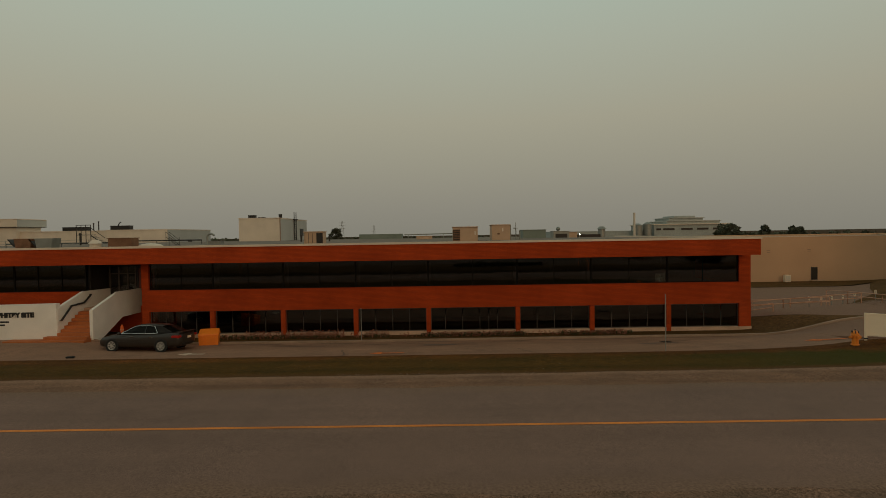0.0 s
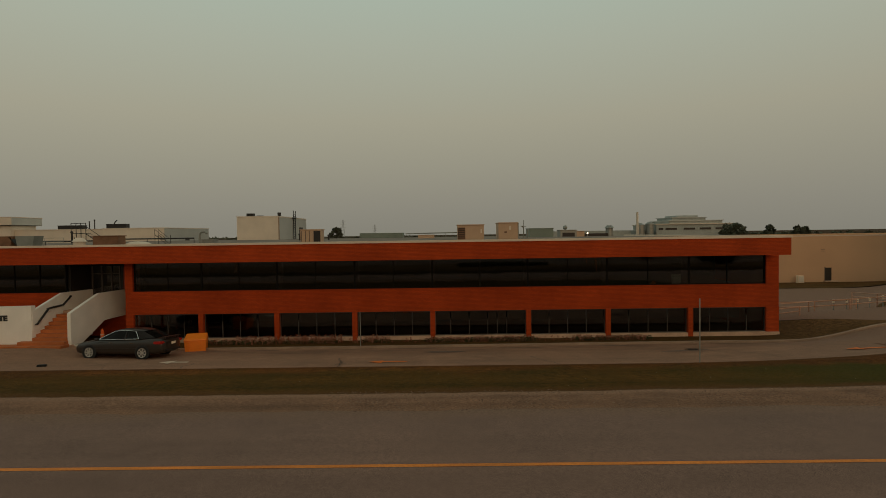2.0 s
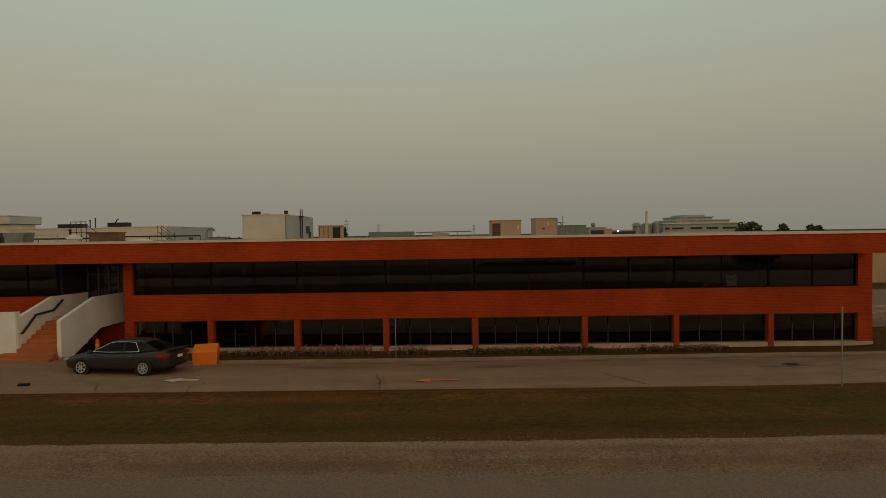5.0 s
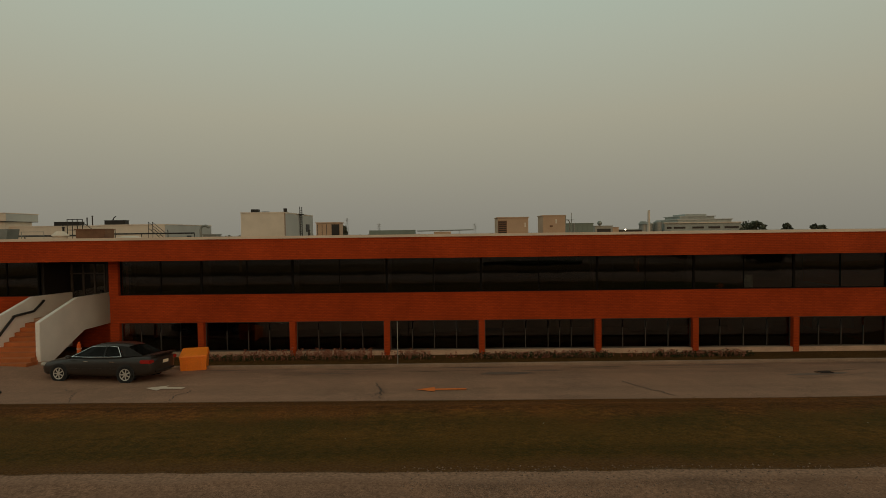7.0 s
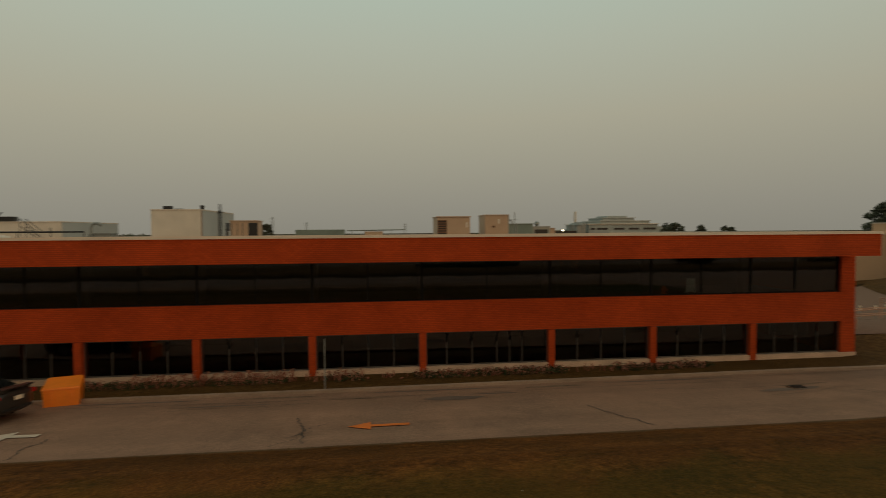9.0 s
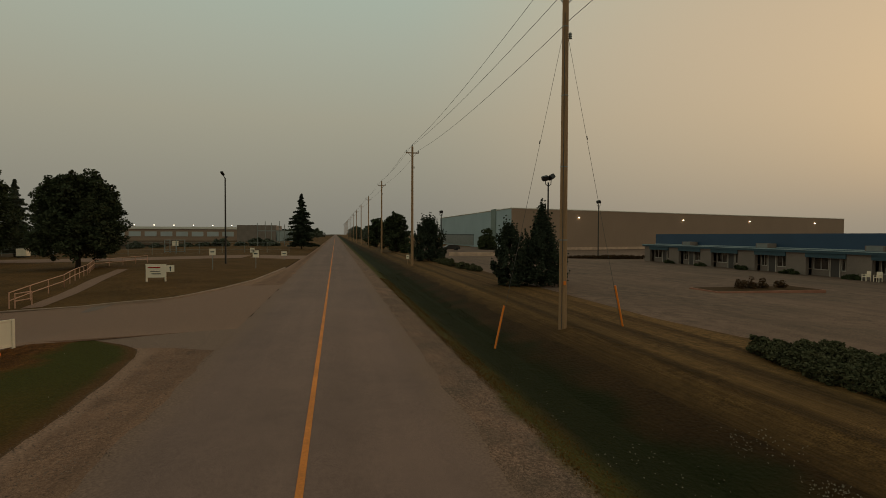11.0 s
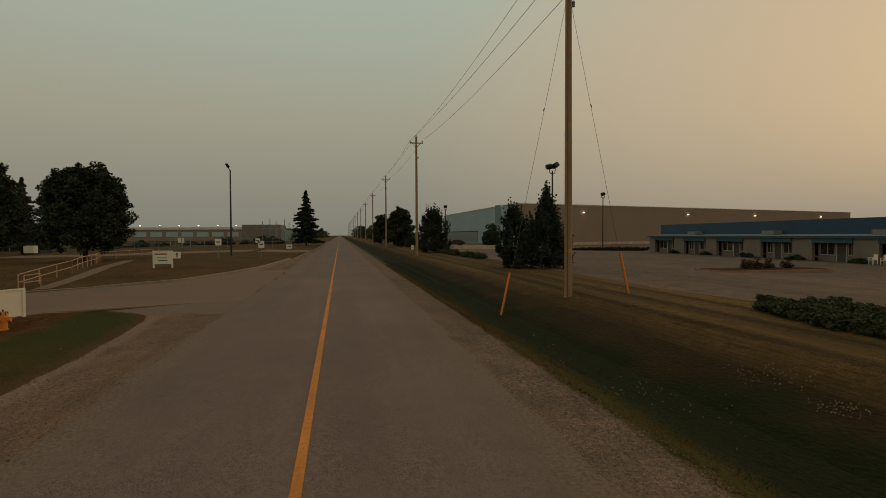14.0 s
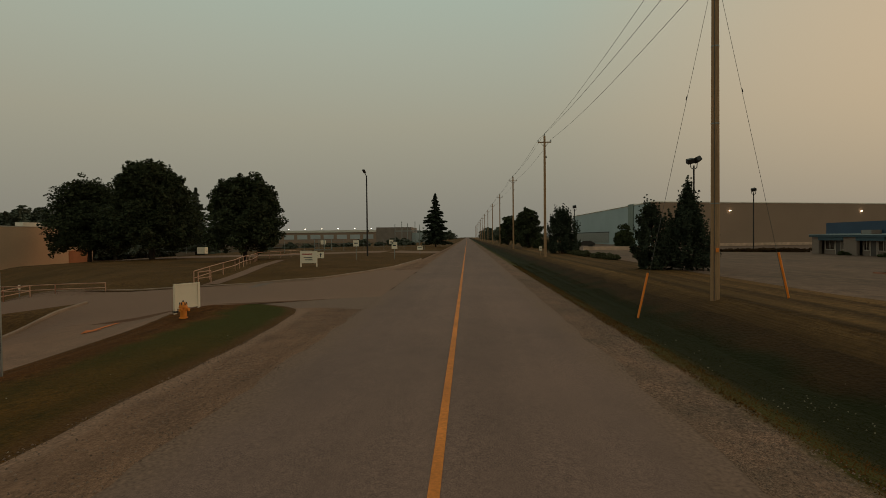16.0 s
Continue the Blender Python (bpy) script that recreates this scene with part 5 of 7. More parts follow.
def sag(a, b, drop, r, n=14):
    a, b = Vector(a), Vector(b)
    pts = [a.lerp(b, i / n) - Vector((0, 0, 4 * drop * (i / n) * (1 - i / n))) for i in range(n + 1)]
    bm = bmesh.new()
    side = (b - a).cross(Vector((0, 0, 1))).normalized()
    last = None
    for p in pts:
        ring = [bm.verts.new(p + side * (r * math.cos(k * math.tau / 5)) + Vector((0, 0, r * math.sin(k * math.tau / 5)))) for k in range(5)]
        if last:
            for k in range(5):
                bm.faces.new((last[k], last[(k + 1) % 5], ring[(k + 1) % 5], ring[k]))
        last = ring
    return bm


allx = [-29.5] + POLE_X
WIRE_NEAR = ((0.0, 0.35), (-0.10, -0.80), (-0.24, -1.95))
WIRE_FAR = ((0.0, 0.0), (0.7, -0.66), (-0.7, -0.66))
for a, b in zip(allx, allx[1:]):
    pa, pb = pole_at(a), pole_at(b)
    for (ya, za), (yb, zb) in zip(WIRE_NEAR if a == POLE_X[0] else WIRE_FAR, WIRE_NEAR if b == POLE_X[0] else WIRE_FAR):
        solid("power_wire", sag((pa[0], pa[1] + ya, POLE_TOP + za), (pb[0], pb[1] + yb, POLE_TOP + zb), 0.45, 0.012), CABLE, "black overhead power wire between poles", "wire", "overhead wires")


def guy(anchor, top, label):
    a, b = Vector(anchor), Vector(top)
    d = (b - a).normalized()
    t = thing("guy_anchor", anchor, label, "guy wire", "guys of the near pole")
    part("wire", rod((0, 0, -0.3), b - a, 0.0065, 0.0065, 6), STEEL_WIRE, t)
    bm = bmesh.new()
    e = d * 1.62
    bm_rod(bm, d * 0.02, e, 0.036, 0.040, 10)
    part("guard", bm, ORANGE, t, "orange plastic guy guard")
    bm = bmesh.new()
    m = a.lerp(b, 0.65) - a
    bm_rod(bm, m, m + d * 0.12, 0.016, 0.016, 8)
    part("strain_insulator", bm, DARK_METAL, t)


guy((11.9, -28.36, ground_z(11.9, -28.36)), (12.5, -31.13, 11.2), "guy wire with orange guard in the ditch")
guy((11.95, -33.48, ground_z(11.95, -33.48)), (12.5, -31.37, 11.2), "guy wire with orange guard on the lawn")

# ---- shrubs south of the road ----


def juniper(x, y, h, w, seed, label, plumes=240, size=0.10, lean=0.0, round_top=0.75, group="junipers by the lot"):
    """An upright juniper or cedar: dense upswept plumes round a short stem, with a jagged outline."""
    rng = random.Random(seed)
    t = thing("conifer", (x, y, ground_z(x, y) - 0.04), label, "shrub", group)
    bm = bmesh.new()
    bm_rod(bm, (0, 0, -0.2), (0, lean * 0.6, h * 0.75), 0.10, 0.02, 8)
    verts, faces = [], []
    for k in range(plumes):
        u = rng.random() ** 1.15
        a = k * 2.39996 + rng.uniform(-0.5, 0.5)
        r = w / 2 * min(1.0, 0.80 + 1.6 * u) * (1 - u) ** round_top * rng.uniform(0.45, 1.12) * (1 + 0.75 * noise.noise((1.7 * math.cos(a), 1.7 * math.sin(a), seed + 4.5 * u)))
        base = Vector((r * math.cos(a), r * math.sin(a) + lean * u, h * (0.04 + 0.86 * u)))
        fan = 0.6 - 0.5 * u
        up = Vector((fan * math.cos(a), fan * math.sin(a), 1.0)).normalized()
        ln = h * rng.uniform(0.07, 0.15 + 0.09 * u)
        for f in (0.0, 0.35, 0.7, 1.0):
            leaf_cloud(verts, faces, base + up * ln * f, (0.25 - 0.21 * f) * (0.6 + w * 0.13), int(26 - 17 * f), size * (1.05 - 0.4 * f), rng, 1.3)
        if k % 5 == 0:
            bm_rod(bm, (0, lean * u, base.z * 0.7), base, 0.02, 0.006, 5, cap=False)
    part("trunk", bm, BARK, t)
    ob = new("crown", raw("crown", verts, faces, CONIFER))
    ob.parent = t
    return t


juniper(29.2, -36.95, 5.5, 3.9, 31, "tall pointed juniper with ragged outline", plumes=320, round_top=1.0)
juniper(28.9, -34.75, 4.35, 2.5, 32, "shorter leaning dark juniper with uneven top", plumes=210, lean=0.40, round_top=0.36)
juniper(64.0, -34.75, 5.8, 4.3, 34, "dense columnar dark cedar", plumes=260, size=0.14, round_top=0.40)
broadleaf(101, -34.5, 7.9, 6.2, 36, "round dark roadside tree", clumps=44, leaves=150, size=0.24, low=0.08, group="roadside trees")
broadleaf(140, -33.6, 8.0, 6.4, 37, "round dark roadside tree", clumps=34, leaves=110, size=0.3, low=0.08, group="roadside trees")
bush(96, -36.2, 3.5, 3, 1.9, 38, "low dark roadside shrub", SHRUB, "roadside shrubs", clumps=30, size=0.2)
bush(57.5, -36.0, 30, 2.2, 0.62, 39, "low spreading juniper bed", JUNIPER, "juniper beds", clumps=120, leaves=70, size=0.12, spread=True)
bush(2.2, -35.9, 11.4, 3.8, 0.48, 40, "wide spreading grey-green juniper bed", JUNIPER, "juniper beds", clumps=1000, leaves=80, size=0.055, spread=True)
for k in range(16):
    rng = random.Random(60 + k)
    xx = 190 + k * 32
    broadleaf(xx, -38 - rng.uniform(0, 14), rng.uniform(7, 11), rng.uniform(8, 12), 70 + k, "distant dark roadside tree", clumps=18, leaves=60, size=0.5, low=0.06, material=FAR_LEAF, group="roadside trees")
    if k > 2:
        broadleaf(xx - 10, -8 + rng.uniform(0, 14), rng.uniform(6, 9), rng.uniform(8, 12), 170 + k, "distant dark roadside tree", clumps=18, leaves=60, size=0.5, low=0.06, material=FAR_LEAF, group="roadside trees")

# ---- south buildings ----
WH = [(136.7, -70.3), (189.5, -237.5), (320, -205), (235, -69.2)]
WH_H = 10.95
bm = bmesh.new()
lo = [bm.verts.new((x, y, -1.2)) for x, y in WH]
hi = [bm.verts.new((x, y, WH_H)) for x, y in WH]
for i in range(4):
    bm.faces.new((lo[i], lo[(i + 1) % 4], hi[(i + 1) % 4], hi[i]))
bm.faces.new(hi)
bmesh.ops.recalc_face_normals(bm, faces=bm.faces[:])
for f in bm.faces:
    c = f.calc_center_median()
    f.material_index = 1 if c.y > -90 else 0
wh = thing("warehouse", (0, 0, 0), "huge flat-roofed taupe warehouse with pale blue front", "warehouse")
part("hall", bm, [BROWN_CLAD, TEAL_CLAD], wh)


def along(p, q, s, off=0.0):
    d = (Vector((*q, 0)) - Vector((*p, 0))).normalized()
    return Vector((*p, 0)) + d * s + Vector((0, 0, 1)).cross(d) * off


bm = bmesh.new()
for a, b in zip(WH, WH[1:] + WH[:1]):
    bm_rod(bm, (*a, WH_H + 0.08), (*b, WH_H + 0.08), 0.2, 0.2, 4)
part("coping", bm, WHITE_METAL, wh)
ang = math.degrees(math.atan2(WH[3][1] - WH[0][1], WH[3][0] - WH[0][0]))
for s, wdt, z0, z1, m, nm in ((14, 5, 0, 11.4, GREEN_METAL, "tower_bay"), (40, 55, 0.0, 3.4, GREY_METAL, "loading_front"), (40, 55, 3.4, 3.75, DARK_METAL, "canopy")):
    p = along(WH[0], WH[3], s)
    o = part(nm, box(0, wdt, -1.2 if nm == "tower_bay" else -0.6 if nm != "canopy" else -1.6, 0.2, z0, z1), m, wh)
    o.matrix_basis = pose(p.x, p.y, 0, 0, 0, ang)
ang2 = math.degrees(math.atan2(WH[1][1] - WH[0][1], WH[1][0] - WH[0][0]))
for s in (24.5, 71, 108, 152):
    p = along(WH[0], WH[1], s)
    o = part("wall_lamp", box(-0.16, 0.16, -0.45, -0.1, 8.75, 8.95), LIT, wh, "lit wall lamp")
    o.matrix_basis = pose(p.x, p.y, 0, 0, 0, ang2)
p = along(WH[0], WH[3], 26)
o = part("wall_lamp", box(-0.2, 0.2, -0.5, -0.1, 7.7, 7.95), LIT, wh)
o.matrix_basis = pose(p.x, p.y, 0, 0, 0, ang)
p = along(WH[0], WH[3], 4)
o = part("sign_panel", box(0, 4.5, -0.3, -0.05, 7.4, 8.9), GREY_METAL, wh, "grey blank wall sign")
o.matrix_basis = pose(p.x, p.y, 0, 0, 0, ang)
p = along(WH[0], WH[1], 0.5)
o = part("plinth", box(0, 172, -0.12, 0.05, -1.1, 0.02), CONCRETE, wh, "pale concrete plinth")
o.matrix_basis = pose(p.x, p.y, 0, 0, 0, ang2)
t = thing("loading_kerb_wall", (85, -50.5, ground_z(85, -46)), "low white concrete wall by the warehouse drive", "low wall")
part("wall", box(0, 0.4, 0, 8.5, -0.2, 0.62, 0.03), CONCRETE, t)

# blue-roofed shop row
shop = thing("shop_row", (0, -71.8, -0.44), "low grey block shop row with blue roof and awnings", "shop row")
shop.scale = (1, 1, 0.9)
bays = [(71.5, 66.5), (64.1, 59.3), (57.1, 52.2), (49.4, 44.8), (42.2, 37.5), (34.9, 30.2), (26.5, 21.8)]
cuts = [73.0] + [v for b in bays for v in b] + [14.0]
for a, b in zip(cuts[0::2], cuts[1::2]):
    part("pier", box(b, a, -0.4, 0.0, -0.1, 2.95), BLOCK, shop)
part("wall", box(14, 73, -12, -11.7, -0.1, 2.95), BLOCK, shop)
part("wall", box(72.7, 73, -11.7, -0.4, -0.1, 2.95), BLOCK, shop)
part("wall", box(14, 14.3, -11.7, -0.4, -0.1, 2.95), BLOCK, shop)
part("fascia", box(13.8, 73.3, -0.5, 0.25, 2.62, 3.02), BLUE_TRIM, shop, "blue fascia strip with pale edge")
part("fascia_edge", box(13.78, 73.32, 0.252, 0.30, 2.90, 2.99), TEAL_CLAD, shop)
part("roof_deck", box(14, 73, -11.7, -0.5, 2.75, 2.898), ROOFING, shop)
part("upper_roof", prism([(14, 2.9), (72.9, 2.9), (72.9, 4.80), (14, 4.98)], -9.5, -1.9), BLUE_ROOF, shop, "deep blue metal-clad upper storey")
part("upper_trim", box(14, 72.95, -1.88, -1.82, 3.0, 3.10), TEAL_CLAD, shop)
for k, (a, b) in enumerate(bays):
    bay = new("shopfront")
    bay.parent = shop
    part("back_wall", box(b, a, -0.90, -0.75, -0.1, 2.62), BLOCK, bay)
    part("awning", prism([(b, 2.1), (a, 2.1), (a, 2.62), (b, 2.62)], -0.35, 0.12), BLUE_TRIM, bay, "blue shop awning")
    m = (a + b) / 2 + (0.4 if k % 2 else -0.5)
    part("door", box(m - 0.5, m + 0.5, -0.75, -0.68, -0.05, 2.05), MULLION, bay, "dark shop door with pale frame")
    part("door_frame", box(m - 0.6, m - 0.5, -0.75, -0.64, -0.05, 2.12), SHOP_FRAME, bay)
    part("door_frame", box(m + 0.5, m + 0.6, -0.75, -0.64, -0.05, 2.12), SHOP_FRAME, bay)
    part("door_frame", box(m - 0.5, m + 0.5, -0.75, -0.64, 2.05, 2.12), SHOP_FRAME, bay)
    for w0, w1 in ((b + 0.35, m - 0.75), (m + 0.75, a - 0.35)):
        if w1 - w0 > 0.5:
            part("pane", box(w0, w1, -0.72, -0.70, 0.75, 2.05), CLEAR, bay)
            part("frame", box(w0, w1, -0.74, -0.66, 0.66, 0.75), SHOP_FRAME, bay)
            part("frame", box(w0, w1, -0.74, -0.66, 2.05, 2.12), SHOP_FRAME, bay)
            for q in (0.0, 0.5, 1.0):
                xx = w0 + (w1 - w0) * q
                part("mullion", box(xx - 0.03, xx + 0.03, -0.74, -0.66, 0.75, 2.05), SHOP_FRAME, bay)
for x in (63.2, 49.0, 35.2):
    t = thing("roof_unit", (x, -72.95, 2.17), "pale rooftop air conditioner on the shop row", "roof unit", "shop roof units")
    part("body", box(-1.0, 1.0, -0.55, 0.55, 0, 0.62, 0.03), BLOCK, t)
    part("grille", box(-0.8, 0.8, 0.54, 0.57, 0.1, 0.6), GREY_METAL, t)
for i, x in enumerate((34.4, 33.3)):
    t = thing("garden_chair", (x, -70.6, ground_z(x, -70.6) + 0.002), "white plastic garden chair", "chair", "white chairs by the shops", turn=20 * i - 10)
    part("seat", box(-0.25, 0.25, -0.25, 0.25, 0.38, 0.43, 0.02), SIGN_WHITE, t)
    part("backrest", box(-0.25, 0.25, -0.27, -0.22, 0.43, 0.92, 0.02), SIGN_WHITE, t)
    for a in (-0.22, 0.22):
        part("armrest", box(a - 0.03, a + 0.03, -0.22, 0.25, 0.60, 0.64), SIGN_WHITE, t)
        for b in (-0.22, 0.22):
            part("leg", box(a - 0.025, a + 0.025, b - 0.025, b + 0.025, 0, 0.6), SIGN_WHITE, t)
for k, (a, b) in enumerate(((66.2, 64.4), (59.0, 57.4), (52.0, 49.6), (44.6, 42.4), (37.2, 35.2))):
    bush((a + b) / 2, -71.0, a - b, 1.0, 0.6, 200 + k, "low dark shrub at the shopfront", SHRUB, "shopfront shrubs", clumps=16, leaves=40)
island = thing("parking_island", (25.6, -51.3, ground_z(25.6, -51.3) + 0.01), "kerbed planting island in the parking lot", "traffic island")
part("kerb", box(-1.5, 1.5, -4.2, 4.2, -0.1, 0.14, 0.05), mat("red_painted_kerb", (0.40, 0.165, 0.095), 0.9, vary=0.3, scale=0.8), island, "faded red kerb")
part("soil", box(-1.3, 1.3, -4.0, 4.0, 0.10, 0.155), LAWN, island)
for k, (y, hgt) in enumerate(((-50.3, 0.9), (-51.1, 0.95), (-51.9, 0.85), (-53.5, 0.6))):
    b = bush(25.9, y, 0.75, 0.75, hgt * 0.85, 220 + k, "small rusty-leaved island shrub", RUSTY_LEAF, "island shrubs", clumps=9, leaves=34, size=0.07)
    b.location.z = island.location.z + 0.14


def flood_pole(x, y, h, heads, label):
    t = thing("floodlight_pole", (x, y, ground_z(x, y)), label, "floodlight", "floodlights of the lots")
    part("pole", rod((0, 0, -0.2), (0, 0, h - 0.5), 0.11, 0.08, 10), DARK_METAL, t)
    bm = bmesh.new()
    bm_path(bm, [(0, 0, h - 0.9), (0, -0.30, h - 0.72), (0, -0.34, h - 0.2)], 0.045)
    bm_path(bm, [(0, 0, h - 0.9), (0, 0.30, h - 0.72), (0, 0.34, h - 0.2)], 0.045)
    part("yoke", bm, DARK_METAL, t)
    for k in range(heads):
        yy = 0.36 - 0.72 * k / max(1, heads - 1) if heads > 1 else 0.0
        o = part("lamp_head", box(-0.3, 0.3, -0.36, 0.36, -0.25, 0.25, 0.06), DARK_METAL, t)
        o.matrix_basis = pose(0, yy, h + (0.10 if k else -0.05), -14 - 10 * k, 24 if k % 2 else -18, 14 * k)
    return t


flood_pole(49.7, -45.7, 10.0, 2, "tall dark pole with twin floodlights")
flood_pole(86.0, -70.3, 10.3, 1, "dark floodlight pole by the lot")
flood_pole(108.0, -45.0, 8.6, 1, "distant dark floodlight pole")
bush(80, -68.4, 2.4, 15.5, 0.66, 230, "low brownish hedge before the warehouse", RUSTY_LEAF, "", clumps=260, leaves=60, size=0.13, spread=True, category="hedge")
bush(133, -62.4, 5, 4.4, 6.0, 231, "round dark tree before the warehouse", SHRUB, "", clumps=50, leaves=70, size=0.28, category="tree")

# ---- parked sedan ----
car = thing("sedan", (-20.76, -4.90, ground_z(-20.76, -4.9) + 0.004), "dark grey four-door sedan parked before the stairs", "car", turn=173.6)
car.matrix_basis = car.matrix_basis @ pose(0, 0, 0, 3.8)
HB = 1.45                       # half the wheelbase
SECT = [  # x, half width, bottom, shoulder height, deck height
    (2.46, 0.52, 0.34, 0.60, 0.62), (2.40, 0.70, 0.24, 0.66, 0.70), (2.20, 0.84, 0.20, 0.70, 0.78), (1.75, 0.91, 0.19, 0.74, 0.86), (1.20, 0.925, 0.19, 0.82, 0.95),
    (0.40, 0.93, 0.19, 0.87, 0.98), (-0.60, 0.93, 0.19, 0.90, 1.00), (-1.50, 0.925, 0.20, 0.93, 1.04), (-2.05, 0.89, 0.22, 0.92, 1.05), (-2.40, 0.80, 0.28, 0.88, 1.02), (-2.52, 0.66, 0.36, 0.80, 0.92)]
bm = bmesh.new()
rings = []
for x, hw, zb, zs, zd in SECT:
    half = [(0.0, zb), (hw * 0.82, zb), (hw * 0.97, zb + 0.10), (hw, zb + 0.26), (hw, zs - 0.10), (hw * 0.965, zs), (hw * 0.86, zd - 0.03), (hw * 0.5, zd), (0.0, zd + 0.015)]
    loop = half + [(-y, z) for y, z in half[-2:0:-1]]
    rings.append([bm.verts.new((x, y, z)) for y, z in loop])
for a, b in zip(rings, rings[1:]):
    for k in range(len(a)):
        bm.faces.new((a[k], a[(k + 1) % len(a)], b[(k + 1) % len(a)], b[k]))
bm.faces.new(rings[0]), bm.faces.new(rings[-1][::-1])
bmesh.ops.recalc_face_normals(bm, faces=bm.faces[:])
car.scale = (0.96, 0.96, 0.96)
body = part("body", bm, CAR_PAINT, car, smooth=True)
body.modifiers.new("round", "SUBSURF").levels = 1
body.modifiers["round"].render_levels = 1
BELT = [(1.22, 0.70, 0.95), (0.40, 0.84, 0.965), (-0.75, 0.85, 0.985), (-1.28, 0.83, 1.01), (-1.98, 0.64, 1.05)]
ROOF = [(0.30, 0.56, 1.39), (0.00, 0.62, 1.435), (-0.60, 0.63, 1.445), (-0.92, 0.605, 1.415), (-1.26, 0.52, 1.365)]
bm = bmesh.new()
rl = [bm.verts.new(p) for p in ROOF]
rr = [bm.verts.new((x, -y, z)) for x, y, z in ROOF]
mid = [bm.verts.new((x, 0, z + 0.035)) for x, y, z in ROOF]
lowl = [bm.verts.new((x, y + 0.02, z - 0.05)) for x, y, z in ROOF]
lowr = [bm.verts.new((x, -y - 0.02, z - 0.05)) for x, y, z in ROOF]
for i in range(4):
    for a, b in ((lowl, rl), (rl, mid), (mid, rr), (rr, lowr)):
        bm.faces.new((a[i], a[i + 1], b[i + 1], b[i]))
bmesh.ops.recalc_face_normals(bm, faces=bm.faces[:])
part("roof", bm, CAR_PAINT, car, smooth=True)
CAR_GLASS = mat("dark_car_glass", (0.016, 0.014, 0.012), 0.10, 0.0, spec=0.16, vary=0.05, bump=0)


def quadmesh(*quads):
    bm = bmesh.new()
    for q in quads:
        bm.faces.new([bm.verts.new(p) for p in q])
    bmesh.ops.solidify(bm, geom=bm.faces[:], thickness=0.012)
    return bm


for s in (1, -1):
    def m(p, s=s):
        return (p[0], p[1] * s, p[2])
    part("front_side_window", quadmesh([m(BELT[0]), m(BELT[1]), (ROOF[1][0], s * (ROOF[1][1] + 0.01), ROOF[1][2] - 0.04), (ROOF[0][0], s * (ROOF[0][1] + 0.01), ROOF[0][2] - 0.04)],
                                       [m(BELT[1]), (-0.42, s * 0.848, 0.98), (-0.40, s * 0.637, 1.40), (ROOF[1][0], s * (ROOF[1][1] + 0.01), ROOF[1][2] - 0.04)]), CAR_GLASS, car)
    part("rear_side_window", quadmesh([(-0.48, s * 0.848, 0.981), m(BELT[2]), (ROOF[2][0], s * (ROOF[2][1] + 0.01), ROOF[2][2] - 0.04), (-0.46, s * 0.637, 1.40)],
                                      [m(BELT[2]), m(BELT[3]), (ROOF[3][0], s * (ROOF[3][1] + 0.01), ROOF[3][2] - 0.04), (ROOF[2][0], s * (ROOF[2][1] + 0.01), ROOF[2][2] - 0.04)]), CAR_GLASS, car)
    bm = bmesh.new()
    bm_path(bm, [(1.05, s * 0.745, 0.972), (0.40, s * 0.855, 0.98), (-0.75, s * 0.865, 1.0), (-1.20, s * 0.845, 1.02)], 0.014, 6)
    bm_path(bm, [(1.05, s * 0.745, 0.972), (0.30, s * 0.60, 1.35), (0.0, s * 0.65, 1.395), (-0.60, s * 0.66, 1.405), (-0.90, s * 0.635, 1.37), (-1.20, s * 0.845, 1.02)], 0.013, 6)
    part("window_trim", bm, CHROME, car, "chrome window surround")
    part("pillar", rod((-0.45, s * 0.855, 0.985), (-0.43, s * 0.645, 1.405), 0.03, 0.025, 6), BLACK, car)
    part("rear_pillar", quadmesh([m(BELT[3]), m(BELT[4]), m(ROOF[4]), (ROOF[3][0], s * ROOF[3][1], ROOF[3][2])]), CAR_PAINT, car)
    for x in (0.28, -0.85):
        part("door_handle", box(x - 0.11, x + 0.11, s * 0.93 - 0.025, s * 0.93 + 0.025, 0.80, 0.835, 0.01), CHROME, car)
    part("mirror", box(0.92, 1.08, s * 0.98 - 0.10, s * 0.98 + 0.10, 0.93, 1.06, 0.03), CAR_PAINT, car, smooth=True)
    part("headlight", box(2.16, 2.40, s * 0.66 - 0.14, s * 0.66 + 0.16, 0.60, 0.72, 0.03), CLEAR_LENS, car, "clear headlight")
    part("tail_light", box(-2.47, -2.02, s * 0.74 - 0.13, s * 0.74 + 0.165, 0.76, 0.90, 0.03), RED_LENS, car, "red tail light")
    part("side_moulding", box(-1.05, 1.05, s * 0.935 - 0.012, s * 0.935 + 0.012, 0.50, 0.55), CAR_PAINT, car)
part("windscreen", quadmesh([BELT[0], (1.32, 0, 0.965), (0.34, 0, 1.42), ROOF[0]], [(1.32, 0, 0.965), (1.22, -0.70, 0.95), (0.30, -0.56, 1.39), (0.34, 0, 1.42)]), CAR_GLASS, car)
part("rear_window", quadmesh([BELT[4], (-2.03, 0, 1.06), (-1.30, 0, 1.395), ROOF[4]], [(-2.03, 0, 1.06), (-1.98, -0.64, 1.05), (-1.26, -0.52, 1.365), (-1.30, 0, 1.395)]), CAR_GLASS, car)
part("spoiler", box(-2.54, -2.30, -0.66, 0.66, 1.055, 1.095, 0.016), CAR_PAINT, car, "rear lip spoiler")
for y in (-0.5, 0.5):
    part("spoiler_foot", box(-2.48, -2.38, y - 0.05, y + 0.05, 0.98, 1.08), CAR_PAINT, car)
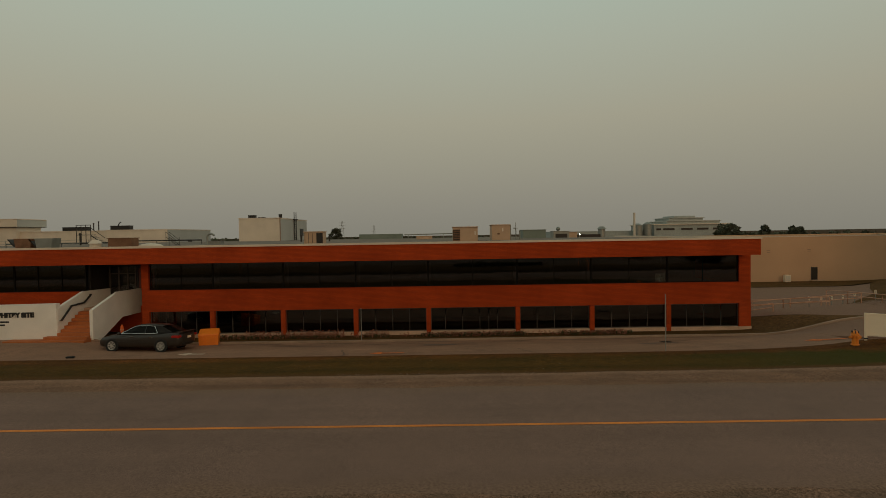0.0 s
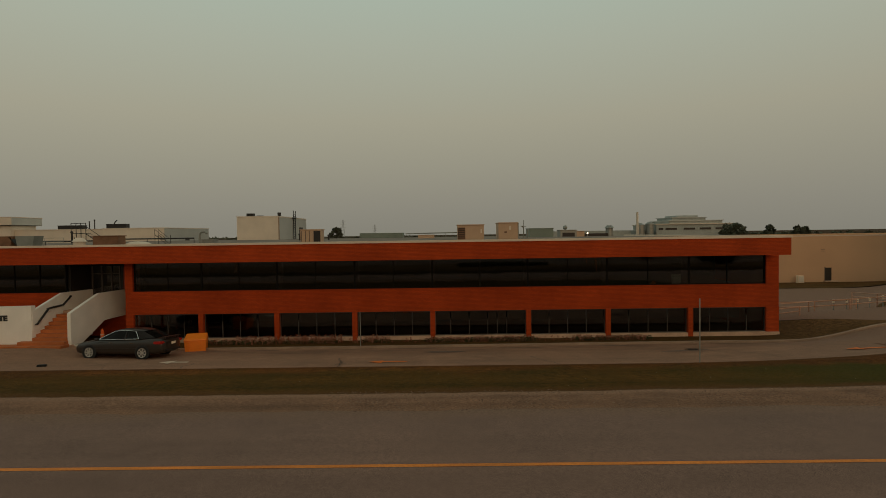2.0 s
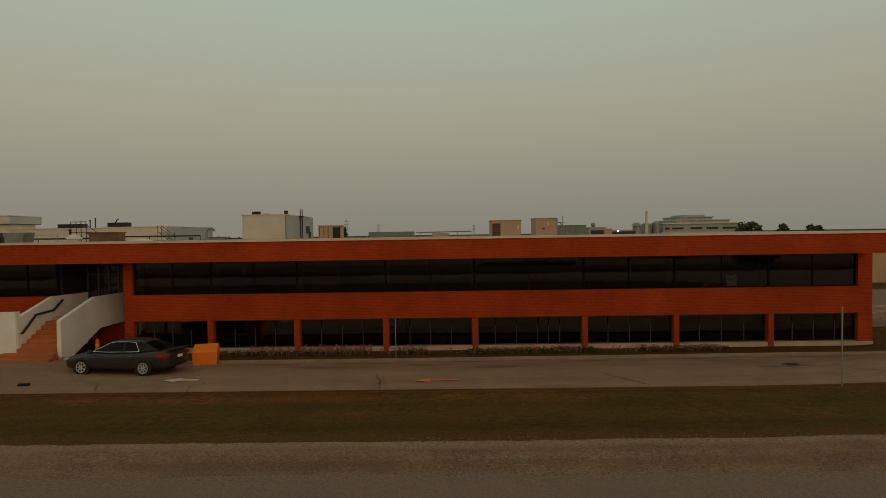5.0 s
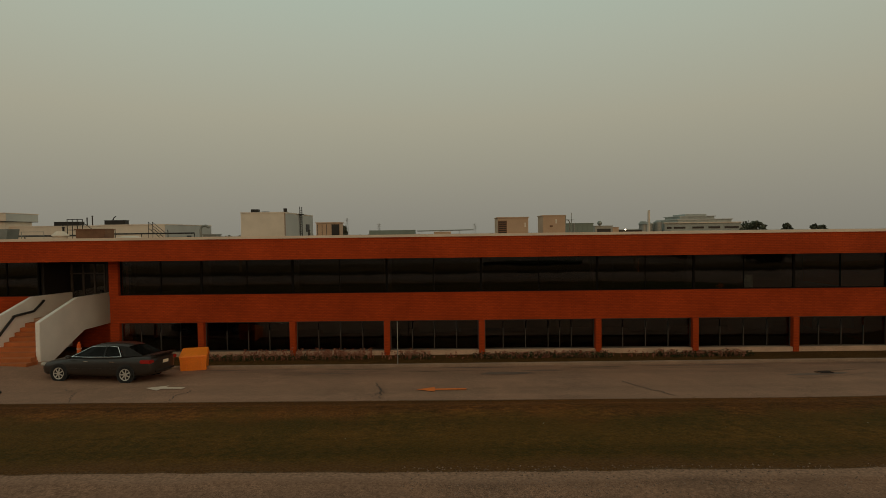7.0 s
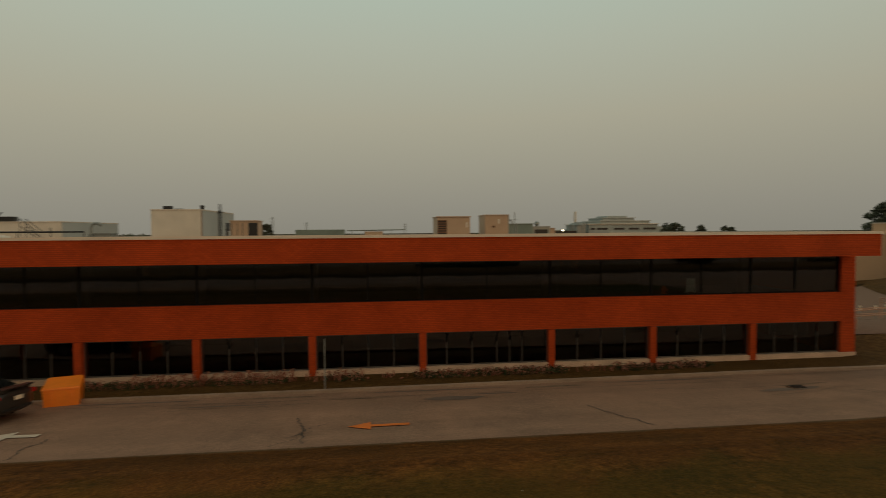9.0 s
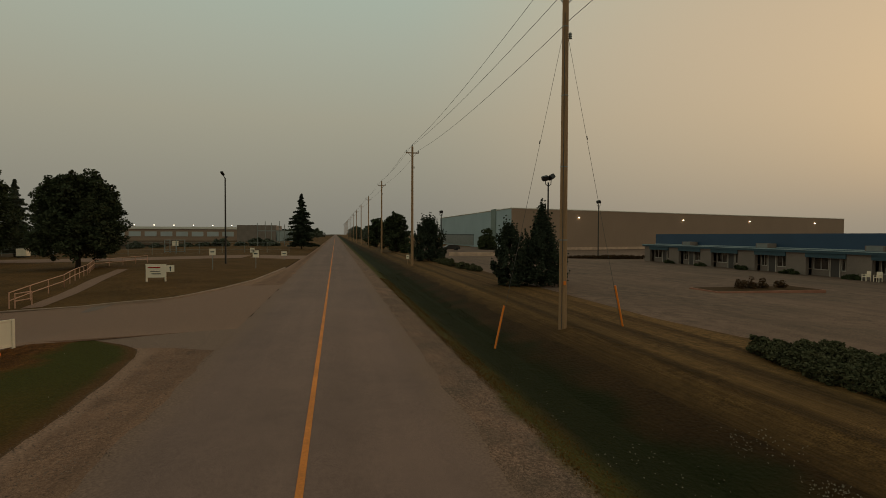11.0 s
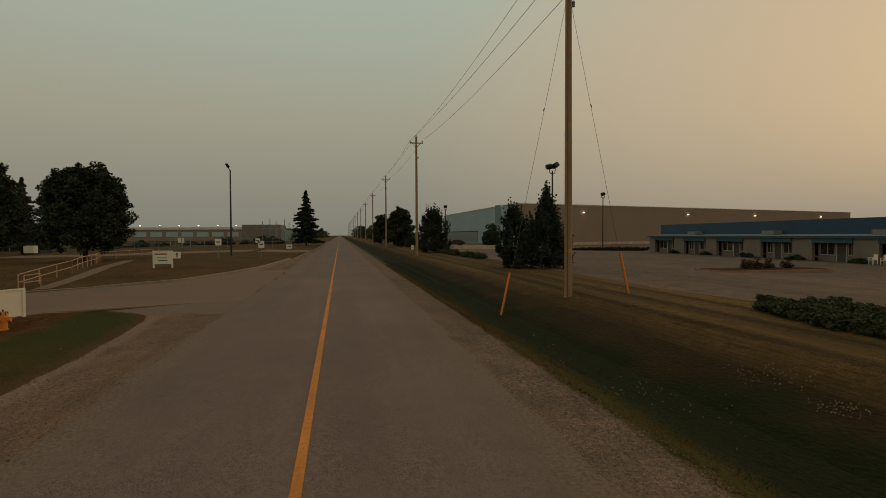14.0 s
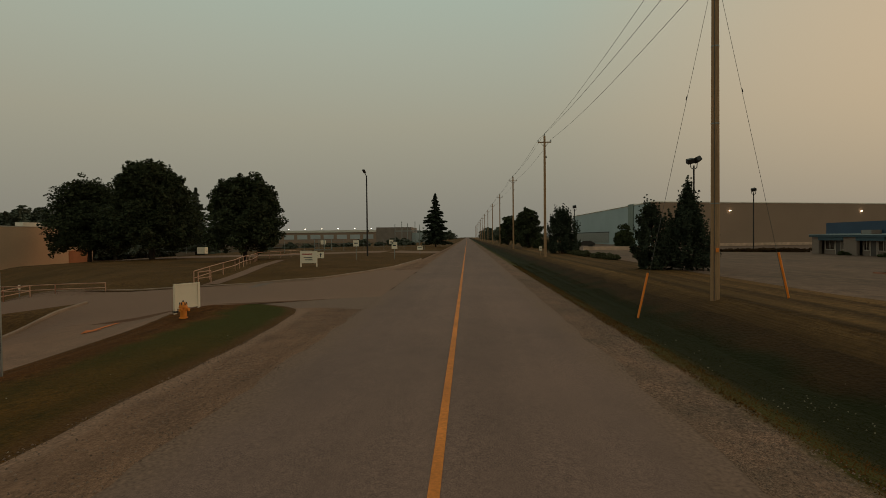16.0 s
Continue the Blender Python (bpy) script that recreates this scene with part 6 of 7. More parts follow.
part("number_plate", box(-2.55, -2.525, -0.16, 0.16, 0.70, 0.82), SIGN_WHITE, car, "blank white plate")
part("grille", box(2.44, 2.49, -0.38, 0.38, 0.48, 0.60, 0.01), BLACK, car)
part("rear_bumper_trim", box(-2.53, -2.48, -0.6, 0.6, 0.40, 0.46), BLACK, car)
bm = bmesh.new()
bm_rod(bm, (0, -0.11, 0), (0, 0.11, 0), 0.33, 0.33, 28)
tyre_me = to_mesh("tyre", bm, RUBBER)
bm = bmesh.new()
bm_rod(bm, (0, 0.06, 0), (0, 0.105, 0), 0.225, 0.225, 24)
disc_me = to_mesh("disc", bm, BLACK)
bm = bmesh.new()
for k in range(24):
    a0, a1 = k * math.tau / 24, (k + 1) * math.tau / 24
    q = [(r * math.cos(a), y, r * math.sin(a)) for a in (a0, a1) for r, y in ((0.235, 0.118), (0.20, 0.110))]
    bm.faces.new([bm.verts.new(q[i]) for i in (0, 1, 3, 2)])
for k in range(7):
    a = k * math.tau / 7
    bm_box(bm, 0.03, 0.215, 0.106, 0.122, -0.024, 0.024, Matrix.Rotation(a, 4, "Y"))
bm_rod(bm, (0, 0.10, 0), (0, 0.128, 0), 0.06, 0.05, 14)
rim_me = to_mesh("rim", bm, ALLOY)
arch_bm = bmesh.new()
bm_rod(arch_bm, (0, 0.02, 0), (0, 0.035, 0), 0.385, 0.385, 28)
arch_me = to_mesh("wheel_arch", arch_bm, BLACK)
for x in (HB, -HB):
    for s in (1, -1):
        wh_ob = new("wheel")
        wh_ob.parent = car
        wh_ob.matrix_basis = pose(x, s * 0.835, 0.33, 0, 0, 0 if s > 0 else 180)
        for nm, me in (("tyre", tyre_me), ("disc", disc_me), ("rim", rim_me)):
            share(nm, me, wh_ob, Matrix.Identity(4))
        share("wheel_arch", arch_me, car, pose(x, s * 0.895, 0.34, 0, 0, 0 if s > 0 else 180))

# ---- grit bin, delineator, paint, drain ----
grit = thing("grit_bin", (-18.13, -3.15, ground_z(-18.13, -3.15)), "bright orange plastic grit bin with sloping lid", "grit bin", turn=16)
grit.scale = (0.86, 0.86, 0.90)
part("tub", prism([(-0.58, 0), (0.58, 0), (0.62, 0.66), (-0.62, 0.66)], -0.42, 0.42), ORANGE, grit)
lid = bmesh.new()
va = [lid.verts.new(p) for p in ((-0.66, -0.47, 0.64), (0.66, -0.47, 0.64), (0.66, 0.47, 0.64), (-0.66, 0.47, 0.64), (-0.64, -0.45, 0.72), (0.64, -0.45, 0.72), (0.60, 0.40, 0.98), (-0.60, 0.40, 0.98))]
for f in ((3, 2, 1, 0), (4, 5, 6, 7), (0, 1, 5, 4), (1, 2, 6, 5), (2, 3, 7, 6), (3, 0, 4, 7)):
    lid.faces.new([va[i] for i in f])
bmesh.ops.bevel(lid, geom=lid.edges[:], offset=0.03, segments=2, affect="EDGES")
part("lid", lid, ORANGE, grit)
for x in (-0.35, 0.35):
    part("rib", box(x - 0.04, x + 0.04, -0.45, -0.40, 0.05, 0.6, 0.01), ORANGE, grit)
cone = thing("delineator", (-23.3, -2.9, ground_z(-23.3, -2.9)), "orange traffic delineator with pale bands", "traffic cone")
part("base", box(-0.22, 0.22, -0.22, 0.22, 0, 0.06, 0.015), RUBBER, cone)
part("post", rod((0, 0, 0.05), (0, 0, 1.05), 0.12, 0.09, 14), RED_ORANGE, cone)
for z in (0.40, 0.60, 0.80):
    part("band", rod((0, 0, z), (0, 0, z + 0.045), 0.122, 0.118, 14), CONCRETE, cone)
part("grip", rod((0, 0, 1.05), (0, 0, 1.14), 0.05, 0.05, 10), RED_ORANGE, cone)
cone.scale = (0.85, 0.85, 0.92)


def paint_arrow(x, y, turn, length, material, label, w=1.0):
    verts, m = [], pose(x, y, 0, 0, 0, turn)
    outline = [(-length / 2, -0.10 * w), (length / 2 - 0.65, -0.10 * w), (length / 2 - 0.65, -0.34 * w), (length / 2, 0.0), (length / 2 - 0.65, 0.34 * w), (length / 2 - 0.65, 0.10 * w), (-length / 2, 0.10 * w)]
    for a, b in outline:
        p = m @ Vector((a, b, 0))
        verts.append((p.x, p.y, ground_z(p.x, p.y) + 0.028))
    me = bpy.data.meshes.new("arrow")
    me.from_pydata(verts, [], [tuple(range(7))])
    flat("painted_arrow", me, material, label, "road marking")


paint_arrow(-7.45, -7.58, 181, 1.75, ORANGE_PAINT, "orange arrow painted on the lane", 1.1)
paint_arrow(13.9, -7.8, 172, 1.9, ORANGE_PAINT, "orange arrow painted on the lane", 1.1)
paint_arrow(-17.40, -7.0, 178, 1.40, WHITE_PAINT, "white arrow painted on the lane", 1.25)
dz = ground_z(7.1, -5.6)
drain = thing("storm_drain", (7.1, -5.6, dz), "rusty cast-iron storm drain in broken asphalt", "drain")
drain.scale = (0.7, 0.45, 1)
part("frame", box(-0.42, 0.42, -0.42, 0.42, -0.05, 0.03, 0.01), RUST, drain)
for k in range(7):
    part("bar", box(-0.34, 0.34, -0.33 + k * 0.10, -0.28 + k * 0.10, 0.03, 0.045), DARK_METAL, drain)
solid("rubber_scrap", box(-0.2, 0.2, -0.09, 0.09, 0, 0.09, 0.03), RUBBER, "black rubber scrap lying on the lane", "debris", at=pose(-23.0, -7.7, ground_z(-23, -7.7) + 0.005, 0, 0, 12))

# cracks and patches in the lane
CRACK = mat("crack_filler", (0.105, 0.068, 0.048), 0.9, vary=0.3, scale=0.4)
PATCH = mat("asphalt_patch", (0.190, 0.116, 0.081), 0.92, vary=0.3, scale=1.0, fine=25, bump=0.5)


def crack(x0, y0, x1, y1, seed, wid=0.03, n=26):
    rng = random.Random(seed)
    verts, faces = [], []
    d = Vector((x1 - x0, y1 - y0, 0))
    nn = Vector((-d.y, d.x, 0)).normalized()
    off = 0.0
    for i in range(n + 1):
        off += rng.uniform(-0.07, 0.07)
        p = Vector((x0, y0, 0)) + d * (i / n) + nn * off
        ww = wid * rng.uniform(0.4, 1.4)
        for s in (-1, 1):
            q = p + nn * ww * s
            verts.append((q.x, q.y, ground_z(q.x, q.y) + 0.016))
    for i in range(n):
        faces.append((2 * i, 2 * i + 2, 2 * i + 3, 2 * i + 1))
    me = bpy.data.meshes.new("crack")
    me.from_pydata(verts, [], faces)
    flat("crack", me, CRACK, "dark irregular crack in the asphalt lane", "crack")


for i, c in enumerate(((-9.4, -9.0, -10.0, -6.4), (-9.9, -8.4, -9.2, -6.9), (-16.2, -9.2, -15.95, -7.4), (-0.75, -6.4, -0.35, -8.9), (8.6, -6.4, 10.4, -8.4), (-27.5, -6.6, -25.8, -4.2), (-30, -7.2, -27.6, -6.7), (-16, -4.2, 6, -4.0),
                       (-6.2, -5.0, -3.8, -4.8), (12, -6.0, 17.5, -7.4), (-18, -3.9, -11, -4.1), (15.6, -10.9, 18, -11.6), (-14.2, -4.9, -9.6, -4.6), (-10.2, -9.1, -9.5, -7.7), (0.6, -8.6, 1.3, -9.2), (2.0, -4.4, 7.5, -4.9), (5.6, -6.2, 8.9, -5.9), (-19.4, -9.1, -20.9, -6.9), (18, -9.5, 27, -8.8), (24.5, -13, 31, -12.4))):
    crack(*c, 300 + i, 0.012 if i not in (0, 2, 3) else 0.022)


for i, c in enumerate(((20, -47, 44, -52), (30, -58, 62, -60), (18, -63, 40, -66), (40, -48, 58, -46), (12, -52, 24, -60), (48, -64, 70, -66), (34, -44, 36, -56), (56, -50, 60, -66))):
    crack(*c, 340 + i, 0.05, 40)


def blot(x, y, rx, ry, seed, material, label):
    rng = random.Random(seed)
    verts = []
    n = 28
    for k in range(n):
        a = k * math.tau / n
        r = 1 + 0.25 * noise.noise((math.cos(a) * 1.6, math.sin(a) * 1.6, seed))
        px, py = x + rx * r * math.cos(a), y + ry * r * math.sin(a)
        verts.append((px, py, ground_z(px, py) + 0.012))
    me = bpy.data.meshes.new("patch")
    me.from_pydata(verts, [], [tuple(range(n))])
    flat("asphalt_patch", me, material, label, "patch")


blot(6.75, -5.75, 1.15, 0.20, 1, PATCH, "dark sunken patch round the storm drain")
blot(-4.9, -4.7, 1.0, 0.25, 2, PATCH, "dark worn patch at the kerb")
DUST = mat("lane_grit", (0.30, 0.185, 0.120), 0.95, vary=0.5, scale=0.6, fine=20, bump=0.5)
for i, (x, y, rx, ry) in enumerate(((-15.5, -3.55, 2.2, 0.07), (-11.0, -3.6, 1.4, 0.10), (-5.5, -3.4, 2.6, 0.06), (-1.0, -3.55, 1.2, 0.11), (3.6, -3.3, 2.4, 0.08), (9.5, -3.2, 2.0, 0.07), (-12.5, -4.5, 1.6, 0.06), (-8.2, -4.2, 1.1, 0.05), (-3.4, -4.25, 0.9, 0.07), (7.7, -5.2, 0.8, 0.09))):
    blot(x, y, rx, ry, 20 + i, DUST if i % 2 else PATCH, "gritty worn streak along the kerb" if i % 2 else "dark worn streak along the kerb")
blot(26.5, -10.2, 3.2, 0.5, 3, PATCH, "dark worn patch at the junction")

# slim sign posts
for x, y, h, lab in ((-9.4, -2.97, 1.95, "slim grey steel post on the lawn strip"), (4.45, -12.12, 2.35, "slim grey steel post on the verge")):
    bm = bmesh.new()
    z = ground_z(x, y)
    bm_box(bm, -0.018, 0.018, -0.008, 0.0, -0.2, h)
    bm_box(bm, -0.018, -0.012, 0.0, 0.022, -0.2, h)
    bm_box(bm, 0.012, 0.018, 0.0, 0.022, -0.2, h)
    solid("steel_post", bm, GREY_METAL, lab, "post", "slim posts", at=pose(x, y, z))

# ---- hydrant and white board ----
hy = thing("fire_hydrant", (12.06, -12.2, ground_z(12.06, -12.2)), "yellow-orange fire hydrant on the grass verge", "fire hydrant")
hy.scale = (0.88, 0.88, 0.86)
bm = bmesh.new()
prof = [(0, 0.17), (0.05, 0.17), (0.055, 0.135), (0.44, 0.128), (0.45, 0.175), (0.50, 0.175), (0.51, 0.155), (0.57, 0.15), (0.63, 0.125), (0.67, 0.085), (0.69, 0.045)]
for (z0, a), (z1, b) in zip(prof, prof[1:]):
    bm_rod(bm, (0, 0, z0), (0, 0, z1), a, b, 18)
part("barrel", bm, HYDRANT, hy)
part("top_nut", rod((0, 0, 0.69), (0, 0, 0.76), 0.032, 0.028, 5), DARK_METAL, hy, "dark operating nut")
for ax in ((1, 0), (-1, 0), (0, -1)):
    bm = bmesh.new()
    d = Vector((*ax, 0))
    bm_rod(bm, d * 0.1 + Vector((0, 0, 0.38)), d * 0.22 + Vector((0, 0, 0.38)), 0.058, 0.058, 12)
    bm_rod(bm, d * 0.22 + Vector((0, 0, 0.38)), d * 0.25 + Vector((0, 0, 0.38)), 0.072, 0.072, 8)
    part("nozzle_cap", bm, HYDRANT, hy)
for k in range(6):
    a = k * math.tau / 6
    part("bolt", rod((0.135 * math.cos(a), 0.135 * math.sin(a), 0.57), (0.125 * math.cos(a), 0.125 * math.sin(a), 0.68), 0.026, 0.02), DARK_METAL, hy)
bz = ground_z(13.62, -11.52)
board = thing("white_board_sign", (13.62, -11.52, bz), "white blank board sign between two white posts", "sign", turn=-30)
part("panel", box(-0.44, 0.44, -0.015, 0.015, 0.20, 1.01, 0.004), SIGN_WHITE, board)
for x in (-0.49, 0.49):
    p = part("post", box(x - 0.05, x + 0.05, -0.05, 0.05, -0.25, 1.08, 0.008), SIGN_WHITE, board)
    part("foot", box(x - 0.08, x + 0.08, -0.08, 0.08, -0.02, 0.035, 0.01), DARK_METAL, p)
part("top_rail", box(-0.44, 0.44, -0.035, 0.035, 1.01, 1.07, 0.006), SIGN_WHITE, board)
part("bottom_rail", box(-0.44, 0.44, -0.035, 0.035, 0.12, 0.20, 0.006), SIGN_WHITE, board)

# ---- rails and ramp by the mound ----


def rail_fence(pts, h, label, material, mid=True, every=2.0, group="salmon rails", tops=None):
    t = thing("rail_fence", (pts[0][0], pts[0][1], ground_z(*pts[0])), label, "railing", group)
    o = Vector((pts[0][0], pts[0][1], ground_z(*pts[0])))
    for i, ((ax, ay), (bx, by)) in enumerate(zip(pts, pts[1:])):
        n = max(1, round(math.hypot(bx - ax, by - ay) / every))
        last = None
        for k in range(n + 1):
            x, y = ax + (bx - ax) * k / n, ay + (by - ay) * k / n
            base = Vector((x, y, ground_z(x, y))) - o
            top = base + Vector((0, 0, h))
            if tops:
                top.z = tops[i] + (tops[i + 1] - tops[i]) * k / n - o.z
            part("post", rod(base - Vector((0, 0, 0.1)), top, 0.032), material, t)
            if last is not None:
                for z in ((0, h * 0.48) if mid else (0,)):
                    part("rail", rod(last - Vector((0, 0, z)), top - Vector((0, 0, z)), 0.03), material, t)
            last = top
    return t


rail_fence([(25.0, -0.45), (25.1, 2.8), (25.4, 6.4), (26.6, 10.4)], 0.62, "low salmon pipe rail along the mound", RAIL_PAINT, every=3.6, tops=(-0.14, -0.23, -0.40, -0.75))
rail_fence([(25.3, 8.2), (20.0, 9.4), (15.6, 9.8)], 0.75, "low salmon pipe rail across the yard", RAIL_PAINT, every=2.4)
rail_fence([(15.3, 6.6), (20.5, 6.2), (24.6, 4.0)], 0.7, "low salmon pipe rail before the yard", RAIL_PAINT, every=2.6)
rail_fence([(15.2, 4.9), (18.2, 3.6)], 0.6, "short low salmon pipe rail at the corner", RAIL_PAINT, every=1.8)
rail_fence([(26.1, -5.4), (34, -4.6), (46, -1.2), (58, 3.0), (68, 0.8)], 0.90, "salmon pipe railing along the sloping footpath", RAIL_PAINT, every=2.6)
rail_fence([(26.15, -5.65), (26.9, -6.1)], 0.82, "short salmon end rail of the footpath", RAIL_PAINT, every=1.2)
verts, faces = [], []
for i in range(31):
    f = i / 30
    x = 26.0 + 27 * f
    y = lerp_table([(26.0, -5.7), (30.4, -5.5), (34.5, -4.9), (46, -2.4), (53, -0.8)], x)
    for s in (-0.5, 0.5):
        verts.append((x + s * 0.28, y - s * 0.96 - 0.8, ground_z(x + s * 0.28, y - s * 0.96 - 0.8) + 0.05))
for i in range(30):
    faces.append((2 * i, 2 * i + 1, 2 * i + 3, 2 * i + 2))
me = bpy.data.meshes.new("footpath")
me.from_pydata(verts, [], faces)
flat("footpath", me, LOT, "pale concrete footpath beside the railing", "footpath")
# kerb round the mound
MOUND_KERB = [(28.0, 10.0), (26.5, 6.0), (25.4, 1.1), (24.75, -2.6), (25.2, -6.5), (25.5, -9.8), (25.95, -12.6), (26.8, -13.5), (28.3, -14.15), (32.0, -15.3), (38.2, -16.4), (55.0, -17.35)]
bm = bmesh.new()
prev = None
for (ax, ay), (bx, by) in zip(MOUND_KERB, MOUND_KERB[1:]):
    n = max(2, int(math.hypot(bx - ax, by - ay) / 0.6))
    side = Vector((by - ay, ax - bx, 0)).normalized() * -1.0
    for k in range(n):
        x, y = ax + (bx - ax) * k / n, ay + (by - ay) * k / n
        z = ground_z(x, y)
        ring = [bm.verts.new((x + side.x * d, y + side.y * d, z + dz)) for d, dz in ((-0.02, -0.1), (0.0, 0.09), (0.14, 0.10), (0.16, -0.1))]
        if prev:
            for m in range(3):
                bm.faces.new((prev[m], ring[m], ring[m + 1], prev[m + 1]))
        prev = ring
solid("kerb", bm, KERB, "low worn kerb round the grass mound", "kerb", kind="structure")


unit = thing("wall_unit", (46.4, 47.3, ground_z(46.4, 47.3)), "pale cabinet on the grass by the beige wall", "utility cabinet")
part("cabinet", box(-0.42, 0.42, -0.3, 0.3, 0, 1.05, 0.02), SIGN_WHITE, unit)
part("door", box(-0.34, 0.34, -0.32, -0.301, 0.1, 0.95), WHITE_METAL, unit)


def post_sign(x, y, h, boards, label, turn=-90, group="small white signs", post=GREY_METAL):
    t = thing("post_sign", (x, y, ground_z(x, y)), label, "sign", group, turn=turn)
    part("post", box(-0.03, 0.03, -0.02, 0.02, -0.2, h), post, t)
    for cx, cz, w, hh in boards:
        p = part("panel", box(cx - w / 2, cx + w / 2, -0.045, -0.021, cz - hh / 2, cz + hh / 2), SIGN_WHITE, t)
        part("text_bar", box(cx - w * 0.3, cx + w * 0.3, -0.052, -0.046, cz - hh * 0.06, cz + hh * 0.10), BLACK, p)
    return t


post_sign(49.7, -10.8, 2.0, [(0, 1.75, 0.6, 0.65)], "small white sign on a slim post")
post_sign(53.1, -14.4, 2.0, [(0, 1.55, 0.62, 0.75), (-0.35, 1.95, 0.45, 0.5)], "two white signs on one slim post")
post_sign(72.0, -15.6, 1.3, [(0, 0.95, 0.8, 0.6)], "low white sign beside the road")
post_sign(58.0, -31.2, 1.2, [(0, 0.9, 0.35, 0.5)], "small white marker before the pole", post=WOOD_POLE)
for x, y in ((25.6, 11.0), (26.2, 10.4), (27.2, 10.6), (27.6, 9.9), (27.8, 8.9), (29.2, 8.6)):
    post_sign(x, y, 0.95, [(0, 0.78, 0.13, 0.30)], "low white marker post on the grass", turn=-35)
s2 = thing("direction_sign", (36.3, -9.68, ground_z(36.3, -9.68)), "white site direction board with red and black lines", "sign", turn=-90)
part("panel", box(-0.68, 0.68, -0.03, 0.03, 0.32, 1.25), SIGN_WHITE, s2)
for x in (-0.64, 0.64):
    part("post", box(x - 0.05, x + 0.05, -0.05, 0.05, -0.2, 1.30), SIGN_WHITE, s2)
part("top_rail", box(-0.7, 0.7, -0.04, 0.04, 1.25, 1.31), SIGN_WHITE, s2)
part("text_bar", box(-0.55, 0.30, -0.045, -0.031, 1.02, 1.10), RED_LENS, s2)
part("text_bar", box(-0.40, 0.30, -0.045, -0.031, 0.76, 0.80), BLACK, s2)
part("text_bar", box(-0.30, 0.32, -0.045, -0.031, 0.56, 0.62), BLACK, s2)
p = part("arrow_panel", box(0.72, 1.25, -0.03, 0.0, 0.72, 1.22), SIGN_WHITE, s2, "white arrow panel")
bm = bmesh.new()
vs = [bm.verts.new((0.985 + a, -0.036, 0.97 + b)) for a, b in ((-0.035, -0.18), (0.035, -0.18), (0.035, 0.04), (0.10, 0.04), (0, 0.18), (-0.10, 0.04), (-0.035, 0.04))]
bm.faces.new(vs)
part("arrow", bm, BLACK, p)

# ---- street lamp ----
lz = ground_z(60, -10.1)
sl = thing("street_lamp", (60, -10.1, lz), "tall dark street lamp with short arm", "street lamp", turn=170)
part("pole", rod((0, 0, -0.3), (0, 0, 10.0), 0.11, 0.075, 12), DARK_METAL, sl)
part("arm", rod((0, 0, 9.9), (0.75, 0.0, 10.35), 0.05, 0.05, 8), DARK_METAL, sl)
o = part("lamp_head", box(-0.12, 0.55, -0.16, 0.16, -0.08, 0.10, 0.04), DARK_METAL, sl)
o.matrix_basis = pose(0.62, 0, 10.32, 0, -28, 0)
part("control_box", box(-0.35, -0.12, -0.1, 0.1, 3.0, 3.25), DARK_METAL, sl)

# ---- far to the north-east ----
t = thing("white_trailer", (100, 30.7, ground_z(100, 30.7)), "small white site trailer behind the trees", "trailer")
part("body", box(-0.7, 0.7, -0.8, 0.8, 0.3, 1.6, 0.04), SIGN_WHITE, t)
part("chassis", box(-0.6, 0.6, -0.7, 0.7, 0.0, 0.3), DARK_METAL, t)
verts, faces = [], []
for i in range(41):
    y = -17.8 + 70 * i / 40
    for x in (76, 79, 82, 85, 88):
        verts.append((x, y, ground_z(x, y) + 0.035))
for i in range(40):
    for k in range(4):
        p = i * 5 + k
        faces.append((p, p + 1, p + 6, p + 5))
me = bpy.data.meshes.new("cross_drive")
me.from_pydata(verts, [], faces)
flat("cross_drive", me, LOT, "pale asphalt drive crossing behind the mound", "road")
gate = thing("fence_gate", (112, 9.4, ground_z(112, 9.4)), "grey steel fence gate with posts", "gate")
for y in (-1.9, -0.3, 0.9, 1.9):
    part("post", rod((0, y, -0.2), (0, y, 2.7), 0.09), GREY_METAL, gate)
part("rail", rod((0, -1.9, 2.6), (0, 1.9, 2.6), 0.06), GREY_METAL, gate)
part("rail", rod((0, -1.9, 0.3), (0, 1.9, 0.3), 0.05), GREY_METAL, gate)
part("panel", box(-0.03, 0.03, -0.7, 0.5, 1.4, 2.4), SIGN_WHITE, gate)
fence = thing("mesh_fence", (100, 0, ground_z(100, 0)), "long grey wire mesh fence", "fence")
fx = [(-14 + 4.0 * k) for k in range(16)]
for y in fx:
    part("post", rod((0, y, -0.3), (0, y, 2.1), 0.04, 0.04, 6), GREY_METAL, fence)
for z in (0.1, 0.75, 1.4, 2.05):
    part("wire", rod((0, -14, z), (0, 46, z), 0.012, 0.012, 5), GREY_METAL, fence)
hall = thing("long_depot", (316, 30, 0), "far long white depot with roof lamps", "depot")
part("wall", box(0, 40, 0, 75, -0.3, 6.0), BROWN_CLAD, hall)
part("roof", box(-0.5, 40.5, -0.5, 75.5, 6.0, 7.3), WHITE_METAL, hall)
for k in range(9):
    part("dock_door", box(-0.15, 0.0, 3.5 + k * 8, 9.5 + k * 8, 2.0, 4.6), GREY_CLAD, hall)
for y in (4, 14, 24, 34, 44, 54, 64, 72):
    part("roof_lamp", box(-0.6, -0.2, y + 0.35, y + 0.78, 8.0, 8.3), LIT, hall, "lit roof floodlight")
    part("lamp_stand", box(-0.65, -0.45, y + 0.45, y + 0.65, 7.3, 8.0), GREY_METAL, hall)
h2 = thing("grey_depot", (270, 6, 0), "far grey flat-roofed depot", "depot")
part("wall", box(0, 30, 0, 18, -0.3, 7.8), BLOCK, h2)
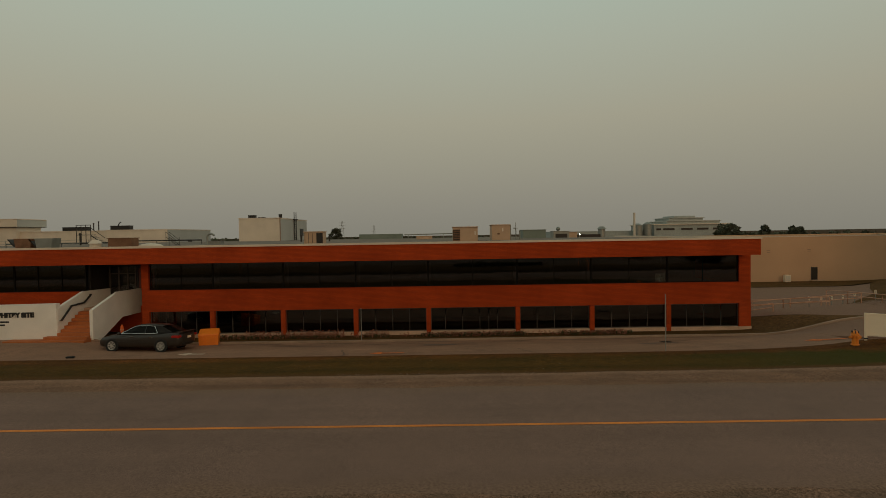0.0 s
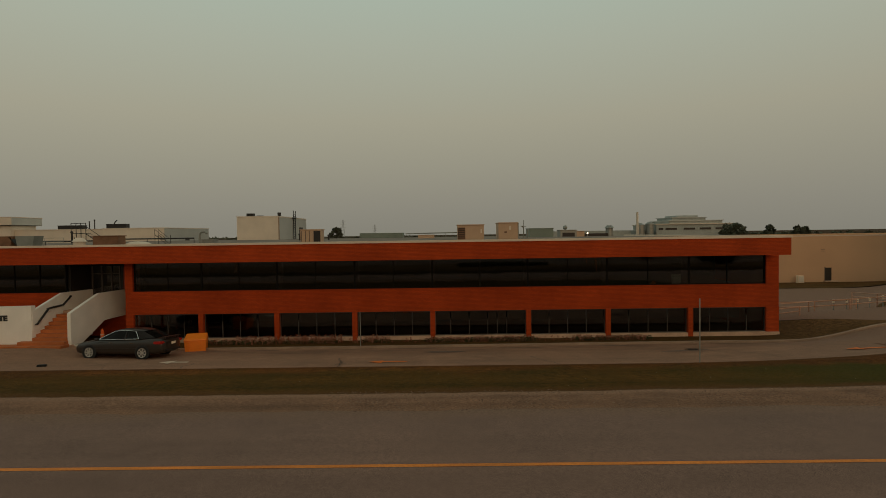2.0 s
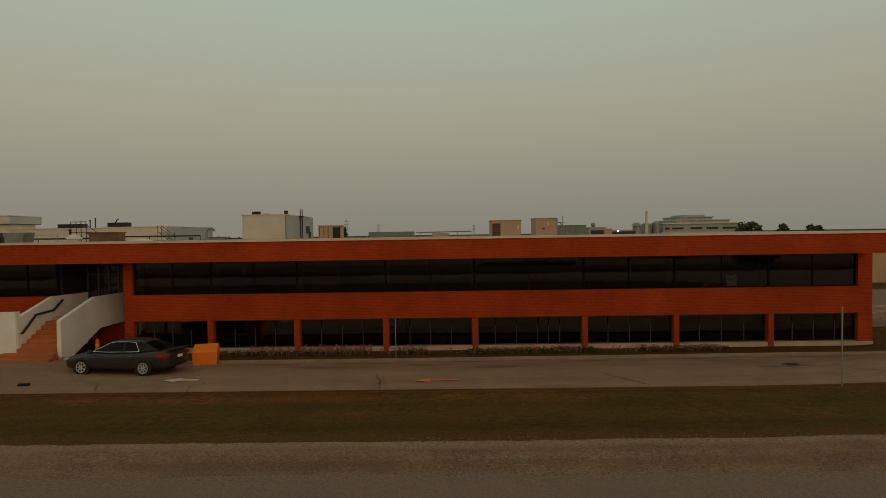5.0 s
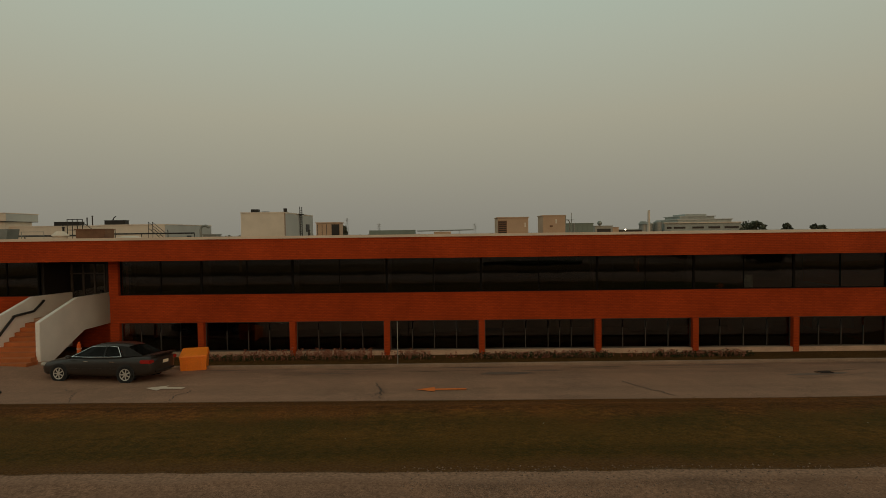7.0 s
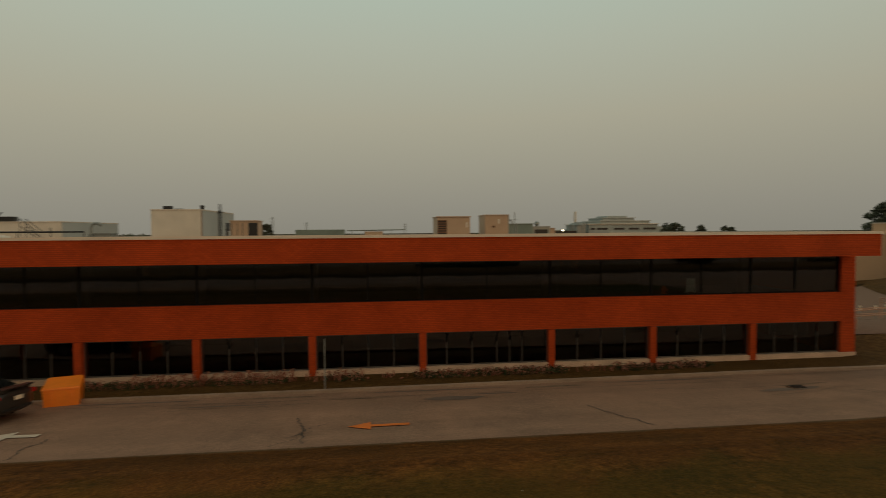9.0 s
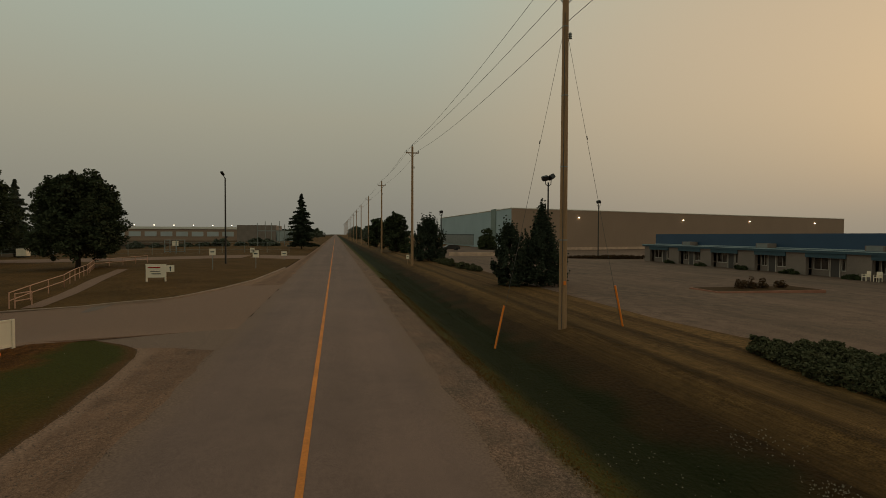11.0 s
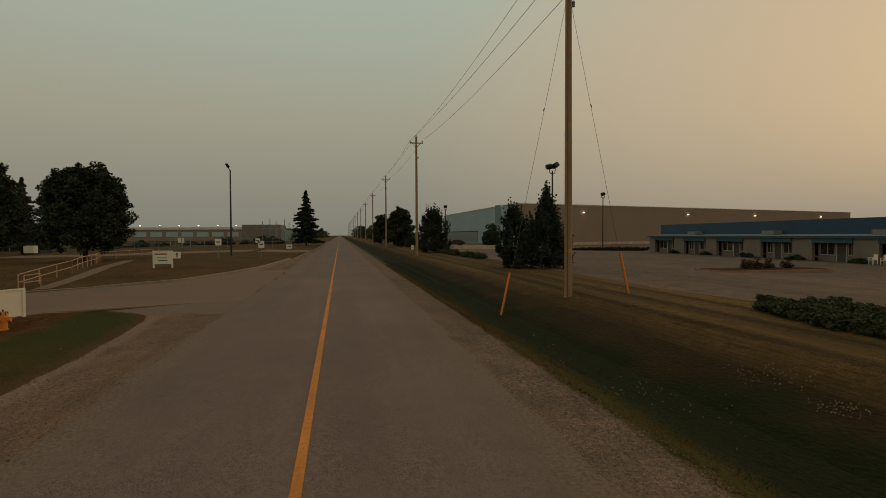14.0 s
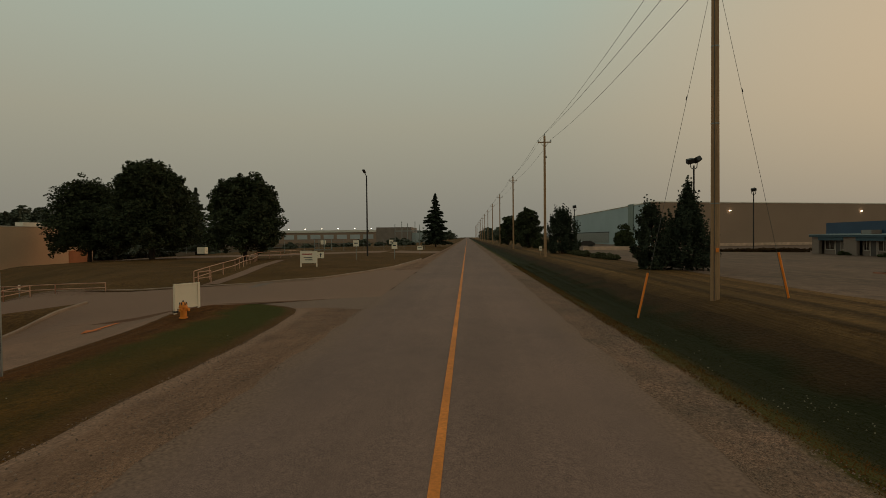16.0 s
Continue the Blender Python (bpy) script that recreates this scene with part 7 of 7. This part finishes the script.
part("wall", box(2, 25, -8, -0.1, -0.3, 5.0), FAR_GREY, h2)
sub = thing("substation_frame", (165, -4, 0), "far grey steel substation frame", "substation")
for k, (y, hh) in enumerate(((-3.4, 6.5), (-2.0, 7.5), (0.4, 7.0), (2.2, 7.6), (4.4, 6.8))):
    part("post", rod((0, y, 0), (0, y, hh), 0.14, 0.1, 6), GREY_METAL, sub)
part("beam", box(-0.1, 0.1, -3.4, 4.4, 4.4, 4.7), GREY_METAL, sub)
rng = random.Random(90)
for k in range(13):
    bush(150 + 30 * rng.random(), -4 + 5.4 * k, rng.uniform(4, 8), rng.uniform(3, 6), rng.uniform(1.2, 2.9), 400 + k, "distant low green thicket paled by haze", FAR_LEAF, "distant thickets", clumps=22, leaves=50, size=0.4)
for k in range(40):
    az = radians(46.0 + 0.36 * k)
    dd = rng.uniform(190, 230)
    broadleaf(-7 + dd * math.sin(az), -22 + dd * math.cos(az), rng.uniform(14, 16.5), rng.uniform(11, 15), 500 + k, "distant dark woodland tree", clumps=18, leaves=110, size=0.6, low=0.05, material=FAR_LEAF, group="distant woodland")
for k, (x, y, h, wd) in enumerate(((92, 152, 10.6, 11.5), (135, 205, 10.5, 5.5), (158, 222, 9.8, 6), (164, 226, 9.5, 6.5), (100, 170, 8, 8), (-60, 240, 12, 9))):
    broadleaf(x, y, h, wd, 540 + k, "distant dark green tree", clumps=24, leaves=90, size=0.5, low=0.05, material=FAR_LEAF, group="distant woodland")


def pylon(x, y, h):
    t = thing("pylon", (x, y, -3.6), "far lattice transmission pylon", "pylon", "far pylons")
    for a in (-1, 1):
        part("leg", rod((a * h * 0.1, 0, 0), (a * 0.4, 0, h), 0.14, 0.10, 5), GREY_METAL, t)
    for k, f in enumerate((0.68, 0.8, 0.92)):
        part("arm", rod((-h * 0.13, 0, h * f), (h * 0.13, 0, h * f), 0.1, 0.1, 5), GREY_METAL, t)
    for k in range(6):
        f0, f1 = k / 6, (k + 1) / 6
        w0, w1 = h * 0.1 * (1 - f0) + 0.4 * f0, h * 0.1 * (1 - f1) + 0.4 * f1
        part("lattice", rod((-w0, 0, h * f0), (w1, 0, h * f1), 0.07, 0.07, 4), GREY_METAL, t)
        part("lattice", rod((w0, 0, h * f0), (-w1, 0, h * f1), 0.07, 0.07, 4), GREY_METAL, t)


pylon(-95, 440, 21)
pylon(-78, 520, 18)
pylon(20, 560, 17)

# belt of far woods all round
rng = random.Random(8)
verts, faces = [], []
for k in range(900):
    a = k * math.tau / 900 + rng.uniform(-0.003, 0.003)
    r = rng.uniform(620, 900)
    x, y = r * math.cos(a), r * math.sin(a)
    if abs(y + 22) < 26:
        continue
    hgt = 4 + 7 * max(0, noise.noise((math.cos(a) * 5, math.sin(a) * 5, 2.0))) + rng.uniform(0, 2.5)
    leaf_cloud(verts, faces, (x, y, ground_z(x, y) + hgt * 0.45), hgt * 0.62, 26, 2.0, rng, 0.8, 0.2)
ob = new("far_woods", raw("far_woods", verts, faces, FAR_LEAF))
tagged(ob, "low belt of far dark woods on the horizon", "woods", "", "stuff")

# a parked dark car by the warehouse
t = thing("parked_car", (120.0, -49.6, ground_z(120, -49.6)), "small dark parked car by the warehouse", "car", turn=95)
bm = prism([(-2.2, 0.25), (2.2, 0.25), (2.25, 0.65), (1.3, 0.85), (0.6, 1.35), (-1.1, 1.38), (-1.9, 0.95), (-2.2, 0.85)], -0.85, 0.85)
bmesh.ops.bevel(bm, geom=bm.edges[:], offset=0.08, segments=2, affect="EDGES")
part("body", bm, CAR_PAINT, t)
for x in (-1.35, 1.35):
    for y in (-0.8, 0.8):
        part("wheel", rod((x, y - 0.1, 0.31), (x, y + 0.1, 0.31), 0.31, 0.31, 16), RUBBER, t)

# ---- flower bed at the facade ----
rng = random.Random(5)
verts, faces = [], []
for k in range(900):
    x = rng.uniform(-19.0, 6.5)
    if noise.noise((x * 0.35, 1.0, 7.0)) < -0.12 and rng.random() < 0.8:
        continue
    y = rng.uniform(-1.35, -0.55)
    z = ground_z(x, y)
    h = rng.uniform(0.08, 0.32) * (1.5 if -17 < x < -8 else 0.8)
    for _ in range(4):
        dx, dy = rng.gauss(0, 0.05), rng.gauss(0, 0.05)
        i = len(verts)
        verts += [(x - 0.012, y, z), (x + 0.012, y, z), (x + dx, y + dy, z + h)]
        faces.append((i, i + 1, i + 2))
    leaf_cloud(verts, faces, (x, y, z + h), 0.07, 7, 0.045, rng)
ob = new("flower_bed", raw("flower_bed", verts, faces, FLOWERS))
tagged(ob, "row of faded reddish bedding flowers below the facade", "flower bed", "", "stuff")
rng = random.Random(6)
verts, faces = [], []
for k in range(1500):
    x, y = rng.uniform(-19, 6.8), rng.uniform(-1.45, -0.6)
    if noise.noise((x * 0.35, 1.0, 7.0)) < -0.15:
        continue
    leaf_cloud(verts, faces, (x, y, ground_z(x, y) + rng.uniform(0.02, 0.20)), 0.08, 6, 0.045, rng)
ob = new("bed_foliage", raw("bed_foliage", verts, faces, SHRUB))
tagged(ob, "low dark foliage between the bedding flowers", "plants", "", "stuff")

# ---- grass blades and loose stones near the path ----


def blades(name, label, count, x0, x1, y0, y1, h, material, seed):
    rng = random.Random(seed)
    verts, faces = [], []
    for _ in range(count):
        x = rng.uniform(x0, x1)
        y = rng.uniform(y0(x) if callable(y0) else y0, y1(x) if callable(y1) else y1)
        z = ground_z(x, y)
        a = rng.uniform(0, math.tau)
        hh = h * rng.uniform(0.5, 1.3) * (1 + 0.5 * noise.noise((x * 0.7, y * 0.7, seed)))
        w, lean = 0.010 + hh * 0.10, hh * rng.uniform(0.7, 1.5)
        i = len(verts)
        verts += [(x - w * math.sin(a), y + w * math.cos(a), z - 0.005), (x + w * math.sin(a), y - w * math.cos(a), z - 0.005), (x + lean * math.cos(a), y + lean * math.sin(a), z + hh * 0.6)]
        faces.append((i, i + 1, i + 2))
    ob = new(name, raw(name, verts, faces, material))
    return tagged(ob, label, "grass", "", "stuff")


blades("verge_grass", "short mixed green and dry verge grass", 60000, -24, 14.8, lambda x: verge_south(x) + 0.05, lambda x: verge_north(x) - 0.05, 0.028, BLADES, 1)
blades("green_verge_grass", "short green verge grass", 14000, 2, 14.8, lambda x: 0.86 * verge_south(x) + 0.14 * verge_north(x), lambda x: 0.5 * verge_south(x) + 0.5 * verge_north(x), 0.028, VERGE_BLADES, 6)
blades("ditch_edge_grass", "yellow-green grass tufts along the gravel", 24000, -6, 40, -27.1, -26.35, 0.045, BLADES, 7)
blades("ditch_grass", "longer dark green ditch grass", 56000, -4, 50, -29.3, -26.9, 0.040, BLADES_GREEN, 2)
blades("lawn_grass", "short dry brown lawn grass", 30000, -4, 30, -36.2, -30.2, 0.022, DRY_BLADES, 3)
blades("mound_grass", "short mixed mound grass", 30000, 24, 60, lambda x: lot_high(x) + 0.3, lambda x: 10, 0.035, BLADES, 4)
rng = random.Random(17)
verts, faces = [], []
for cx, cy, rx, ry, cnt in ((1.5, -30.25, 0.45, 0.22, 70), (-0.25, -30.1, 0.20, 0.14, 64), (4, -27.6, 2.0, 0.3, 14), (1.2, -28.6, 1.0, 0.5, 40), (0, -15.2, 5, 0.8, 12)):
    for _ in range(cnt):
        x, y = rng.gauss(cx, rx), rng.gauss(cy, ry)
        leaf_cloud(verts, faces, (x, y, ground_z(x, y) + 0.030), 0.013, 5, 0.011, rng)
ob = new("clover_flowers", raw("clover_flowers", verts, faces, CLOVER_WHITE))
tagged(ob, "scattered small white clover flowers in the grass", "flowers", "", "stuff")
rng = random.Random(9)
verts, faces = [], []
for k in range(17000):
    x = rng.uniform(-8, 24)
    if rng.random() < 0.55:
        y = rng.triangular(-26.65, -25.15, -26.1)
    else:
        y = rng.uniform(-19.0, -17.0)
        if x > 12.0:
            continue
    if abs(noise.noise((x, y, 3.0))) > 0.45:
        continue
    r = rng.uniform(0.006, 0.021)
    z = ground_z(x, y) + r * 0.3
    i = len(verts)
    verts += [(x + r, y, z), (x - r, y, z), (x, y + r * rng.uniform(0.6, 1), z), (x, y - r, z), (x, y, z + r * 0.9), (x, y, z - r)]
    faces += [(i, i + 2, i + 4), (i + 2, i + 1, i + 4), (i + 1, i + 3, i + 4), (i + 3, i, i + 4)]
ob = new("loose_stones", raw("loose_stones", verts, faces, STONES))
tagged(ob, "loose gravel stones on the road shoulders", "gravel", "", "stuff")
